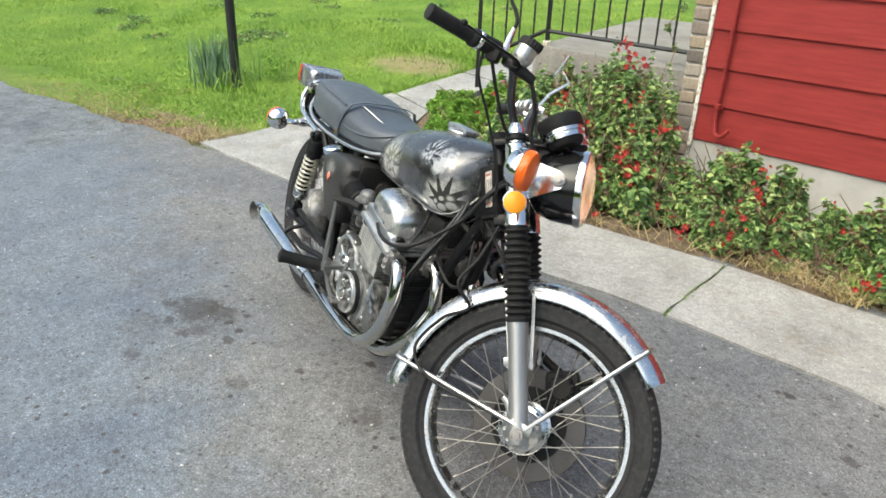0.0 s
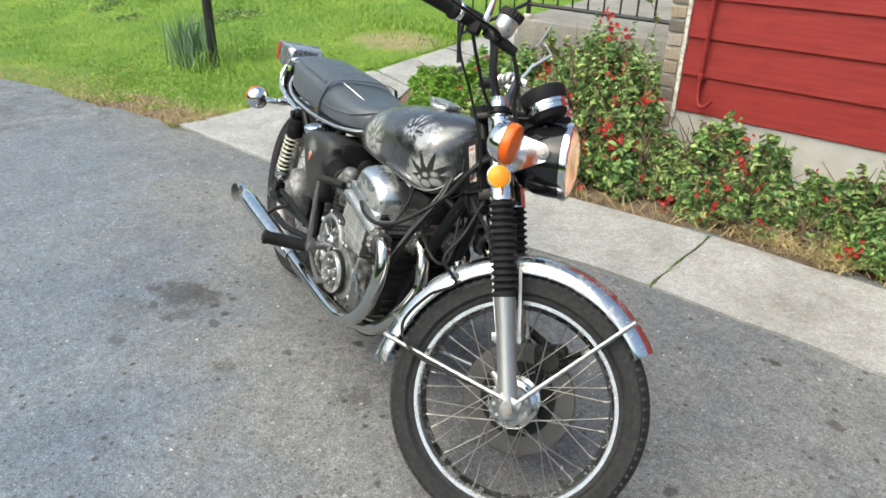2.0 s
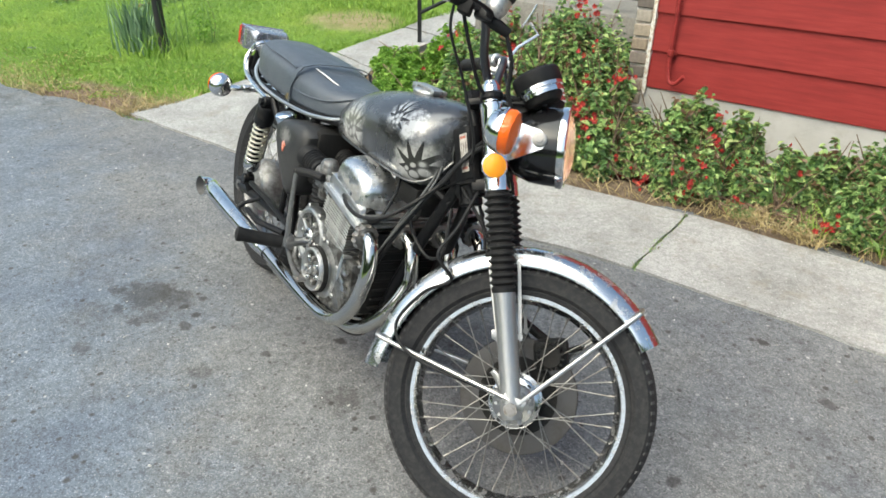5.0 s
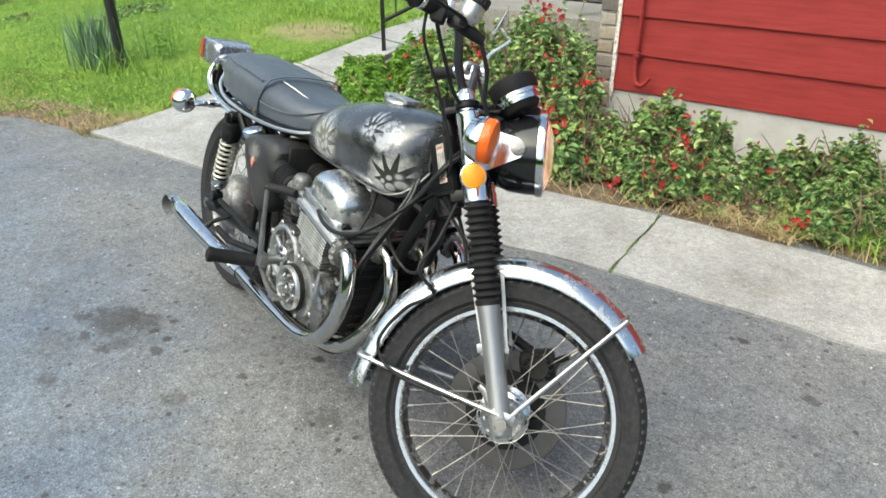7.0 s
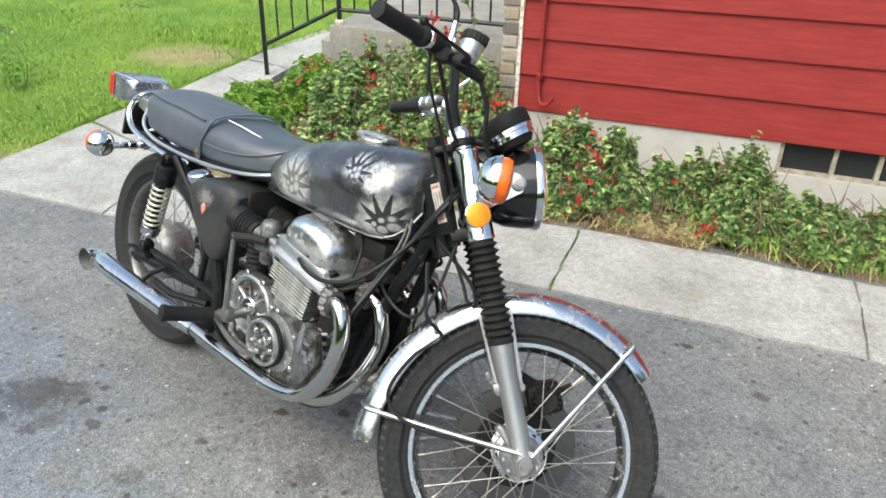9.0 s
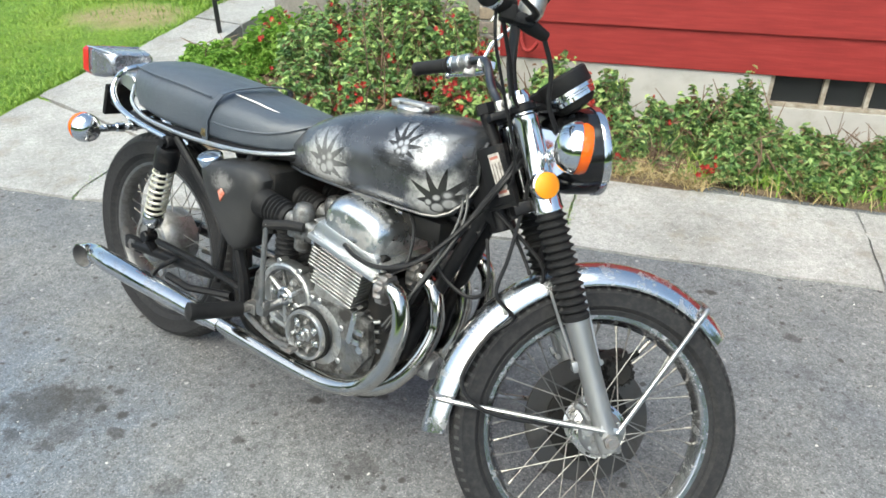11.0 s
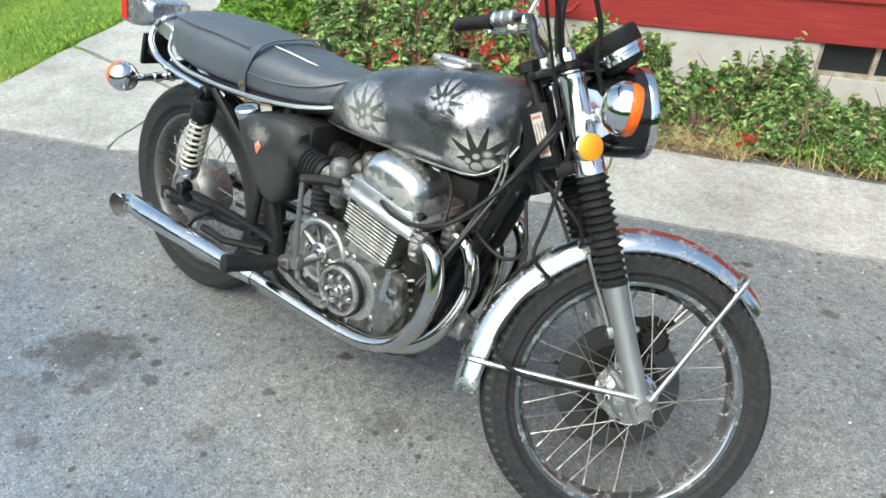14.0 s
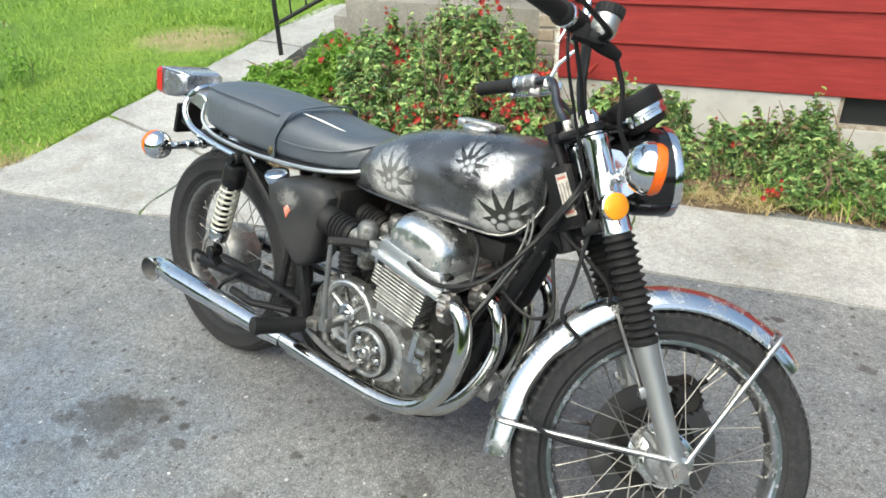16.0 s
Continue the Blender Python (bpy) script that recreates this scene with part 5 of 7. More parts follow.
lathe(bm, [(a_ * 1.07, h_) for a_, h_ in [(0.088, -0.006), (0.0915, -0.005), (0.0925, 0.004), (0.0910, 0.011), (0.087, 0.014), (0.083, 0.012), (0.083, -0.004)]], HC, HD, 48, closed=True)
part("ring", bm, chrome, shell, "chrome headlamp ring", STEER)
bm = bmesh.new()
lathe(bm, [(a_ * 1.07, h_) for a_, h_ in [(0.083, 0.008), (0.070, -0.022), (0.050, -0.042), (0.022, -0.054), (0.010, -0.055)]], HC, HD, 40)
part("reflector_bowl", bm, reflector_m, shell, "silvered reflector bowl with an added warm glow", STEER)
bm = bmesh.new()
lathe(bm, [(a_ * 1.07, h_) for a_, h_ in [(0.083, 0.010), (0.070, 0.019), (0.045, 0.027), (0.02, 0.030), (0.0, 0.0305)]], HC, HD, 40)
lens = part("lens", bm, glass_m, shell, "ribbed clear headlamp glass", STEER)
lens.visible_shadow = False


bulb_m = mat("lit_warm_bulb", (1.0, 0.6, 0.3), 0.4)
bulb_m.node_tree.nodes["Principled BSDF"].inputs["Emission Color"].default_value = (1.0, 0.42, 0.16, 1)
bulb_m.node_tree.nodes["Principled BSDF"].inputs["Emission Strength"].default_value = 60.0
bm = bmesh.new()
bmesh.ops.create_uvsphere(bm, u_segments=16, v_segments=10, radius=0.013, matrix=Matrix.Translation(HC - HD * 0.030))
part("bulb", bm, bulb_m, shell, "warm glowing headlamp bulb", STEER)


def lamp_ear_bolt(s):
    bm = bmesh.new()
    lathe(bm, [(0.006, 0.0), (0.016, 0.0), (0.017, 0.002), (0.017, 0.006), (0.014, 0.008), (0.010, 0.008)], P(0.609, 0.095 * s, 0.105), (0, s, 0), 24)
    cyl(bm, P(0.609, 0.070 * s, 0.105), P(0.609, 0.110 * s, 0.105), 0.008, 6)
    mp("headlamp_bolt", bm, steel, None, "", True)


sided(lamp_ear_bolt)


# turn signals
def signal(c, d, stem_to, steer, lens_mat, r=0.045):
    d = Vector(d).normalized()
    c = Vector(c)
    bm = bmesh.new()
    lathe(bm, [(0.006, -0.040), (0.020, -0.038), (r * 0.74, -0.029), (r * 0.93, -0.015), (r, -0.003), (r, 0.002), (r - 0.003, 0.004)], c, d, 32)
    bodyp = mp("turn_signal", bm, chrome, None, "chrome bullet turn signal", steer)
    bm = bmesh.new()
    lathe(bm, [(r - 0.003, 0.002), (r - 0.001, 0.014), (r - 0.005, 0.023), (r * 0.55, 0.029), (0.0, 0.031)], c, d, 32)
    part("signal_lens", bm, lens_mat, bodyp, "amber signal lens", STEER if steer else None)
    bm = bmesh.new()
    st = Vector(stem_to)
    a = c - d * 0.02
    tube(bm, [a, st], 0.0105, 10)
    cyl(bm, a.lerp(st, 0.55), a.lerp(st, 0.75), 0.0145, 12, 0.003)
    cyl(bm, a.lerp(st, 0.9), st, 0.016, 6)
    part("stem", bm, chrome, bodyp, "", STEER if steer else None)


for s in (-1, 1):
    signal(P(0.612, 0.238 * s, 0.040), (1, s * 0.06, 0.06), P(0.612, 0.098 * s, 0.030), True, orange, 0.050)
    signal((-0.165, 0.205 * s, 0.690), (-1, s * 0.05, 0.10), (-0.12, 0.07 * s, 0.695), False, orange, 0.044)

# instruments
G_AX = Vector((-0.68, 0, 0.733))


def gauge(y):
    o = Vector((1.200, y, 1.047)) - G_AX * 0.060
    bm = bmesh.new()
    lathe(bm, [(a_ * 1.12, h_) for a_, h_ in [(0.016, -0.006), (0.034, -0.002), (0.041, 0.008), (0.042, 0.020)]], o, G_AX, 36)
    g = mp("instrument", bm, engine_black, None, "round instrument with black can, chrome ring and black hood", True)
    bm = bmesh.new()
    lathe(bm, [(a_ * 1.12, h_) for a_, h_ in [(0.041, 0.012), (0.046, 0.013), (0.047, 0.021), (0.0445, 0.0225), (0.0445, 0.026), (0.0485, 0.028), (0.0485, 0.036), (0.046, 0.038), (0.046, 0.041)]], o, G_AX, 36, caps=False)
    part("ring", bm, chrome, g, "stepped chrome ring", STEER)
    bm = bmesh.new()
    lathe(bm, [(a_ * 1.12, h_) for a_, h_ in [(0.048, 0.036), (0.050, 0.039), (0.051, 0.068), (0.048, 0.073), (0.042, 0.071), (0.041, 0.060)]], o, G_AX, 36, caps=False)
    part("hood", bm, rubber, g, "matt black hood", STEER)
    bm = bmesh.new()
    lathe(bm, [(a_ * 1.12, h_) for a_, h_ in [(0.042, 0.058), (0.042, 0.061), (0.0, 0.062)]], o, G_AX, 32)
    part("dial", bm, dial_m, g, "dark glass dial", STEER)


gauge(-0.060)
gauge(0.060)
bm = bmesh.new()
box(bm, (1.205, 0, 0.985), (0.09, 0.15, 0.006), 0.002, Matrix.Rotation(radians(-18), 3, 'Y'))
tube(bm, [P(0.735, -0.05, 0.0), (1.225, -0.058, 0.995)], 0.008, 8)
tube(bm, [P(0.735, 0.05, 0.0), (1.225, 0.058, 0.995)], 0.008, 8)
mp("instrument_bracket", bm, frame_m, None, "", True)

# handlebar
bar_pts = [(0.905, -0.385, 1.102), (0.985, -0.285, 1.110), (1.040, -0.215, 1.118), (1.060, -0.165, 1.105), (1.075, -0.118, 1.045), (1.098, -0.075, 1.000), (1.104, -0.045, 0.994), (1.104, 0.045, 0.994), (1.098, 0.075, 1.000), (1.075, 0.118, 1.045), (1.060, 0.165, 1.105), (1.040, 0.215, 1.118), (0.985, 0.285, 1.110), (0.905, 0.385, 1.102)]
bm = bmesh.new()
tube(bm, bar_pts, 0.0106, 12, soft=5)
handlebar = mp("handlebar", bm, metal("dull_black_bar", (0.11, 0.11, 0.115), 0.28, amount=0.4), None, "high black handlebar", True)
for y in (-0.045, 0.045):
    bm = bmesh.new()
    box(bm, (1.106, y, 0.982), (0.034, 0.024, 0.045), 0.006, Matrix.Rotation(-RAKE, 3, 'Y'))
    part("clamp", bm, alu, handlebar, "", STEER)
for s in (-1, 1):
    bm = bmesh.new()
    a, b = Vector((0.905, 0.385 * s, 1.102)), Vector((0.985, 0.285 * s, 1.110))
    dirn = (b - a).normalized()
    ln = (b - a).length
    prof = [(0.010, -0.006), (0.018, -0.004), (0.019, 0.004)]
    for i in range(16):
        h = 0.008 + i * (ln - 0.02) / 16
        prof += [(0.0173, h), (0.0178, h + 0.002), (0.0178, h + 0.005)]
    prof += [(0.022, ln - 0.008), (0.0225, ln), (0.012, ln + 0.001)]
    lathe(bm, prof, a, dirn, 20)
    part("grip", bm, rubber, handlebar, "ribbed black rubber grip", STEER)
    bm = bmesh.new()
    c = Vector((1.018, 0.245 * s, 1.115))
    d2 = (Vector((1.04, 0.215 * s, 1.118)) - Vector((0.985, 0.285 * s, 1.110))).normalized()
    lathe(bm, [(0.016, -0.036), (0.020, -0.034), (0.021, -0.012), (0.019, -0.010), (0.021, -0.006), (0.021, 0.016), (0.016, 0.020)], c, d2, 20)
    box(bm, c + Vector((0.012, 0, -0.016)), (0.03, 0.03, 0.03), 0.006)
    part("switch_housing", bm, alu if s > 0 else engine_black, handlebar, "bare alloy switch housing" if s > 0 else "black switch housing", STEER)
    bm = bmesh.new()
    lathe(bm, [(0.0205, -0.006), (0.0225, -0.004), (0.0225, 0.004), (0.0205, 0.006)], c - d2 * 0.042, d2, 20)
    part("collar", bm, chrome, handlebar, "bright collar", STEER)
    # lever with a blade and ball end
    bm = bmesh.new()
    pv = Vector((1.075, 0.205 * s, 1.108))
    tube(bm, [pv, pv + Vector((0.005, 0.045 * s, 0.0)), pv + Vector((-0.03, 0.11 * s, -0.004)), pv + Vector((-0.085, 0.185 * s, -0.004))], [0.009, 0.008, 0.0065, 0.0055], 10, soft=5, flat=0.6)
    bmesh.ops.create_icosphere(bm, subdivisions=2, radius=0.009, matrix=Matrix.Translation(pv + Vector((-0.085, 0.185 * s, -0.004))))
    box(bm, pv + Vector((-0.012, -0.006 * s, 0)), (0.045, 0.03, 0.022), 0.005)
    part("lever", bm, alu_bright if s > 0 else frame_m, handlebar, "bare alloy clutch lever" if s > 0 else "black brake lever", STEER)
# master cylinder with ribbed cap
mc = Vector((1.078, -0.195, 1.125))
bm = bmesh.new()
lathe(bm, [(0.018, -0.012), (0.024, 0.0), (0.0255, 0.006), (0.0255, 0.032)], mc, (0.12, 0, 1), 28)
res = mp("brake_reservoir", bm, alu, handlebar, "grey brake reservoir", True)
bm = bmesh.new()
lathe(bm, [(0.027, 0.031), (0.028, 0.033), (0.028, 0.048), (0.0265, 0.051), (0.010, 0.052)], mc, (0.12, 0, 1), 28)
for k in range(20):
    a = k * math.pi / 10
    cyl(bm, mc + Vector((0.0275 * math.cos(a) + 0.004, 0.0275 * math.sin(a), 0.033)), mc + Vector((0.0275 * math.cos(a) + 0.006, 0.0275 * math.sin(a), 0.049)), 0.0022, 5)
part("cap", bm, rubber, res, "ribbed black cap", STEER)
bm = bmesh.new()
tube(bm, [mc + Vector((-0.03, 0.0, -0.010)), mc + Vector((0.01, 0.01, -0.022)), mc + Vector((0.045, 0.022, -0.030))], [0.014, 0.015, 0.011], 12, soft=4)
part("master_cylinder", bm, engine_black, res, "", STEER)
# mirror stem
bm = bmesh.new()
tube(bm, [(1.038, -0.215, 1.118), (1.037, -0.215, 1.150), (1.036, -0.215, 1.182)], [0.0095, 0.008, 0.0055], 10, soft=4)
mirror = part("mirror_clamp", bm, chrome, handlebar, "chrome mirror stem clamp", STEER)
bm = bmesh.new()
tube(bm, [(1.036, -0.215, 1.178), (1.035, -0.216, 1.200), (1.020, -0.217, 1.222), (1.000, -0.219, 1.242), (0.985, -0.222, 1.28), (0.978, -0.225, 1.36)], 0.0048, 10, soft=6)
part("mirror_stem", bm, frame_m, handlebar, "bent black mirror stem", STEER)
# broken mirror arm on the clutch side
bm = bmesh.new()
tube(bm, [(1.052, 0.212, 1.100), (1.055, 0.22, 1.120), (1.069, 0.22, 1.168), (1.108, 0.22, 1.218), (1.074, 0.22, 1.241)], 0.0050, 8)
tube(bm, [(1.056, 0.225, 1.222), (1.066, 0.222, 1.250), (1.073, 0.219, 1.292)], [0.006, 0.009, 0.0075], 10, soft=3, flat=0.55)
part("mirror_arm", bm, alu_bright, handlebar, "bare bent metal mirror arm", STEER)

# front mudguard with stays
bm = bmesh.new()
loops = []
n = 44
for i in range(n + 1):
    t = i / n
    a = radians(47 + 144 * t)
    R0 = 0.354 + 0.012 * t + 0.014 * max(0.0, t - 0.84) / 0.16 * (t - 0.84) / 0.16
    w = (0.050 if 0 < i < n else 0.046) * (1.0 - 0.16 * max(0.0, (t - 0.72) / 0.28))
    o = FA + Vector((0.0, 0, 0.0))
    dr = Vector((math.cos(a), 0, math.sin(a)))
    sec = [(-w, -0.030), (-w - 0.002, -0.027), (-w * 0.97, -0.017), (-w * 0.86, -0.004), (-w * 0.66, 0.0075), (-w * 0.36, 0.0155), (0, 0.0185), (w * 0.36, 0.0155), (w * 0.66, 0.0075), (w * 0.86, -0.004), (w * 0.97, -0.017), (w + 0.002, -0.027), (w, -0.030),
           (w * 0.82, -0.008), (w * 0.62, 0.0035), (w * 0.34, 0.0115), (0, 0.0145), (-w * 0.34, 0.0115), (-w * 0.62, 0.0035), (-w * 0.82, -0.008)]
    R0 -= 0.005
    loops.append([o + dr * (R0 + h) + Vector((0, y, 0)) for y, h in sec])
rings(bm, loops)
guard = mp("front_mudguard", bm, metal("weathered_guard_chrome", (0.64, 0.655, 0.67), 0.15, (0.20, 0.18, 0.16), 0.6, 22, 0.03), None, "chrome front mudguard", True, angle=60)
for a_deg, R0 in ((178.5, 0.357), (60, 0.3475)):
    a = radians(a_deg)
    dr = Vector((math.cos(a), 0, math.sin(a)))
    bm = bmesh.new()
    end = FA + dr * R0
    foot = FA + Vector((0.012 if a_deg < 90 else -0.012, 0, 0.018))
    pts = [foot + Vector((0, -0.108, 0)), end + Vector((0, -0.056, 0)), end + dr * 0.012 + Vector((0, -0.051, 0)), end + dr * 0.024, end + dr * 0.012 + Vector((0, 0.051, 0)), end + Vector((0, 0.056, 0)), foot + Vector((0, 0.108, 0))]
    tube(bm, pts, 0.0058, 10)
    box(bm, pts[0], (0.03, 0.006, 0.024), 0.002)
    part("stay", bm, stay_m, guard, "thin chrome mudguard stay", STEER)
for y in (-1, 1):
    for top, bot, wide in ((-0.033, -0.026, 0.006), (0.036, 0.029, 0.008)):
        bm = bmesh.new()
        rings(bm, [[P(s_, yy * y - o_ * y, ah - wide / 2), P(s_, yy * y - o_ * y, ah + wide / 2), P(s_, yy * y + o_ * y, ah + wide / 2), P(s_, yy * y + o_ * y, ah - wide / 2)]
                   for s_, yy, ah, o_ in ((0.150, 0.070, bot, 0.002), (0.175, 0.070, bot, 0.002), (0.24, 0.066, (top + bot) / 2, 0.002), (0.318, 0.0625, top, 0.002), (0.335, 0.0605, top, 0.002))])
        part("bracket", bm, strap_m, guard, "bright steel strap bracket", STEER, smooth=False)
        bm = bmesh.new()
        cyl(bm, P(0.160, 0.062 * y, bot), P(0.160, 0.082 * y, bot), 0.0075, 6)
        part("bolt", bm, strap_m, guard, "", STEER)
bm = bmesh.new()
e = FA + Vector((math.cos(radians(140)) * 0.352, -0.058, math.sin(radians(140)) * 0.352))
tube(bm, [e + Vector((0.004, 0, -0.012)), e, e + Vector((-0.010, 0.006, 0.014)), e + Vector((-0.014, 0.016, 0.010))], 0.005, 8, soft=4)
part("cable_clip", bm, strap_m, guard, "small bright cable clip", STEER)

# frame
bm = bmesh.new()
cyl(bm, (1.152, 0, 0.712), (1.058, 0, 0.896), 0.030, 20, 0.004)
tube(bm, [(1.09, 0, 0.835), (0.95, 0, 0.845), (0.70, 0, 0.80), (0.45, 0, 0.775)], 0.026, 12, soft=4)
for y in (-1, 1):
    tube(bm, [(1.115, 0.02 * y, 0.76), (1.065, 0.045 * y, 0.62), (1.0, 0.06 * y, 0.45), (0.965, 0.085 * y, 0.31), (0.91, 0.11 * y, 0.235), (0.80, 0.125 * y, 0.225), (0.56, 0.125 * y, 0.235), (0.46, 0.13 * y, 0.30), (0.435, 0.13 * y, 0.45), (0.43, 0.12 * y, 0.65), (0.46, 0.10 * y, 0.76)], 0.0165, 12, soft=5)
    tube(bm, [(0.62, 0.09 * y, 0.765), (0.40, 0.115 * y, 0.745), (0.16, 0.125 * y, 0.738), (-0.06, 0.12 * y, 0.742)], 0.014, 10, soft=4)
    tube(bm, [(0.43, 0.125 * y, 0.46), (0.28, 0.13 * y, 0.62), (0.17, 0.135 * y, 0.725)], 0.012, 10)
    tube(bm, [(1.11, 0.03 * y, 0.70), (0.98, 0.06 * y, 0.74), (0.75, 0.07 * y, 0.76)], 0.012, 8)
tube(bm, [(-0.06, -0.12, 0.742), (-0.075, 0, 0.745), (-0.06, 0.12, 0.742)], 0.012, 8)
prism(bm, [(1.10, 0.74), (1.15, 0.72), (1.07, 0.885), (1.0, 0.86)], -0.035, 0.035, 0.004)
frame_ob = mp("frame", bm, frame_m, None, "chipped black double-cradle frame")
# sticker on the steering head
bm = bmesh.new()
d = Vector((0.47, 0, -0.88)).normalized()
rot = Matrix((Vector((d.z * -1, 0, d.x)), Vector((0, 1, 0)), -d)).transposed()
box(bm, (1.138, -0.052, 0.842), (0.060, 0.003, 0.125), 0.001, rot)
prism(bm, [(1.080, 0.885), (1.140, 0.912), (1.200, 0.79), (1.135, 0.76)], -0.050, -0.030, 0.004)
plate = mp("head_plate", bm, frame_m, frame_ob, "")
bm = bmesh.new()
box(bm, (1.146, -0.055, 0.846), (0.026, 0.002, 0.092), 0, rot)
stk = mp("sticker", bm, decal_m, frame_ob, "pale worn sticker with red print", smooth=False)
side_ = Vector((-d.z, 0, d.x))
for i in range(3):
    bm = bmesh.new()
    box(bm, Vector((1.146, -0.0562, 0.846)) + side_ * (-0.008 + 0.008 * i), (0.0022, 0.0012, 0.05), 0, rot)
    part("print_bar", bm, fine_m, stk, "", smooth=False)
for q in (-0.037, 0.037):
    bm = bmesh.new()
    box(bm, Vector((1.146, -0.0562, 0.846)) + d * q, (0.020, 0.0012, 0.006), 0, rot)
    part("print_block", bm, print_m, stk, "small red printed block", smooth=False)

# swing arm and shocks
bm = bmesh.new()
for y in (-1, 1):
    tube(bm, [(0.50, 0.105 * y, 0.375), (0.25, 0.115 * y, 0.352), (-0.045, 0.126 * y, 0.343)], 0.0185, 12)
    box(bm, (-0.045, 0.126 * y, 0.343), (0.085, 0.022, 0.042), 0.005)
    tube(bm, [(0.055, 0.125 * y, 0.345), (0.045, 0.14 * y, 0.385)], 0.014, 8)
tube(bm, [(0.47, -0.13, 0.372), (0.47, 0.13, 0.372)], 0.024, 14)
tube(bm, [(0.38, -0.11, 0.363), (0.38, 0.11, 0.363)], 0.016, 10)
mp("swing_arm", bm, frame_m, None, "black tubular swing arm")


spring_m = metal("creamy_spring_steel", (0.62, 0.60, 0.50), 0.35, (0.16, 0.13, 0.09), 0.5, 40, 0.05, metallic=0.6)


def shock(s):
    top, bot = Vector((0.158, 0.146 * s, 0.712)), Vector((0.047, 0.142 * s, 0.400))
    d = top - bot
    ln = d.length
    bm = bmesh.new()
    lathe(bm, [(0.008, 0.0), (0.010, 0.05), (0.022, 0.052), (0.023, 0.09), (0.012, 0.10), (0.008, ln - 0.02)], bot, d, 16)
    cyl(bm, bot + Vector((0, -0.02, 0)), bot + Vector((0, 0.02, 0)), 0.018, 14, 0.003)
    cyl(bm, top + Vector((0, -0.02, 0)), top + Vector((0, 0.02, 0)), 0.018, 14, 0.003)
    cyl(bm, top + Vector((0, -0.032 if s < 0 else 0.032, 0)), top, 0.013, 6)
    sh = mp("shock_absorber", bm, frame_m, None, "rear shock absorber with chrome spring")
    bm = bmesh.new()
    lathe(bm, [(0.031, ln - 0.085), (0.033, ln - 0.08), (0.033, ln - 0.03), (0.028, ln - 0.018), (0.012, ln - 0.012)], bot, d, 24)
    part("top_shroud", bm, frame_m, sh, "black top shroud")
    dn, u, v = frame_of(d)
    bm = bmesh.new()
    turns, k = 8.5, 170
    tube(bm, [bot + dn * (0.085 + (ln - 0.168) * i / k) + (u * math.cos(2 * math.pi * turns * i / k) + v * math.sin(2 * math.pi * turns * i / k)) * 0.0265 for i in range(k + 1)], 0.0042, 8)
    part("spring", bm, spring_m, sh, "cream-tinted steel coil spring")
    bm = bmesh.new()
    lathe(bm, [(0.024, 0.045), (0.028, 0.050), (0.031, 0.078), (0.027, 0.086)], bot, d, 24)
    part("spring_seat", bm, rim_chrome, sh, "")


sided(shock)

# fuel tank: stations of x, half width, bottom, top, centre of the widest line
st = [(0.518, 0.030, 0.740, 0.772), (0.530, 0.062, 0.732, 0.796), (0.562, 0.092, 0.725, 0.826), (0.620, 0.113, 0.721, 0.860), (0.69, 0.126, 0.720, 0.890), (0.77, 0.134, 0.719, 0.910), (0.84, 0.139, 0.719, 0.923), (0.91, 0.141, 0.719, 0.931), (0.96, 0.141, 0.718, 0.935), (1.005, 0.137, 0.717, 0.936), (1.035, 0.126, 0.720, 0.934), (1.058, 0.108, 0.732, 0.930), (1.074, 0.086, 0.752, 0.924), (1.084, 0.063, 0.776, 0.916), (1.090, 0.042, 0.800, 0.906)]
bm = bmesh.new()
loops = []
for x, w, zb, zt in st:
    loop = []
    for k in range(40):
        a = 2 * math.pi * k / 40
        c_, s_ = math.cos(a), math.sin(a)
        e = 2.35 if s_ > 0 else 3.6
        yy = math.copysign(abs(c_) ** (2 / e), c_) * w
        zz = math.copysign(abs(s_) ** (2 / (2.2 if s_ > 0 else 4.2)), s_)
        mid = zb + (zt - zb) * 0.42
        loop.append((x + 0.0, yy, mid + zz * ((zt - mid) if zz > 0 else (mid - zb))))
    loops.append(loop)
rings(bm, loops)
tank = mp("fuel_tank", bm, tank_m, None, "dented black fuel tank with sprayed silver stencils", angle=60)
# seam bead round the lower edge, cap and hinge
bm = bmesh.new()
for ks in (range(25, 12, -1), range(35, 48)):
    ks = [k_ % 40 for k_ in ks]
    lip = [Vector(lp[ks[0]]) for lp in loops[2:-1]] + [Vector(loops[-1][k_]) for k_ in ks]
    tube(bm, [p + Vector((0.002, math.copysign(0.002, p.y), -0.001)) for p in lip], 0.0040, 8)
part("seam", bm, metal("rubbed_seam_metal", (0.17, 0.17, 0.17), 0.35, (0.05, 0.05, 0.05), 0.7, 30, 0.1), tank, "rubbed bare metal seam")
bm = bmesh.new()
lathe(bm, [(0.042, -0.010), (0.043, 0.002), (0.040, 0.007), (0.030, 0.009), (0.012, 0.010)], (0.872, 0, 0.930), (0, 0, 1), 32)
box(bm, (0.916, 0, 0.940), (0.020, 0.046, 0.012), 0.004)
box(bm, (0.826, 0, 0.938), (0.024, 0.040, 0.018), 0.004)
box(bm, (0.87, 0, 0.944), (0.078, 0.034, 0.008), 0.003)
part("filler_cap", bm, alu, tank, "flip-up metal filler cap")

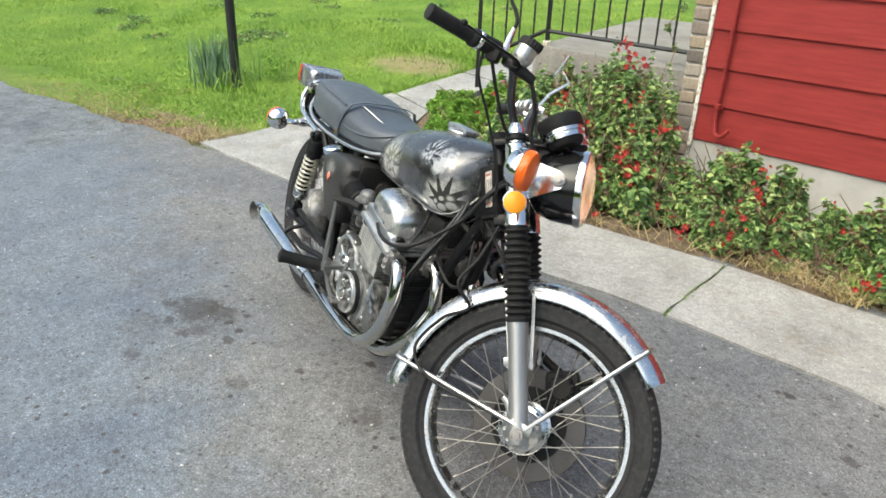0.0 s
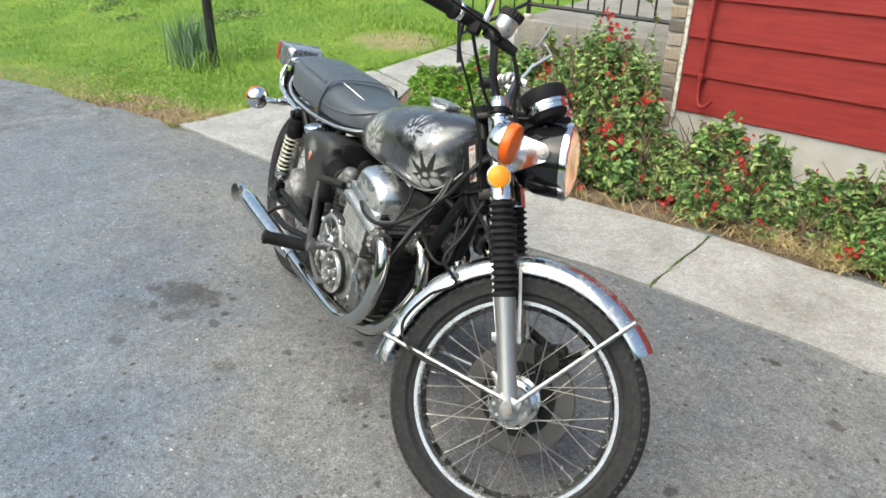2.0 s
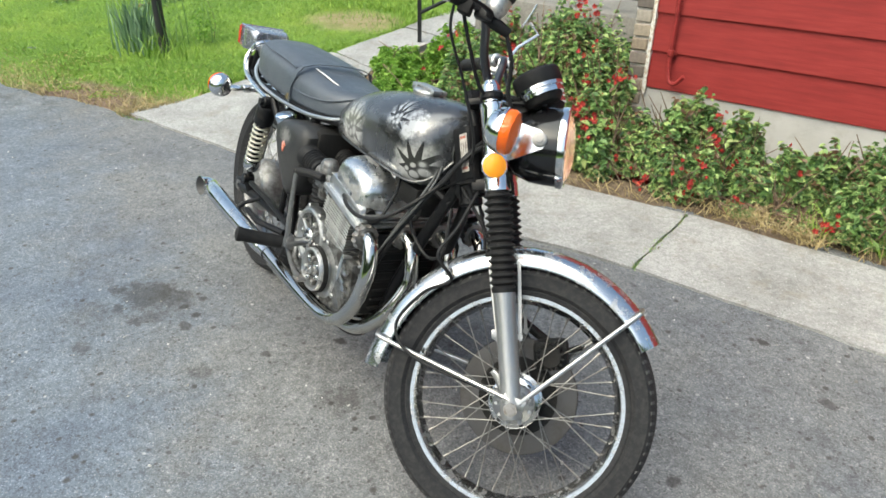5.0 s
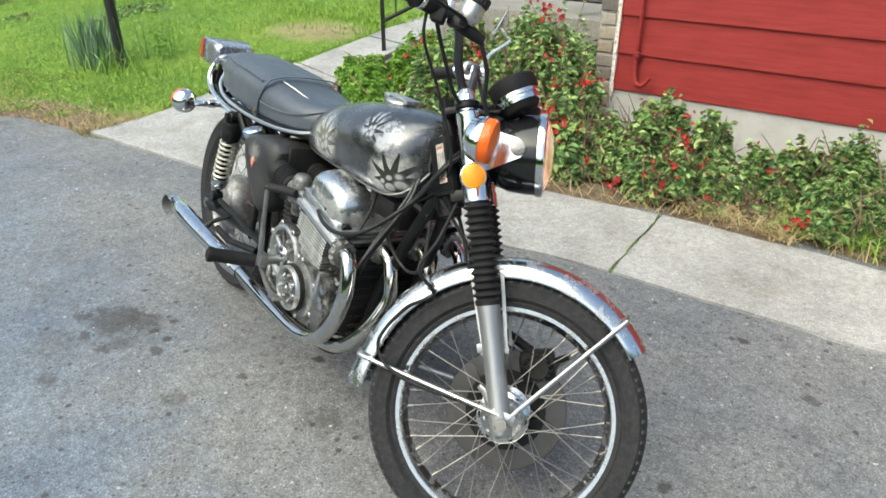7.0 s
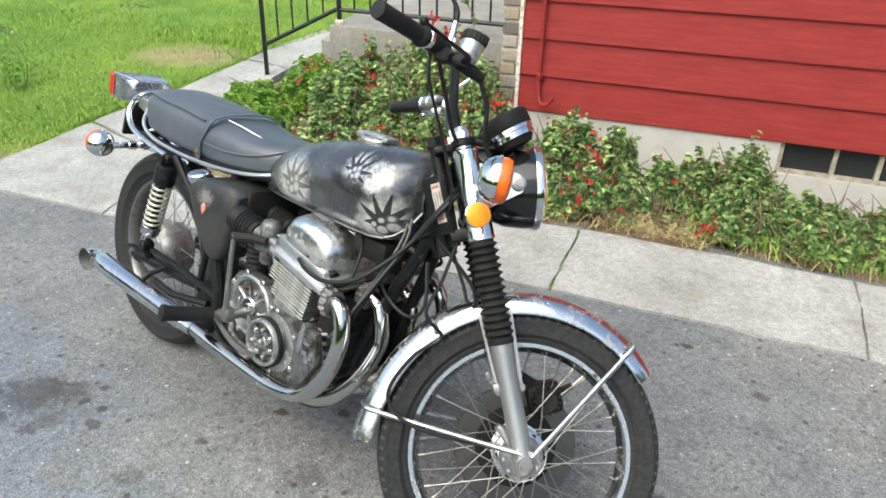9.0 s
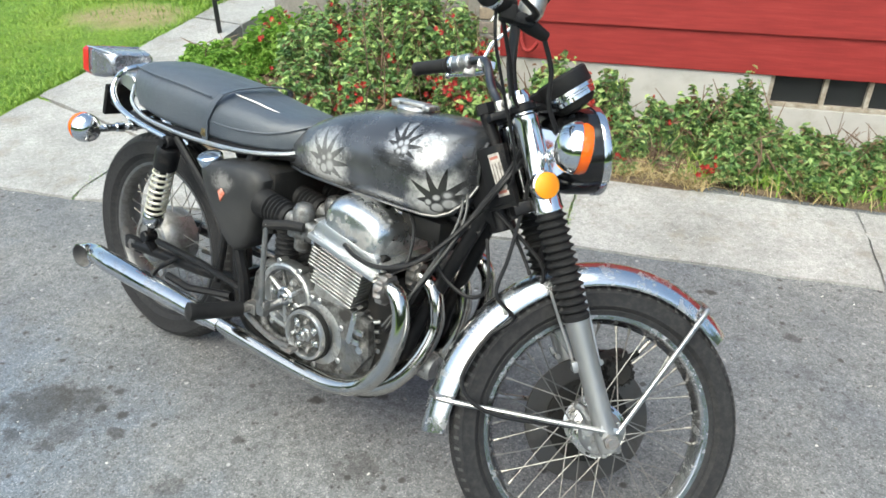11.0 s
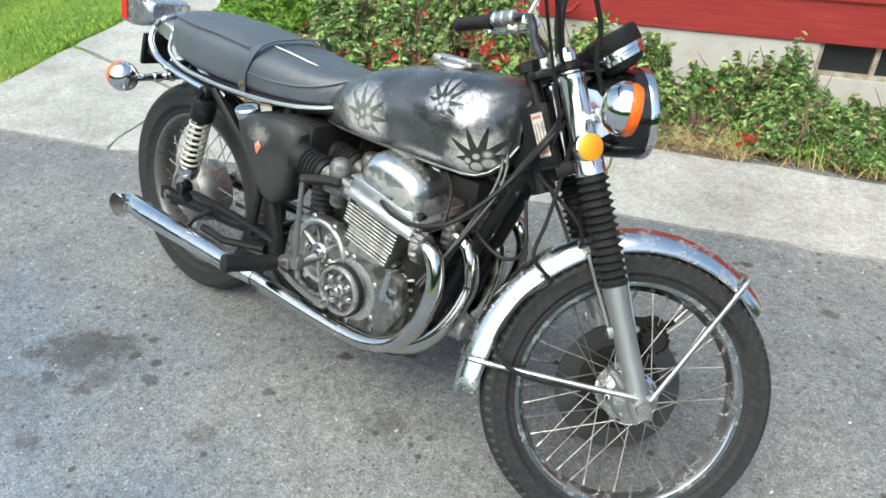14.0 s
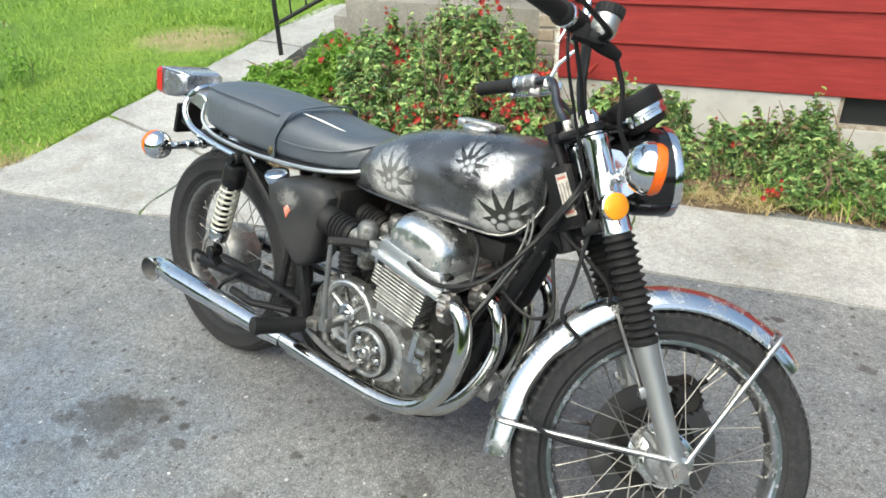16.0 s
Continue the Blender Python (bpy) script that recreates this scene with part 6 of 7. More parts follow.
# seat
st = [(-0.088, 0.070, 0.838, 0.868), (-0.080, 0.092, 0.815, 0.882), (-0.055, 0.112, 0.790, 0.893), (-0.02, 0.126, 0.766, 0.898), (0.06, 0.133, 0.752, 0.897), (0.16, 0.136, 0.746, 0.893), (0.26, 0.136, 0.744, 0.885), (0.34, 0.135, 0.745, 0.873), (0.42, 0.131, 0.748, 0.860), (0.50, 0.122, 0.755, 0.852), (0.56, 0.108, 0.764, 0.848), (0.60, 0.090, 0.775, 0.845), (0.618, 0.072, 0.785, 0.838), (0.624, 0.05, 0.795, 0.825)]
bm = bmesh.new()
loops = []
for x, w, zb, zt in st:
    loop = []
    for k in range(44):
        a = 2 * math.pi * k / 44
        c_, s_ = math.cos(a), math.sin(a)
        yy = math.copysign(abs(c_) ** (2 / 4.6), c_) * w * (1.0 - 0.13 * max(0, s_) ** 2)
        mid = zb + (zt - zb) * 0.45
        zz = math.copysign(abs(s_) ** (2 / (3.0 if s_ > 0 else 6.0)), s_)
        crown = 0.006 * (1 - (yy / w) ** 2) if s_ > 0 else 0
        loop.append((x, yy, mid + zz * ((zt - mid) if zz > 0 else (mid - zb)) + crown))
    loops.append(loop)
rings(bm, loops)
seat = mp("seat", bm, seat_m, None, "long black vinyl dual seat", angle=60)
bm = bmesh.new()
for s in (-1, 1):
    tube(bm, [(-0.10, 0.085 * s, 0.822), (-0.06, 0.119 * s, 0.782), (0.02, 0.134 * s, 0.754), (0.16, 0.141 * s, 0.742), (0.30, 0.141 * s, 0.741), (0.44, 0.134 * s, 0.747), (0.54, 0.118 * s, 0.760), (0.60, 0.098 * s, 0.775), (0.622, 0.085 * s, 0.792)], 0.0058, 8, soft=6)
part("chrome_strip", bm, metal("bright_strip", (0.8, 0.8, 0.79), 0.3, amount=0.2), seat, "bright strip along the seat's lower edge")
bm = bmesh.new()
for s in (-1, 1):
    tube(bm, [(-0.06, 0.102 * s, 0.884), (0.06, 0.124 * s, 0.879), (0.20, 0.127 * s, 0.872), (0.30, 0.126 * s, 0.862)], 0.0028, 6, soft=5)
    tube(bm, [(0.30, 0.134 * s, 0.800), (0.40, 0.134 * s, 0.797), (0.50, 0.124 * s, 0.805), (0.57, 0.106 * s, 0.822), (0.615, 0.07 * s, 0.842)], 0.0028, 6, soft=5)
part("piping", bm, seat_m, seat, "")
bm = bmesh.new()
loops = []
for y, z in ((-0.139, 0.748), (-0.1385, 0.80), (-0.1345, 0.848), (-0.120, 0.874), (-0.08, 0.886), (0, 0.8905), (0.08, 0.886), (0.120, 0.874), (0.1345, 0.848), (0.1385, 0.80), (0.139, 0.748)):
    xo = 0.298 + 0.05 * max(0, (z - 0.80) / 0.09)
    k = 0.003
    n_ = Vector((0, y, (z - 0.80))).normalized() * k
    loops.append([(xo - 0.010, y, z), (xo + 0.010, y, z), (xo + 0.010, y + n_.y, z + n_.z), (xo - 0.010, y + n_.y, z + n_.z)])
rings(bm, loops)
part("strap", bm, seat_m, seat, "black passenger strap")
bm = bmesh.new()
box(bm, (0.293, -0.1415, 0.766), (0.016, 0.005, 0.022), 0.002)
cyl(bm, (0.293, -0.148, 0.764), (0.293, -0.142, 0.764), 0.006, 8)
part("buckle", bm, metal("brass", (0.30, 0.24, 0.14), 0.4), seat, "tarnished strap buckle")
bm = bmesh.new()
tube(bm, [(0.350, -0.083, 0.8745), (0.42, -0.078, 0.866), (0.465, -0.074, 0.8585), (0.50, -0.071, 0.8545)], [0.002, 0.0032, 0.0028, 0.001], 6, soft=4, flat=0.7)
part("seat_top_strip", bm, white_m, seat, "thin white strip across the seat")

# grab rail, rear mudguard, tail lamp
strip_m = metal("polished_bracket_alloy", (0.80, 0.80, 0.79), 0.28, amount=0.25)
bm = bmesh.new()
tube(bm, [(0.150, -0.152, 0.722), (0.02, -0.146, 0.735), (-0.085, -0.140, 0.757), (-0.145, -0.126, 0.795), (-0.150, -0.108, 0.835), (-0.12, -0.096, 0.864), (-0.115, -0.05, 0.875), (-0.115, 0, 0.878), (-0.115, 0.05, 0.875), (-0.12, 0.096, 0.864), (-0.150, 0.108, 0.835), (-0.145, 0.126, 0.795), (-0.085, 0.140, 0.757), (0.02, 0.146, 0.735), (0.150, 0.152, 0.722)], 0.0085, 10, soft=5)
mp("grab_rail", bm, chrome, None, "chrome grab rail round the seat's tail")
bm = bmesh.new()
loops = []
for i in range(25):
    a = radians(66 + 46 * i / 24)
    dr = Vector((math.cos(a), 0, math.sin(a)))
    w = 0.062
    sec = [(-w, -0.03), (-w + 0.002, -0.012), (-w * 0.7, 0.004), (-w * 0.35, 0.011), (0, 0.013), (w * 0.35, 0.011), (w * 0.7, 0.004), (w - 0.002, -0.012), (w, -0.03), (w * 0.68, 0.0), (w * 0.35, 0.007), (0, 0.009), (-w * 0.35, 0.007), (-w * 0.68, 0.0)]
    loops.append([RA + dr * (0.395 + h) + Vector((0, y, 0)) for y, h in sec])
rings(bm, loops)
mp("rear_mudguard", bm, chrome, None, "short chrome rear mudguard", angle=60)
TL = Matrix.Translation((-0.275, 0, 0.866)) @ Matrix.Rotation(radians(2), 4, 'Y')
bm = bmesh.new()
loops = []
for x, w, z0, z1 in ((-0.062, 0.080, -0.054, 0.030), (-0.056, 0.083, -0.056, 0.032), (0.0, 0.080, -0.050, 0.032), (0.035, 0.070, -0.034, 0.028), (0.042, 0.062, -0.028, 0.024)):
    b = 0.010
    loops.append([TL @ Vector(p) for p in ((x, -w + b, z0), (x, w - b, z0), (x, w, z0 + b), (x, w, z1 - b), (x, w - b, z1), (x, -w + b, z1), (x, -w, z1 - b), (x, -w, z0 + b))])
rings(bm, loops)
tail = mp("tail_lamp", bm, metal("grey_tail_lamp_body", (0.36, 0.38, 0.42), 0.16, (0.10, 0.10, 0.11), amount=0.5, metallic=0.75), None, "boxy tail lamp with grey metal body")
bm = bmesh.new()
loops = []
for x, w, z0, z1 in ((-0.058, 0.0825, -0.0555, 0.0315), (-0.104, 0.081, -0.053, 0.030), (-0.115, 0.072, -0.044, 0.022)):
    b = 0.010
    loops.append([TL @ Vector(p) for p in ((x, -w + b, z0), (x, w - b, z0), (x, w, z0 + b), (x, w, z1 - b), (x, w - b, z1), (x, -w + b, z1), (x, -w, z1 - b), (x, -w, z0 + b))])
rings(bm, loops)
part("tail_lens", bm, red_lens, tail, "red tail lens")
bm = bmesh.new()
for z in (-0.044, 0.0325):
    tube(bm, [TL @ Vector((-0.061, -0.083, z)), TL @ Vector((-0.061, 0.083, z))], 0.003, 6)
tube(bm, [TL @ Vector((-0.061, -0.0845, -0.042)), TL @ Vector((-0.061, -0.0845, 0.030))], 0.003, 6)
tube(bm, [TL @ Vector((-0.070, -0.083, 0.033)), TL @ Vector((0.0, -0.080, 0.033)), TL @ Vector((0.035, -0.070, 0.029))], 0.003, 6)
part("lens_trim", bm, chrome, tail, "")
bm = bmesh.new()
rings(bm, [[(-0.29, -0.045, 0.826), (-0.29, 0.045, 0.826), (-0.29, 0.045, 0.818), (-0.29, -0.045, 0.818)], [(-0.22, -0.05, 0.846), (-0.22, 0.05, 0.846), (-0.22, 0.05, 0.800), (-0.22, -0.05, 0.800)], [(-0.16, -0.055, 0.842), (-0.16, 0.055, 0.842), (-0.16, 0.055, 0.786), (-0.16, -0.055, 0.786)], [(-0.10, -0.055, 0.80), (-0.10, 0.055, 0.80), (-0.10, 0.055, 0.752), (-0.10, -0.055, 0.752)]])
bmesh.ops.bevel(bm, geom=list(bm.edges), offset=0.006, segments=2, affect='EDGES')
part("tail_bracket", bm, strip_m, tail, "bright tail lamp bracket")
bm = bmesh.new()
box(bm, (-0.292, -0.015, 0.745), (0.016, 0.10, 0.10), 0.004, Matrix.Rotation(radians(14), 3, 'Y'))
tube(bm, [(-0.24, -0.05, 0.82), (-0.27, -0.05, 0.74), (-0.16, -0.05, 0.70)], 0.010, 8)
tube(bm, [(-0.24, 0.05, 0.82), (-0.27, 0.05, 0.74), (-0.16, 0.05, 0.70)], 0.010, 8)
mp("plate_bracket", bm, frame_m, None, "dark plate bracket")
bm = bmesh.new()
tube(bm, [(-0.12, -0.10, 0.695), (-0.12, 0.10, 0.695)], 0.011, 10)
tube(bm, [(-0.12, -0.06, 0.695), (-0.10, -0.07, 0.75)], 0.010, 8)
tube(bm, [(-0.12, 0.06, 0.695), (-0.10, 0.07, 0.75)], 0.010, 8)
mp("signal_bar", bm, chrome, None, "")

# side covers
def side_cover(s):
    out = [(0.330, 0.692), (0.355, 0.706), (0.415, 0.720), (0.49, 0.728), (0.545, 0.724), (0.570, 0.704), (0.562, 0.660), (0.546, 0.60), (0.530, 0.545), (0.508, 0.508), (0.475, 0.490), (0.448, 0.498), (0.416, 0.532), (0.372, 0.590), (0.340, 0.645)]
    cx, cz = 0.455, 0.63
    bm = bmesh.new()
    loops = []
    for k, y in ((1.0, 0.095), (1.0, 0.150), (0.985, 0.168), (0.95, 0.180), (0.86, 0.188), (0.6, 0.193), (0.2, 0.195)):
        loops.append([(cx + (x - cx) * k, y * s, cz + (z - cz) * k) for x, z in out])
    rings(bm, loops)
    cv = mp("side_cover", bm, cover_m, None, "scuffed satin black side cover", angle=50)
    if s < 0:
        bm = bmesh.new()
        prism(bm, [(0.424, 0.646), (0.436, 0.656), (0.449, 0.644), (0.434, 0.620)], -0.1985, -0.1905, 0.0015)
        part("badge", bm, badge_m, cv, "small orange triangular badge")
        # silver cap whose blue base colour holds the sky's reflection
        bm = bmesh.new()
        lathe(bm, [(0.022, -0.06), (0.024, -0.03), (0.030, -0.022), (0.033, -0.008), (0.033, 0.002), (0.029, 0.006), (0.010, 0.009)], (0.350, -0.164, 0.716), (-0.05, -0.30, 0.95), 28)
        mp("oil_cap", bm, metal("sky_tinted_oil_cap", (0.62, 0.70, 0.80), 0.18, amount=0.15), None, "round silver oil tank cap tinted with sky reflection")


sided(side_cover)

# ---- engine ----
TILT_E = radians(13)
E0 = Vector((0.795, 0, 0.395))
EM = Matrix.Translation(E0) @ Matrix.Rotation(TILT_E, 4, 'Y')


def ep(name, bm, m, parent=None, label="", angle=35, smooth=True):
    return part(name, bm, m, parent or moto, label, EM, smooth, angle)


bm = bmesh.new()
prism(bm, [(0.515, 0.36), (0.52, 0.30), (0.58, 0.262), (0.70, 0.248), (0.86, 0.256), (0.925, 0.30), (0.945, 0.38), (0.925, 0.455), (0.87, 0.485), (0.74, 0.482), (0.62, 0.50), (0.56, 0.49), (0.52, 0.44)], -0.155, 0.155, 0.018, 3)
crank = mp("crankcase", bm, case_m, None, "oily grey aluminium crankcase")
# cylinder block and fins
bm = bmesh.new()
box(bm, (0.0, 0, 0.095), (0.118, 0.348, 0.07), 0.008)
box(bm, (0.0, 0, 0.16), (0.132, 0.362, 0.09), 0.006)
cylb = ep("cylinder_block", bm, fin_m, None, "grey finned cylinder block")
bm = bmesh.new()
box(bm, (0, 0, 0), (0.160, 0.388, 0.0042), 0.0013, seg=1)
fin = finish(bm, "fin", fin_m)
for i in range(12):
    piece("fin", fin, cylb, EM @ Matrix.Translation((0.0, 0, 0.098 + 0.0092 * i)) @ Matrix.Diagonal((0.85 if i < 5 else 1.0, 0.945 if i < 5 else 1.0, 1, 1)))
# cylinder head: wedge edge, fins, cam cover with domed ends
bm = bmesh.new()
box(bm, (0.010, 0, 0.214), (0.212, 0.404, 0.014), 0.004)
prism(bm, [(-0.086, 0.215), (0.104, 0.215), (0.118, 0.232), (0.100, 0.258), (-0.080, 0.258), (-0.092, 0.236)], -0.192, 0.192, 0.006)
head = ep("cylinder_head", bm, metal("satin_head_aluminium", (0.64, 0.65, 0.66), 0.34, (0.2, 0.19, 0.17), 0.5, 18, 0.1), None, "polished aluminium cylinder head edge")
for i in range(3):
    bm = bmesh.new()
    box(bm, (0.012, 0, 0.222 + 0.013 * i), (0.226, 0.372, 0.0045), 0.0018, seg=1)
    part("fin", bm, fin_m, head, "", EM)
bm = bmesh.new()
loops = []
for y, k in ((-0.190, 0.60), (-0.188, 0.74), (-0.181, 0.85), (-0.166, 0.94), (-0.14, 0.99), (-0.11, 1.0), (0.11, 1.0), (0.14, 0.99), (0.166, 0.94), (0.181, 0.85), (0.188, 0.74), (0.190, 0.60)):
    loop = []
    for q in range(28):
        a = 2 * math.pi * q / 28
        c_, s_ = math.cos(a), math.sin(a)
        loop.append((0.008 + math.copysign(abs(c_) ** 0.7, c_) * 0.097 * k, y, 0.262 + math.copysign(abs(s_) ** 0.7, s_) * (0.080 if s_ > 0 else 0.02) * k))
    loops.append(loop)
rings(bm, loops)
cam_cover = ep("cam_cover", bm, metal("patchy_polished_aluminium", (0.68, 0.68, 0.67), 0.24, (0.24, 0.23, 0.215), 0.7, 13, 0.06, lo=0.52, hi=0.60), None, "shiny domed aluminium cam cover", angle=60)
for y in (-0.08, 0.03, 0.13):
    for x in (-0.045, 0.05):
        bm = bmesh.new()
        lathe(bm, [(0.021, 0.28), (0.022, 0.335), (0.019, 0.341), (0.008, 0.343)], (x, y, 0), (0, 0, 1), 16)
        part("valve_cap", bm, alu, cam_cover, "", EM)
# recesses drawn as black discs, their shade put in as colour
for y in (-0.16, 0.16):
    bm = bmesh.new()
    cyl(bm, (0.060, y * 1.16, 0.250), (0.060, y * 1.175, 0.250), 0.017, 18)
    cyl(bm, (0.092, y * 1.02, 0.248), (0.110, y * 1.02, 0.248), 0.015, 14)
    part("tappet_hole", bm, engine_black, cam_cover, "black disc for the shade in a round recess", EM)
# spark plugs and leads
for i, y in enumerate((-0.165, -0.055, 0.055, 0.165)):
    bm = bmesh.new()
    tube(bm, [(0.118, y, 0.232), (0.150, y, 0.262)], [0.010, 0.008], 10)
    tube(bm, [(0.146, y, 0.258), (0.162, y, 0.285), (0.12, y * 0.7, 0.335), (0.04, y * 0.4, 0.36)], [0.008, 0.0042, 0.0038, 0.0038], 8, soft=5)
    ep("spark_lead", bm, cable_m, None, "black spark lead")

# covers on the near side
def cover(name, c, r, y0, y1, m, label, rim=0.0, bolts=0, steps=()):
    bm = bmesh.new()
    o = Vector((c[0], y0, c[1]))
    ln = abs(y1 - y0)
    prof = [(r, 0.0), (r, ln * 0.55), (r - 0.004, ln * 0.72), (r - 0.010, ln * 0.80)] + [(a, ln * b) for a, b in steps] + [(0.006, ln)]
    lathe(bm, prof, o, (0, -1 if y1 < y0 else 1, 0), 48)
    for k in range(bolts):
        a = 2 * math.pi * k / bolts + 0.3
        q = Vector((c[0] + math.cos(a) * (r + 0.004), y0, c[1] + math.sin(a) * (r + 0.004)))
        cyl(bm, q, q + Vector((0, (y1 - y0) * 0.45, 0)), 0.0085, 10, 0.002)
        cyl(bm, q, q + Vector((0, (y1 - y0) * 0.58, 0)), 0.0048, 6)
    return mp(name, bm, m, None, label)


PC = Vector((0.764, 0, 0.368))
bm = bmesh.new()
lathe(bm, [(0.094, 0.0), (0.094, 0.016), (0.088, 0.024), (0.074, 0.028), (0.02, 0.028)], PC + Vector((0.014, -0.150, 0.002)), (0, -1, 0), 56)
for k in range(6):
    a = 0.5 + k * math.pi / 3
    q = PC + Vector((0.014 + math.cos(a) * 0.088, -0.166, 0.002 + math.sin(a) * 0.088))
    cyl(bm, q, q + Vector((0, -0.014, 0)), 0.0075, 10, 0.002)
mp("case_disc", bm, alu, None, "round bright aluminium case behind the points housing")
bm = bmesh.new()
lathe(bm, [(0.061, 0.0), (0.064, 0.004), (0.064, 0.028), (0.061, 0.033), (0.056, 0.033), (0.053, 0.028), (0.053, 0.010), (0.012, 0.010)], PC + Vector((0, -0.176, 0)), (0, -1, 0), 56)
pts_h = mp("points_housing", bm, alu, None, "open round points housing with stained rim")
bm = bmesh.new()
lathe(bm, [(0.065, 0.006), (0.069, 0.008), (0.069, 0.020), (0.065, 0.022)], PC + Vector((0, -0.176, 0)), (0, -1, 0), 48, closed=True)
mp("seal_ring", bm, engine_black, pts_h, "black oily seal ring")
bm = bmesh.new()
lathe(bm, [(0.0515, 0.0), (0.0515, 0.004), (0.03, 0.005), (0.008, 0.005)], PC + Vector((0, -0.187, 0)), (0, -1, 0), 40)
mp("breaker_plate", bm, case_m, pts_h, "oily breaker plate")
bm = bmesh.new()
lathe(bm, [(0.019, 0.0), (0.019, 0.008), (0.014, 0.010), (0.014, 0.020), (0.010, 0.022)], PC + Vector((-0.004, -0.190, -0.002)), (0, -1, 0), 6)
lathe(bm, [(0.008, 0.0), (0.008, 0.012), (0.004, 0.013)], PC + Vector((-0.004, -0.208, -0.002)), (0, -1, 0), 12)
mp("cam_nut", bm, alu_bright, pts_h, "bright cam nut")
for k in range(7):
    a = k * 2 * math.pi / 7 + 0.6
    bm = bmesh.new()
    c = PC + Vector((math.cos(a) * 0.037, -0.199, math.sin(a) * 0.037))
    box(bm, c, (0.022, 0.012, 0.011 if k % 2 else 0.016), 0.002, Matrix.Rotation(-a + (0.7 if k % 3 else -0.5), 3, 'Y'))
    cyl(bm, c, c + Vector((0.004, -0.012, 0.003)), 0.0052, 8, 0.001)
    mp("contact_plate", bm, (alu_bright, steel, alu_bright, alu)[k % 4], pts_h, "small metal contact plate")
# black block and ribs that paint in the shade behind the headers
bm = bmesh.new()
prism(bm, [(0.90, 0.29), (0.965, 0.32), (0.982, 0.40), (0.978, 0.52), (0.95, 0.552), (0.90, 0.54)], -0.145, 0.145, 0.012)
cf = mp("crankcase_front", bm, engine_black, None, "black front of the crankcase, darkened for its shade")
for q in range(7):
    bm = bmesh.new()
    box(bm, (0.966, 0, 0.345 + 0.028 * q), (0.040, 0.26, 0.007), 0.002, seg=1)
    part("cooling_rib", bm, engine_black, cf, "black casting rib")
CC = Vector((0.668, 0, 0.430))
bm = bmesh.new()
lathe(bm, [(0.090, 0.0), (0.090, 0.022), (0.087, 0.030), (0.081, 0.033), (0.073, 0.031), (0.068, 0.018), (0.012, 0.016)], CC + Vector((0, -0.150, 0)), (0, -1, 0), 56)
for k in range(8):
    a = 0.3 + k * math.pi / 4
    q = CC + Vector((math.cos(a) * 0.092, -0.152, math.sin(a) * 0.092))
    cyl(bm, q, q + Vector((0, -0.030, 0)), 0.0085, 10, 0.002)
clutch = mp("clutch_cover", bm, alu, None, "ribbed aluminium clutch cover with a raised rim")
bm = bmesh.new()
lathe(bm, [(0.065, 0.0), (0.065, 0.002), (0.010, 0.003)], CC + Vector((0, -0.1675, 0)), (0, -1, 0), 40)
part("recess", bm, case_m, clutch, "oily dark recess")
bm = bmesh.new()
lathe(bm, [(0.026, 0.0), (0.026, 0.014), (0.022, 0.018), (0.010, 0.018), (0.009, 0.024), (0.003, 0.025)], CC + Vector((0, -0.168, 0)), (0, -1, 0), 28)
part("boss", bm, alu_bright, clutch, "bright centre boss")
for a, r0, r1, w_, m_ in ((0.5, 0.02, 0.069, 0.007, alu), (1.75, 0.03, 0.069, 0.005, case_m), (2.5, 0.02, 0.069, 0.008, alu), (3.7, 0.02, 0.069, 0.0055, case_m), (4.6, 0.02, 0.069, 0.008, alu), (5.5, 0.035, 0.069, 0.006, case_m)):
    bm = bmesh.new()
    tube(bm, [CC + Vector((math.cos(a) * r0, -0.176, math.sin(a) * r0)), CC + Vector((math.cos(a + 0.12) * r1, -0.174, math.sin(a + 0.12) * r1))], [w_, w_ * 0.7], 6)
    part("cover_rib", bm, m_, clutch)
for a, r_, s_ in ((1.1, 0.048, 0.014), (2.1, 0.050, 0.010), (3.1, 0.046, 0.016), (4.1, 0.050, 0.011), (5.0, 0.046, 0.010), (6.0, 0.050, 0.013)):
    bm = bmesh.new()
    c = CC + Vector((math.cos(a) * r_, -0.172, math.sin(a) * r_))
    box(bm, c, (s_, 0.014, s_ * 1.5), 0.003, Matrix.Rotation(a * 1.7, 3, 'Y'))
    cyl(bm, c, c + Vector((0, -0.013, 0.002)), s_ * 0.42, 8, 0.001)
    part("casting_lug", bm, case_m if s_ < 0.012 else alu, clutch)
cover("alternator_cover", (0.812, 0.408), 0.075, 0.150, 0.235, alu_bright, "polished alternator cover", bolts=4, steps=((0.05, 0.95),))
bm = bmesh.new()
prism(bm, [(0.865, 0.47), (0.935, 0.455), (0.945, 0.37), (0.90, 0.30), (0.80, 0.272), (0.70, 0.285), (0.66, 0.33), (0.66, 0.42), (0.70, 0.48), (0.77, 0.47)], -0.176, -0.15, 0.008)
for x, z in ((0.90, 0.445), (0.925, 0.36), (0.86, 0.30), (0.72, 0.30)):
    cyl(bm, (x, -0.176, z), (x, -0.184, z), 0.008, 8)
mp("gear_case_cover", bm, case_m, None, "dirty aluminium side case")
bm = bmesh.new()
box(bm, (0.900, -0.170, 0.435), (0.016, 0.05, 0.085), 0.004, Matrix.Rotation(radians(10), 3, 'Y'))
box(bm, (0.915, -0.182, 0.428), (0.03, 0.014, 0.016), 0.003)
box(bm, (0.908, -0.182, 0.40), (0.03, 0.014, 0.016), 0.003)
cyl(bm, (0.925, -0.178, 0.385), (0.925, -0.19, 0.385), 0.010, 8)
mp("oil_line_fitting", bm, alu_bright, None, "bright aluminium oil line fitting")
bm = bmesh.new()
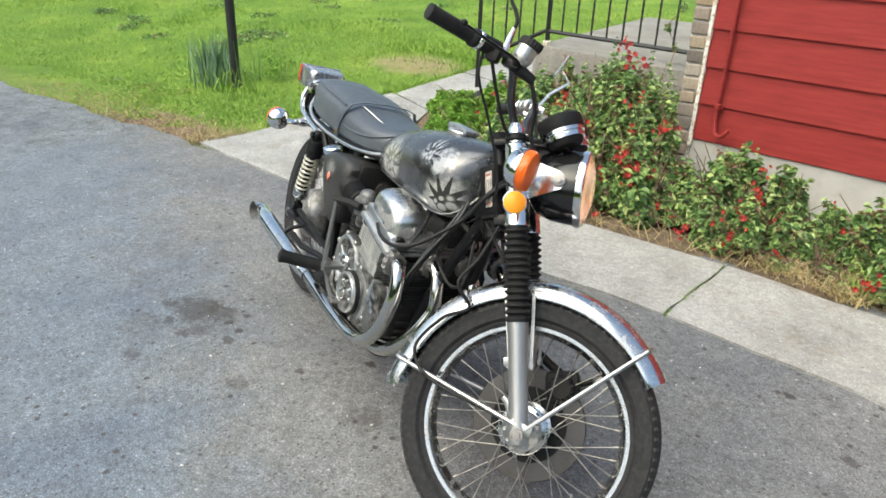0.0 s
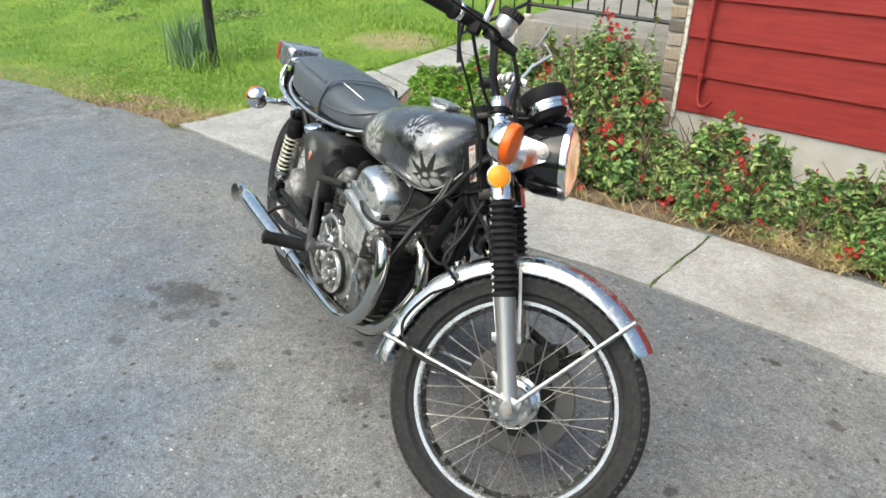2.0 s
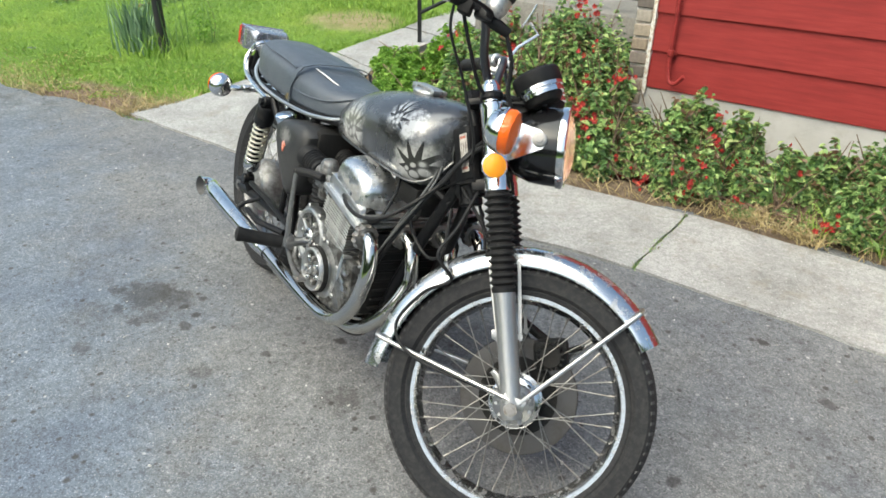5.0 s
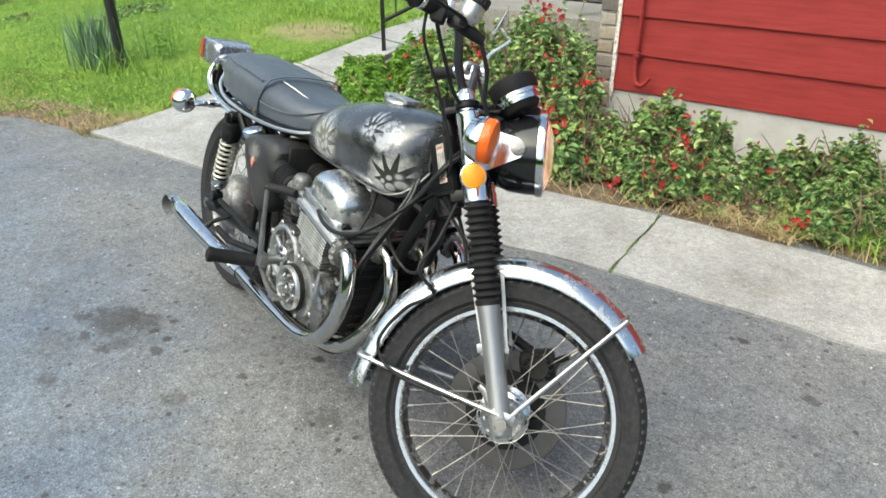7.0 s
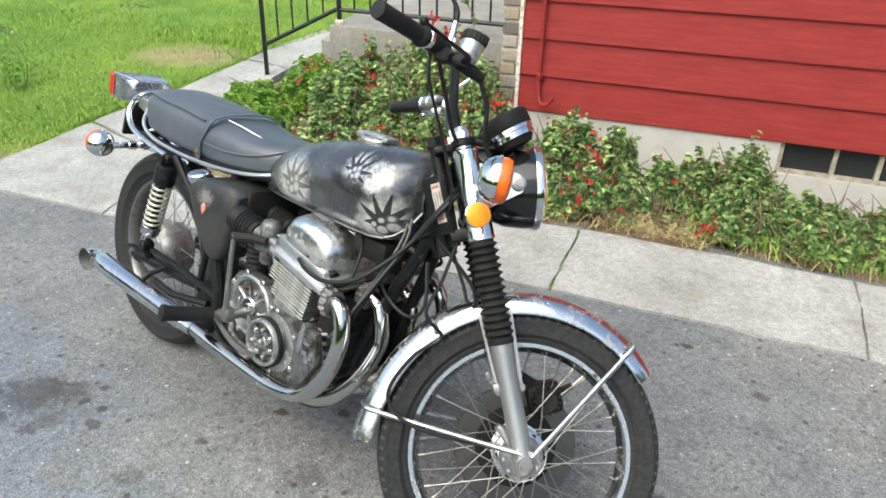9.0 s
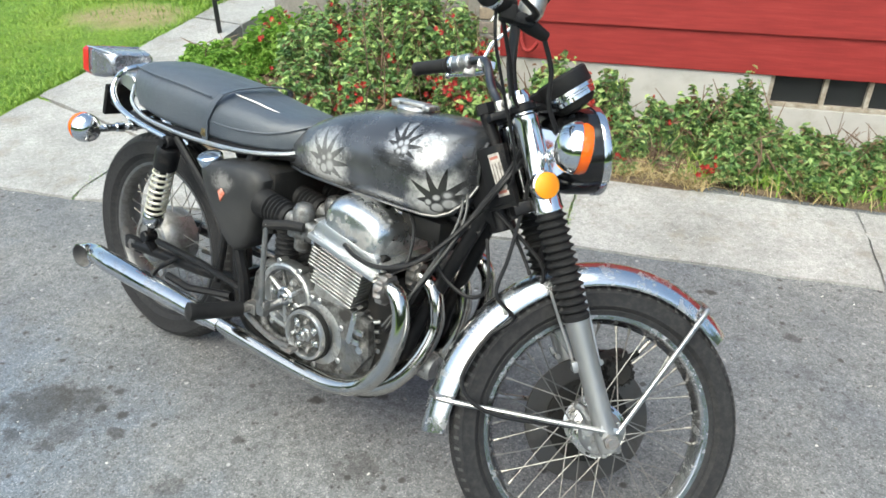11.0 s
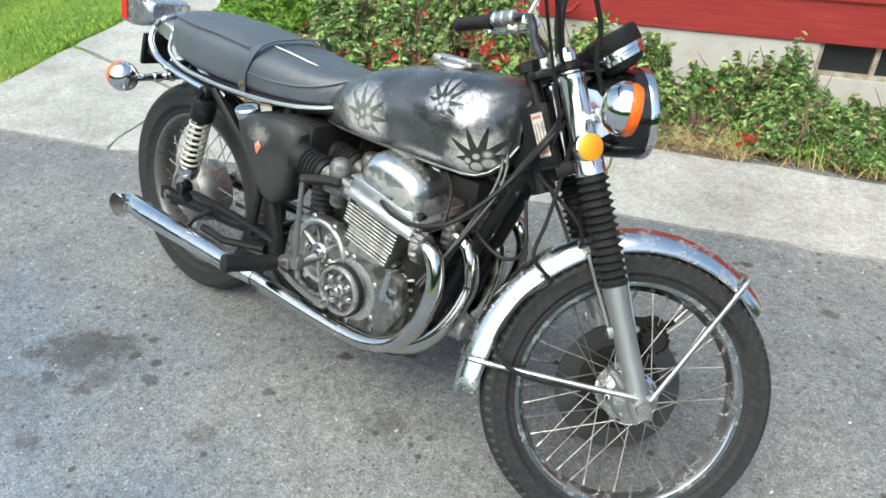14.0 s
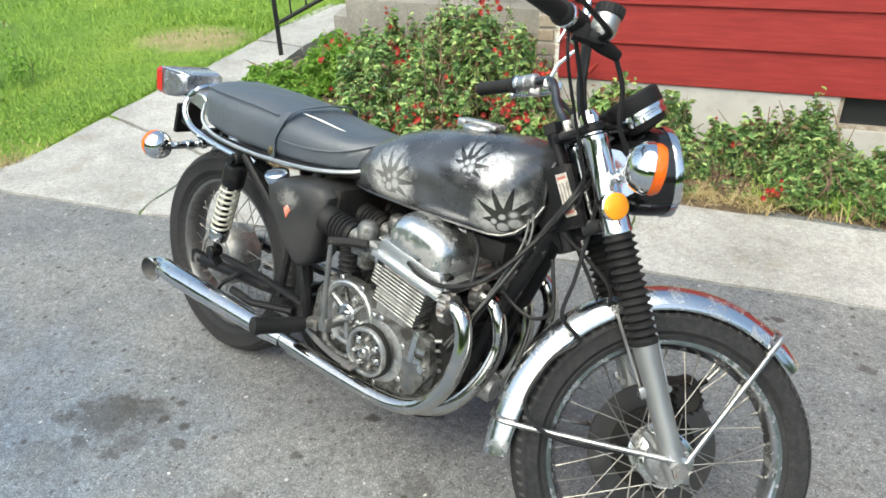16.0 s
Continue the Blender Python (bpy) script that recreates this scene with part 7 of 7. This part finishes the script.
tube(bm, [(0.585, -0.170, 0.385), (0.60, -0.180, 0.335), (0.645, -0.186, 0.312), (0.70, -0.186, 0.318)], [0.010, 0.011, 0.011, 0.009], 12, soft=4)
mp("kick_shaft_boss", bm, case_m, None, "curved aluminium casting under the clutch cover")
bm = bmesh.new()
for q in range(4):
    tube(bm, [(0.935, -0.155 + 0.004 * q, 0.452 - 0.026 * q), (0.952, -0.150, 0.458 - 0.026 * q)], 0.0055, 8)
mp("crankcase_bolts", bm, strap_m, bpy.data.objects["crankcase"], "row of bright bolts")["kind"] = "stuff"
bm = bmesh.new()
lathe(bm, [(0.035, 0), (0.036, 0.06), (0.030, 0.075), (0.010, 0.08)], (0.95, 0, 0.31), (1, 0, -0.05), 24)
for k in range(10):
    a = k * 0.628
    tube(bm, [(0.955, 0.036 * math.cos(a), 0.31 + 0.036 * math.sin(a)), (1.015, 0.036 * math.cos(a), 0.307 + 0.036 * math.sin(a))], 0.003, 5)
mp("oil_filter", bm, alu, None, "finned oil filter housing")

# carburettors, boots and airbox
for y in (-0.165, -0.055, 0.055, 0.165):
    bm = bmesh.new()
    cyl(bm, (0.655, y, 0.632), (0.755, y, 0.612), 0.026, 18, 0.004)
    lathe(bm, [(0.024, -0.02), (0.027, 0.0), (0.027, 0.036), (0.020, 0.048), (0.012, 0.052)], (0.700, y, 0.63), (0, 0, 1), 18)
    lathe(bm, [(0.022, 0.0), (0.024, 0.008), (0.024, 0.030), (0.016, 0.038)], (0.705, y, 0.60), (0, 0, -1), 18)
    box(bm, (0.70, y, 0.605), (0.058, 0.050, 0.018), 0.004)
    box(bm, (0.71, y - 0.026, 0.628), (0.024, 0.012, 0.030), 0.003)
    carb = mp("carburettor", bm, case_m, None, "grey cast carburettor")
    bm = bmesh.new()
    lathe(bm, [(0.027, 0), (0.030, 0.004), (0.030, 0.030), (0.027, 0.034)], (0.755, y, 0.612), (1, 0, -0.2), 18)
    part("inlet_rubber", bm, rubber, carb, "black inlet rubber")
    bm = bmesh.new()
    for xx in (0.758,):
        lathe(bm, [(0.0305, 0), (0.033, 0.002), (0.033, 0.008), (0.0305, 0.010)], (xx, y, 0.612 + (0.76 - xx) * 0.2), (1, 0, -0.2), 18)
    part("hose_clamp", bm, chrome, carb, "")
    bm = bmesh.new()
    prof = [(0.028, 0.0), (0.030, 0.01)]
    for i in range(5):
        h = 0.012 + i * 0.012
        prof += [(0.030, h), (0.037, h + 0.004), (0.037, h + 0.007), (0.031, h + 0.011)]
    prof += [(0.036, 0.08), (0.038, 0.10)]
    lathe(bm, prof, (0.655, y, 0.632), (-1, 0, 0.15), 20)
    part("air_boot", bm, rubber, carb, "ribbed black air boot")
bm = bmesh.new()
box(bm, (0.52, 0, 0.64), (0.12, 0.30, 0.17), 0.02)
mp("airbox", bm, engine_black, None, "black airbox")
bm = bmesh.new()
box(bm, (0.40, 0, 0.60), (0.10, 0.24, 0.20), 0.015)
mp("oil_tank", bm, frame_m, None, "black oil tank")
bm = bmesh.new()
lathe(bm, [(0.024, 0.0), (0.028, 0.004)] + [q for k in range(6) for q in ((0.028, 0.010 + k * 0.014), (0.032, 0.014 + k * 0.014), (0.028, 0.018 + k * 0.014))] + [(0.028, 0.096), (0.024, 0.100)], (0.62, -0.135, 0.50), (0, 0, 1), 16)
mp("starter_cover", bm, rubber, None, "ribbed black rubber sleeve")

# exhaust: four headers into one slash-cut megaphone
ports = (-0.178, -0.060, 0.060, 0.178)
lanes = ((-0.188, -0.190), (-0.115, -0.150), (0.035, -0.125), (0.150, -0.125))
for i, (y, (y2, y3)) in enumerate(zip(ports, lanes)):
    bm = bmesh.new()
    low = 0.252 if i == 0 else 0.246 - 0.004 * i
    pts = [(0.955, y, 0.556), (0.990, y, 0.558), (1.022, y, 0.541), (1.040, y * 1.02, 0.500), (1.044, y * 1.0, 0.45), (1.030, (y + y2) / 2, 0.375), (0.985, y2, 0.30), (0.915, y2 * 0.9 + y3 * 0.1, low + 0.008), (0.83, (y2 + y3) / 2, low - 0.006), (0.72, y3 - 0.01, low), (0.60, -0.192, 0.262), (0.50, -0.208, 0.274)]
    if i == 0:
        pts = [(0.955, y, 0.556), (0.990, y, 0.560), (1.016, y - 0.003, 0.545), (1.030, -0.184, 0.500), (1.028, -0.188, 0.45), (1.006, -0.192, 0.378), (0.960, -0.195, 0.315), (0.90, -0.198, 0.280), (0.82, -0.200, 0.266), (0.70, -0.203, 0.268), (0.58, -0.207, 0.277), (0.46, -0.214, 0.290)]
    tube(bm, pts, 0.0205, 16, soft=5)
    hd = mp("exhaust_header", bm, header_m, None, "heat-tinted chrome exhaust header")
    bm = bmesh.new()
    lathe(bm, [(0.020, -0.002), (0.030, 0.0), (0.032, 0.004), (0.032, 0.016), (0.027, 0.022), (0.021, 0.024)], (0.962, y, 0.557), (1, 0, 0.03), 24)
    loops = []
    for xx, e in ((0.966, 0.0), (0.968, 1.0), (0.984, 1.0), (0.986, 0.0)):
        loops.append([(xx, y + math.cos(k * math.pi / 24) * (0.033 + (0.0035 * e if (k // 2) % 2 else -0.001)), 0.557 + math.sin(k * math.pi / 24) * (0.033 + (0.0035 * e if (k // 2) % 2 else -0.001))) for k in range(48)])
    rings(bm, loops)
    part("flange", bm, steel, hd, "rusty finned exhaust flange")
# megaphone
sil = [(0.47, -0.214, 0.288), (0.43, -0.216, 0.291), (0.40, -0.218, 0.294), (0.15, -0.226, 0.306), (0.00, -0.229, 0.312), (-0.07, -0.222, 0.310), (-0.100, -0.215, 0.307), (-0.124, -0.216, 0.305), (-0.138, -0.230, 0.304), (-0.134, -0.250, 0.303)]
srad = [0.0225, 0.0245, 0.0285, 0.0310, 0.0320, 0.0312, 0.0308, 0.0315, 0.0340, 0.0380]
bm = bmesh.new()
tube(bm, sil, srad, 32, caps=False, soft=5)
muff = mp("silencer", bm, metal("worn_silencer_chrome", (0.66, 0.665, 0.67), 0.04, (0.12, 0.11, 0.10), 0.35, 14, 0.03), None, "slim chrome silencer with a turned-out mouth", angle=60)
bm = bmesh.new()
tube(bm, sil[:4:-1], [r * 0.94 for r in srad[:4:-1]], 32, caps=False, soft=4)
part("sooty_bore", bm, metal("sooty_pipe_steel", (0.17, 0.165, 0.16), 0.6, (0.04, 0.037, 0.033), 0.7, 25, 0.1, metallic=0.15), muff, "sooty grey silencer bore")
bm = bmesh.new()
lathe(bm, [(0.036, -0.002), (0.039, 0.0), (0.039, 0.002), (0.036, 0.003)], sil[-1], Vector(sil[-1]) - Vector(sil[-2]), 32, closed=True)
part("tip_ring", bm, chrome, muff)
bm = bmesh.new()
tube(bm, [(0.16, -0.19, 0.345), (0.16, -0.212, 0.326)], 0.008, 8)
tube(bm, [(0.16, -0.19, 0.345), (0.18, -0.14, 0.37)], 0.008, 8)
part("hanger", bm, frame_m, muff, "black hanger bracket")

# footpegs, brake pedal, kick starter, stand
for s in (-1, 1):
    bm = bmesh.new()
    tube(bm, [(0.54, 0.15 * s, 0.352), (0.53, 0.20 * s, 0.352)], 0.013, 10)
    box(bm, (0.54, 0.165 * s, 0.35), (0.04, 0.03, 0.03), 0.005)
    pg = mp("footpeg", bm, steel, None, "folding footpeg with black rubber")
    bm = bmesh.new()
    lathe(bm, [(0.010, 0), (0.0205, 0.003), (0.0215, 0.04), (0.0215, 0.125), (0.024, 0.130), (0.024, 0.142), (0.010, 0.148)], (0.530, 0.196 * s, 0.352), (-0.30, s * 0.95, 0.11), 12)
    part("peg_rubber", bm, rubber, pg, "black rubber sleeve")
bm = bmesh.new()
tube(bm, [(0.50, -0.165, 0.33), (0.58, -0.185, 0.315), (0.68, -0.212, 0.318), (0.735, -0.222, 0.328)], [0.009, 0.008, 0.008, 0.008], 8, soft=4)
box(bm, (0.735, -0.224, 0.326), (0.036, 0.030, 0.008), 0.003)
mp("brake_pedal", bm, steel, None, "worn steel brake pedal")
bm = bmesh.new()
cyl(bm, (0.648, -0.16, 0.405), (0.648, -0.245, 0.405), 0.014, 14)
box(bm, (0.646, -0.232, 0.408), (0.030, 0.022, 0.042), 0.006)
tube(bm, [(0.648, -0.240, 0.42), (0.652, -0.244, 0.52), (0.660, -0.246, 0.635)], [0.0085, 0.0068, 0.0066], 10)
kick = mp("kick_starter", bm, metal("grey_kick_lever", (0.30, 0.30, 0.30), 0.4, amount=0.5), None, "grey kick starter lever")
bm = bmesh.new()
tube(bm, [(0.652, -0.246, 0.630), (0.70, -0.215, 0.636), (0.735, -0.200, 0.636)], 0.0115, 10)
part("kick_rubber", bm, rubber, kick, "black rubber foot rest")
bm = bmesh.new()
tube(bm, [(0.60, 0.13, 0.24), (0.575, 0.20, 0.14), (0.545, 0.285, 0.073)], [0.012, 0.010, 0.010], 10, soft=3)
box(bm, (0.535, 0.292, 0.071), (0.06, 0.03, 0.008), 0.002)
mp("side_stand", bm, frame_m, None, "black side stand")
# chain run and lower frame clutter beside the wheel
bm = bmesh.new()
for z in (0.285, 0.375):
    tube(bm, [(0.0, 0.09, z), (0.5, 0.09, 0.35 + (z - 0.33) * 0.4)], 0.008, 6)
mp("drive_chain", bm, steel, None, "oily drive chain")
bm = bmesh.new()
tube(bm, [(0.50, -0.15, 0.37), (0.30, -0.155, 0.40), (0.10, -0.148, 0.40)], 0.010, 8)
tube(bm, [(0.43, -0.15, 0.34), (0.30, -0.19, 0.33), (0.22, -0.20, 0.345)], 0.011, 8)
tube(bm, [(0.36, -0.14, 0.36), (0.40, -0.15, 0.50), (0.385, -0.145, 0.58)], 0.010, 8)
tube(bm, [(0.46, -0.155, 0.49), (0.49, -0.16, 0.42), (0.50, -0.16, 0.35)], 0.016, 8)
mp("peg_bracket", bm, frame_m, None, "black passenger peg bracket")
bm = bmesh.new()
tube(bm, [(0.10, -0.10, 0.27), (0.28, -0.13, 0.30), (0.47, -0.15, 0.32)], 0.0045, 6, soft=4)
mp("brake_rod", bm, steel, None, "")

# horn, coils and wiring between the frame tubes
for c_, s_ in (((0.96, 0.0, 0.688), (0.17, 0.19, 0.055)), ((1.02, -0.045, 0.66), (0.05, 0.05, 0.05))):
    bm = bmesh.new()
    box(bm, c_, s_, 0.012)
    mp("ignition_coil", bm, engine_black, None, "black ignition coil under the tank")


def cable(name, pts, r=0.0042, label=""):
    bm = bmesh.new()
    tube(bm, pts, r, 8, soft=8)
    mp(name, bm, cable_m, None, label)


def S(*p):
    return STEER @ Vector(p)


cable("clutch_cable", [S(1.06, 0.20, 1.10), S(1.12, 0.10, 1.02), S(1.165, 0.02, 0.95), (1.165, -0.045, 0.86), (1.135, -0.075, 0.79), (1.093, -0.112, 0.69), (1.050, -0.136, 0.595), (1.005, -0.148, 0.495), (0.965, -0.152, 0.44)], 0.0055, "black clutch cable")
grey_cable = metal("grey_cable_sheath", (0.10, 0.10, 0.098), 0.4, (0.07, 0.07, 0.065), 0.5, 40, 0.0, metallic=0.3)
for off in (0.0, 0.012):
    bm = bmesh.new()
    tube(bm, [(1.068 + off, -0.060, 0.79), (1.086 + off, -0.085, 0.755), (1.090 + off, -0.115, 0.71), (1.064 + off * 0.6, -0.140, 0.635), (1.03, -0.152, 0.56), (0.975 - off, -0.160, 0.455)], 0.0031, 8, soft=8)
    mp("choke_cable", bm, grey_cable, None, "worn grey sheathed cable")
cable("throttle_cable", [S(1.005, -0.255, 1.10), S(1.02, -0.245, 1.04), S(1.07, -0.17, 0.96), (1.185, -0.065, 0.88), (1.160, -0.050, 0.80), (1.09, -0.04, 0.74), (1.0, -0.04, 0.70), (0.78, -0.05, 0.68)], 0.0034, "black throttle cable")
cable("switch_wire", [S(1.02, -0.235, 1.10), S(1.06, -0.19, 1.03), S(1.10, -0.12, 0.97), S(1.16, -0.06, 0.95), S(1.22, -0.03, 0.93)], 0.0045, "black switch wiring")
cable("brake_hose", [S(1.12, -0.175, 1.09), S(1.15, -0.155, 1.04), S(1.165, -0.13, 0.98), S(1.20, -0.10, 0.935), S(1.225, -0.05, 0.90), S(1.24, 0.0, 0.86)], 0.0052, "black hydraulic brake hose")
cable("brake_hose", [S(1.26, 0.0, 0.74), S(1.26, 0.05, 0.68), S(1.31, 0.08, 0.60), S(1.37, 0.085, 0.50), S(1.47, 0.075, 0.43)], 0.006, "black hydraulic brake hose")
cable("speedometer_cable", [S(1.24, -0.055, 0.985), S(1.18, -0.055, 0.90), S(1.175, -0.052, 0.78), S(1.165, -0.06, 0.66), S(1.15, -0.085, 0.58), S(1.20, -0.066, 0.535), S(1.15, -0.070, 0.48), S(1.12, -0.074, 0.38), S(1.20, -0.082, 0.33), S(1.41, -0.075, 0.335)], 0.0045, "black speedometer cable")
cable("tachometer_cable", [S(1.235, 0.055, 0.985), (1.175, -0.045, 0.86), (1.125, -0.085, 0.76), (1.085, -0.135, 0.69), (1.035, -0.178, 0.636), (0.965, -0.200, 0.612), (0.905, -0.205, 0.618), (0.860, -0.196, 0.632)], 0.0055, "black tachometer cable")
cable("wiring_loop", [(1.14, -0.05, 0.70), (1.17, -0.07, 0.60), (1.13, -0.08, 0.565), (1.06, -0.09, 0.60), (1.03, -0.10, 0.67)], 0.0045, "black wiring loop")
cable("wiring_loop", [(1.15, 0.02, 0.73), S(1.22, 0.02, 0.66), S(1.25, -0.02, 0.60), S(1.24, -0.05, 0.66), (1.15, -0.04, 0.76)], 0.0045, "black wiring loop")
cable("breather_hose", [(0.66, -0.10, 0.50), (0.62, -0.13, 0.45), (0.58, -0.14, 0.40), (0.57, -0.14, 0.30)], 0.008, "black breather hose")
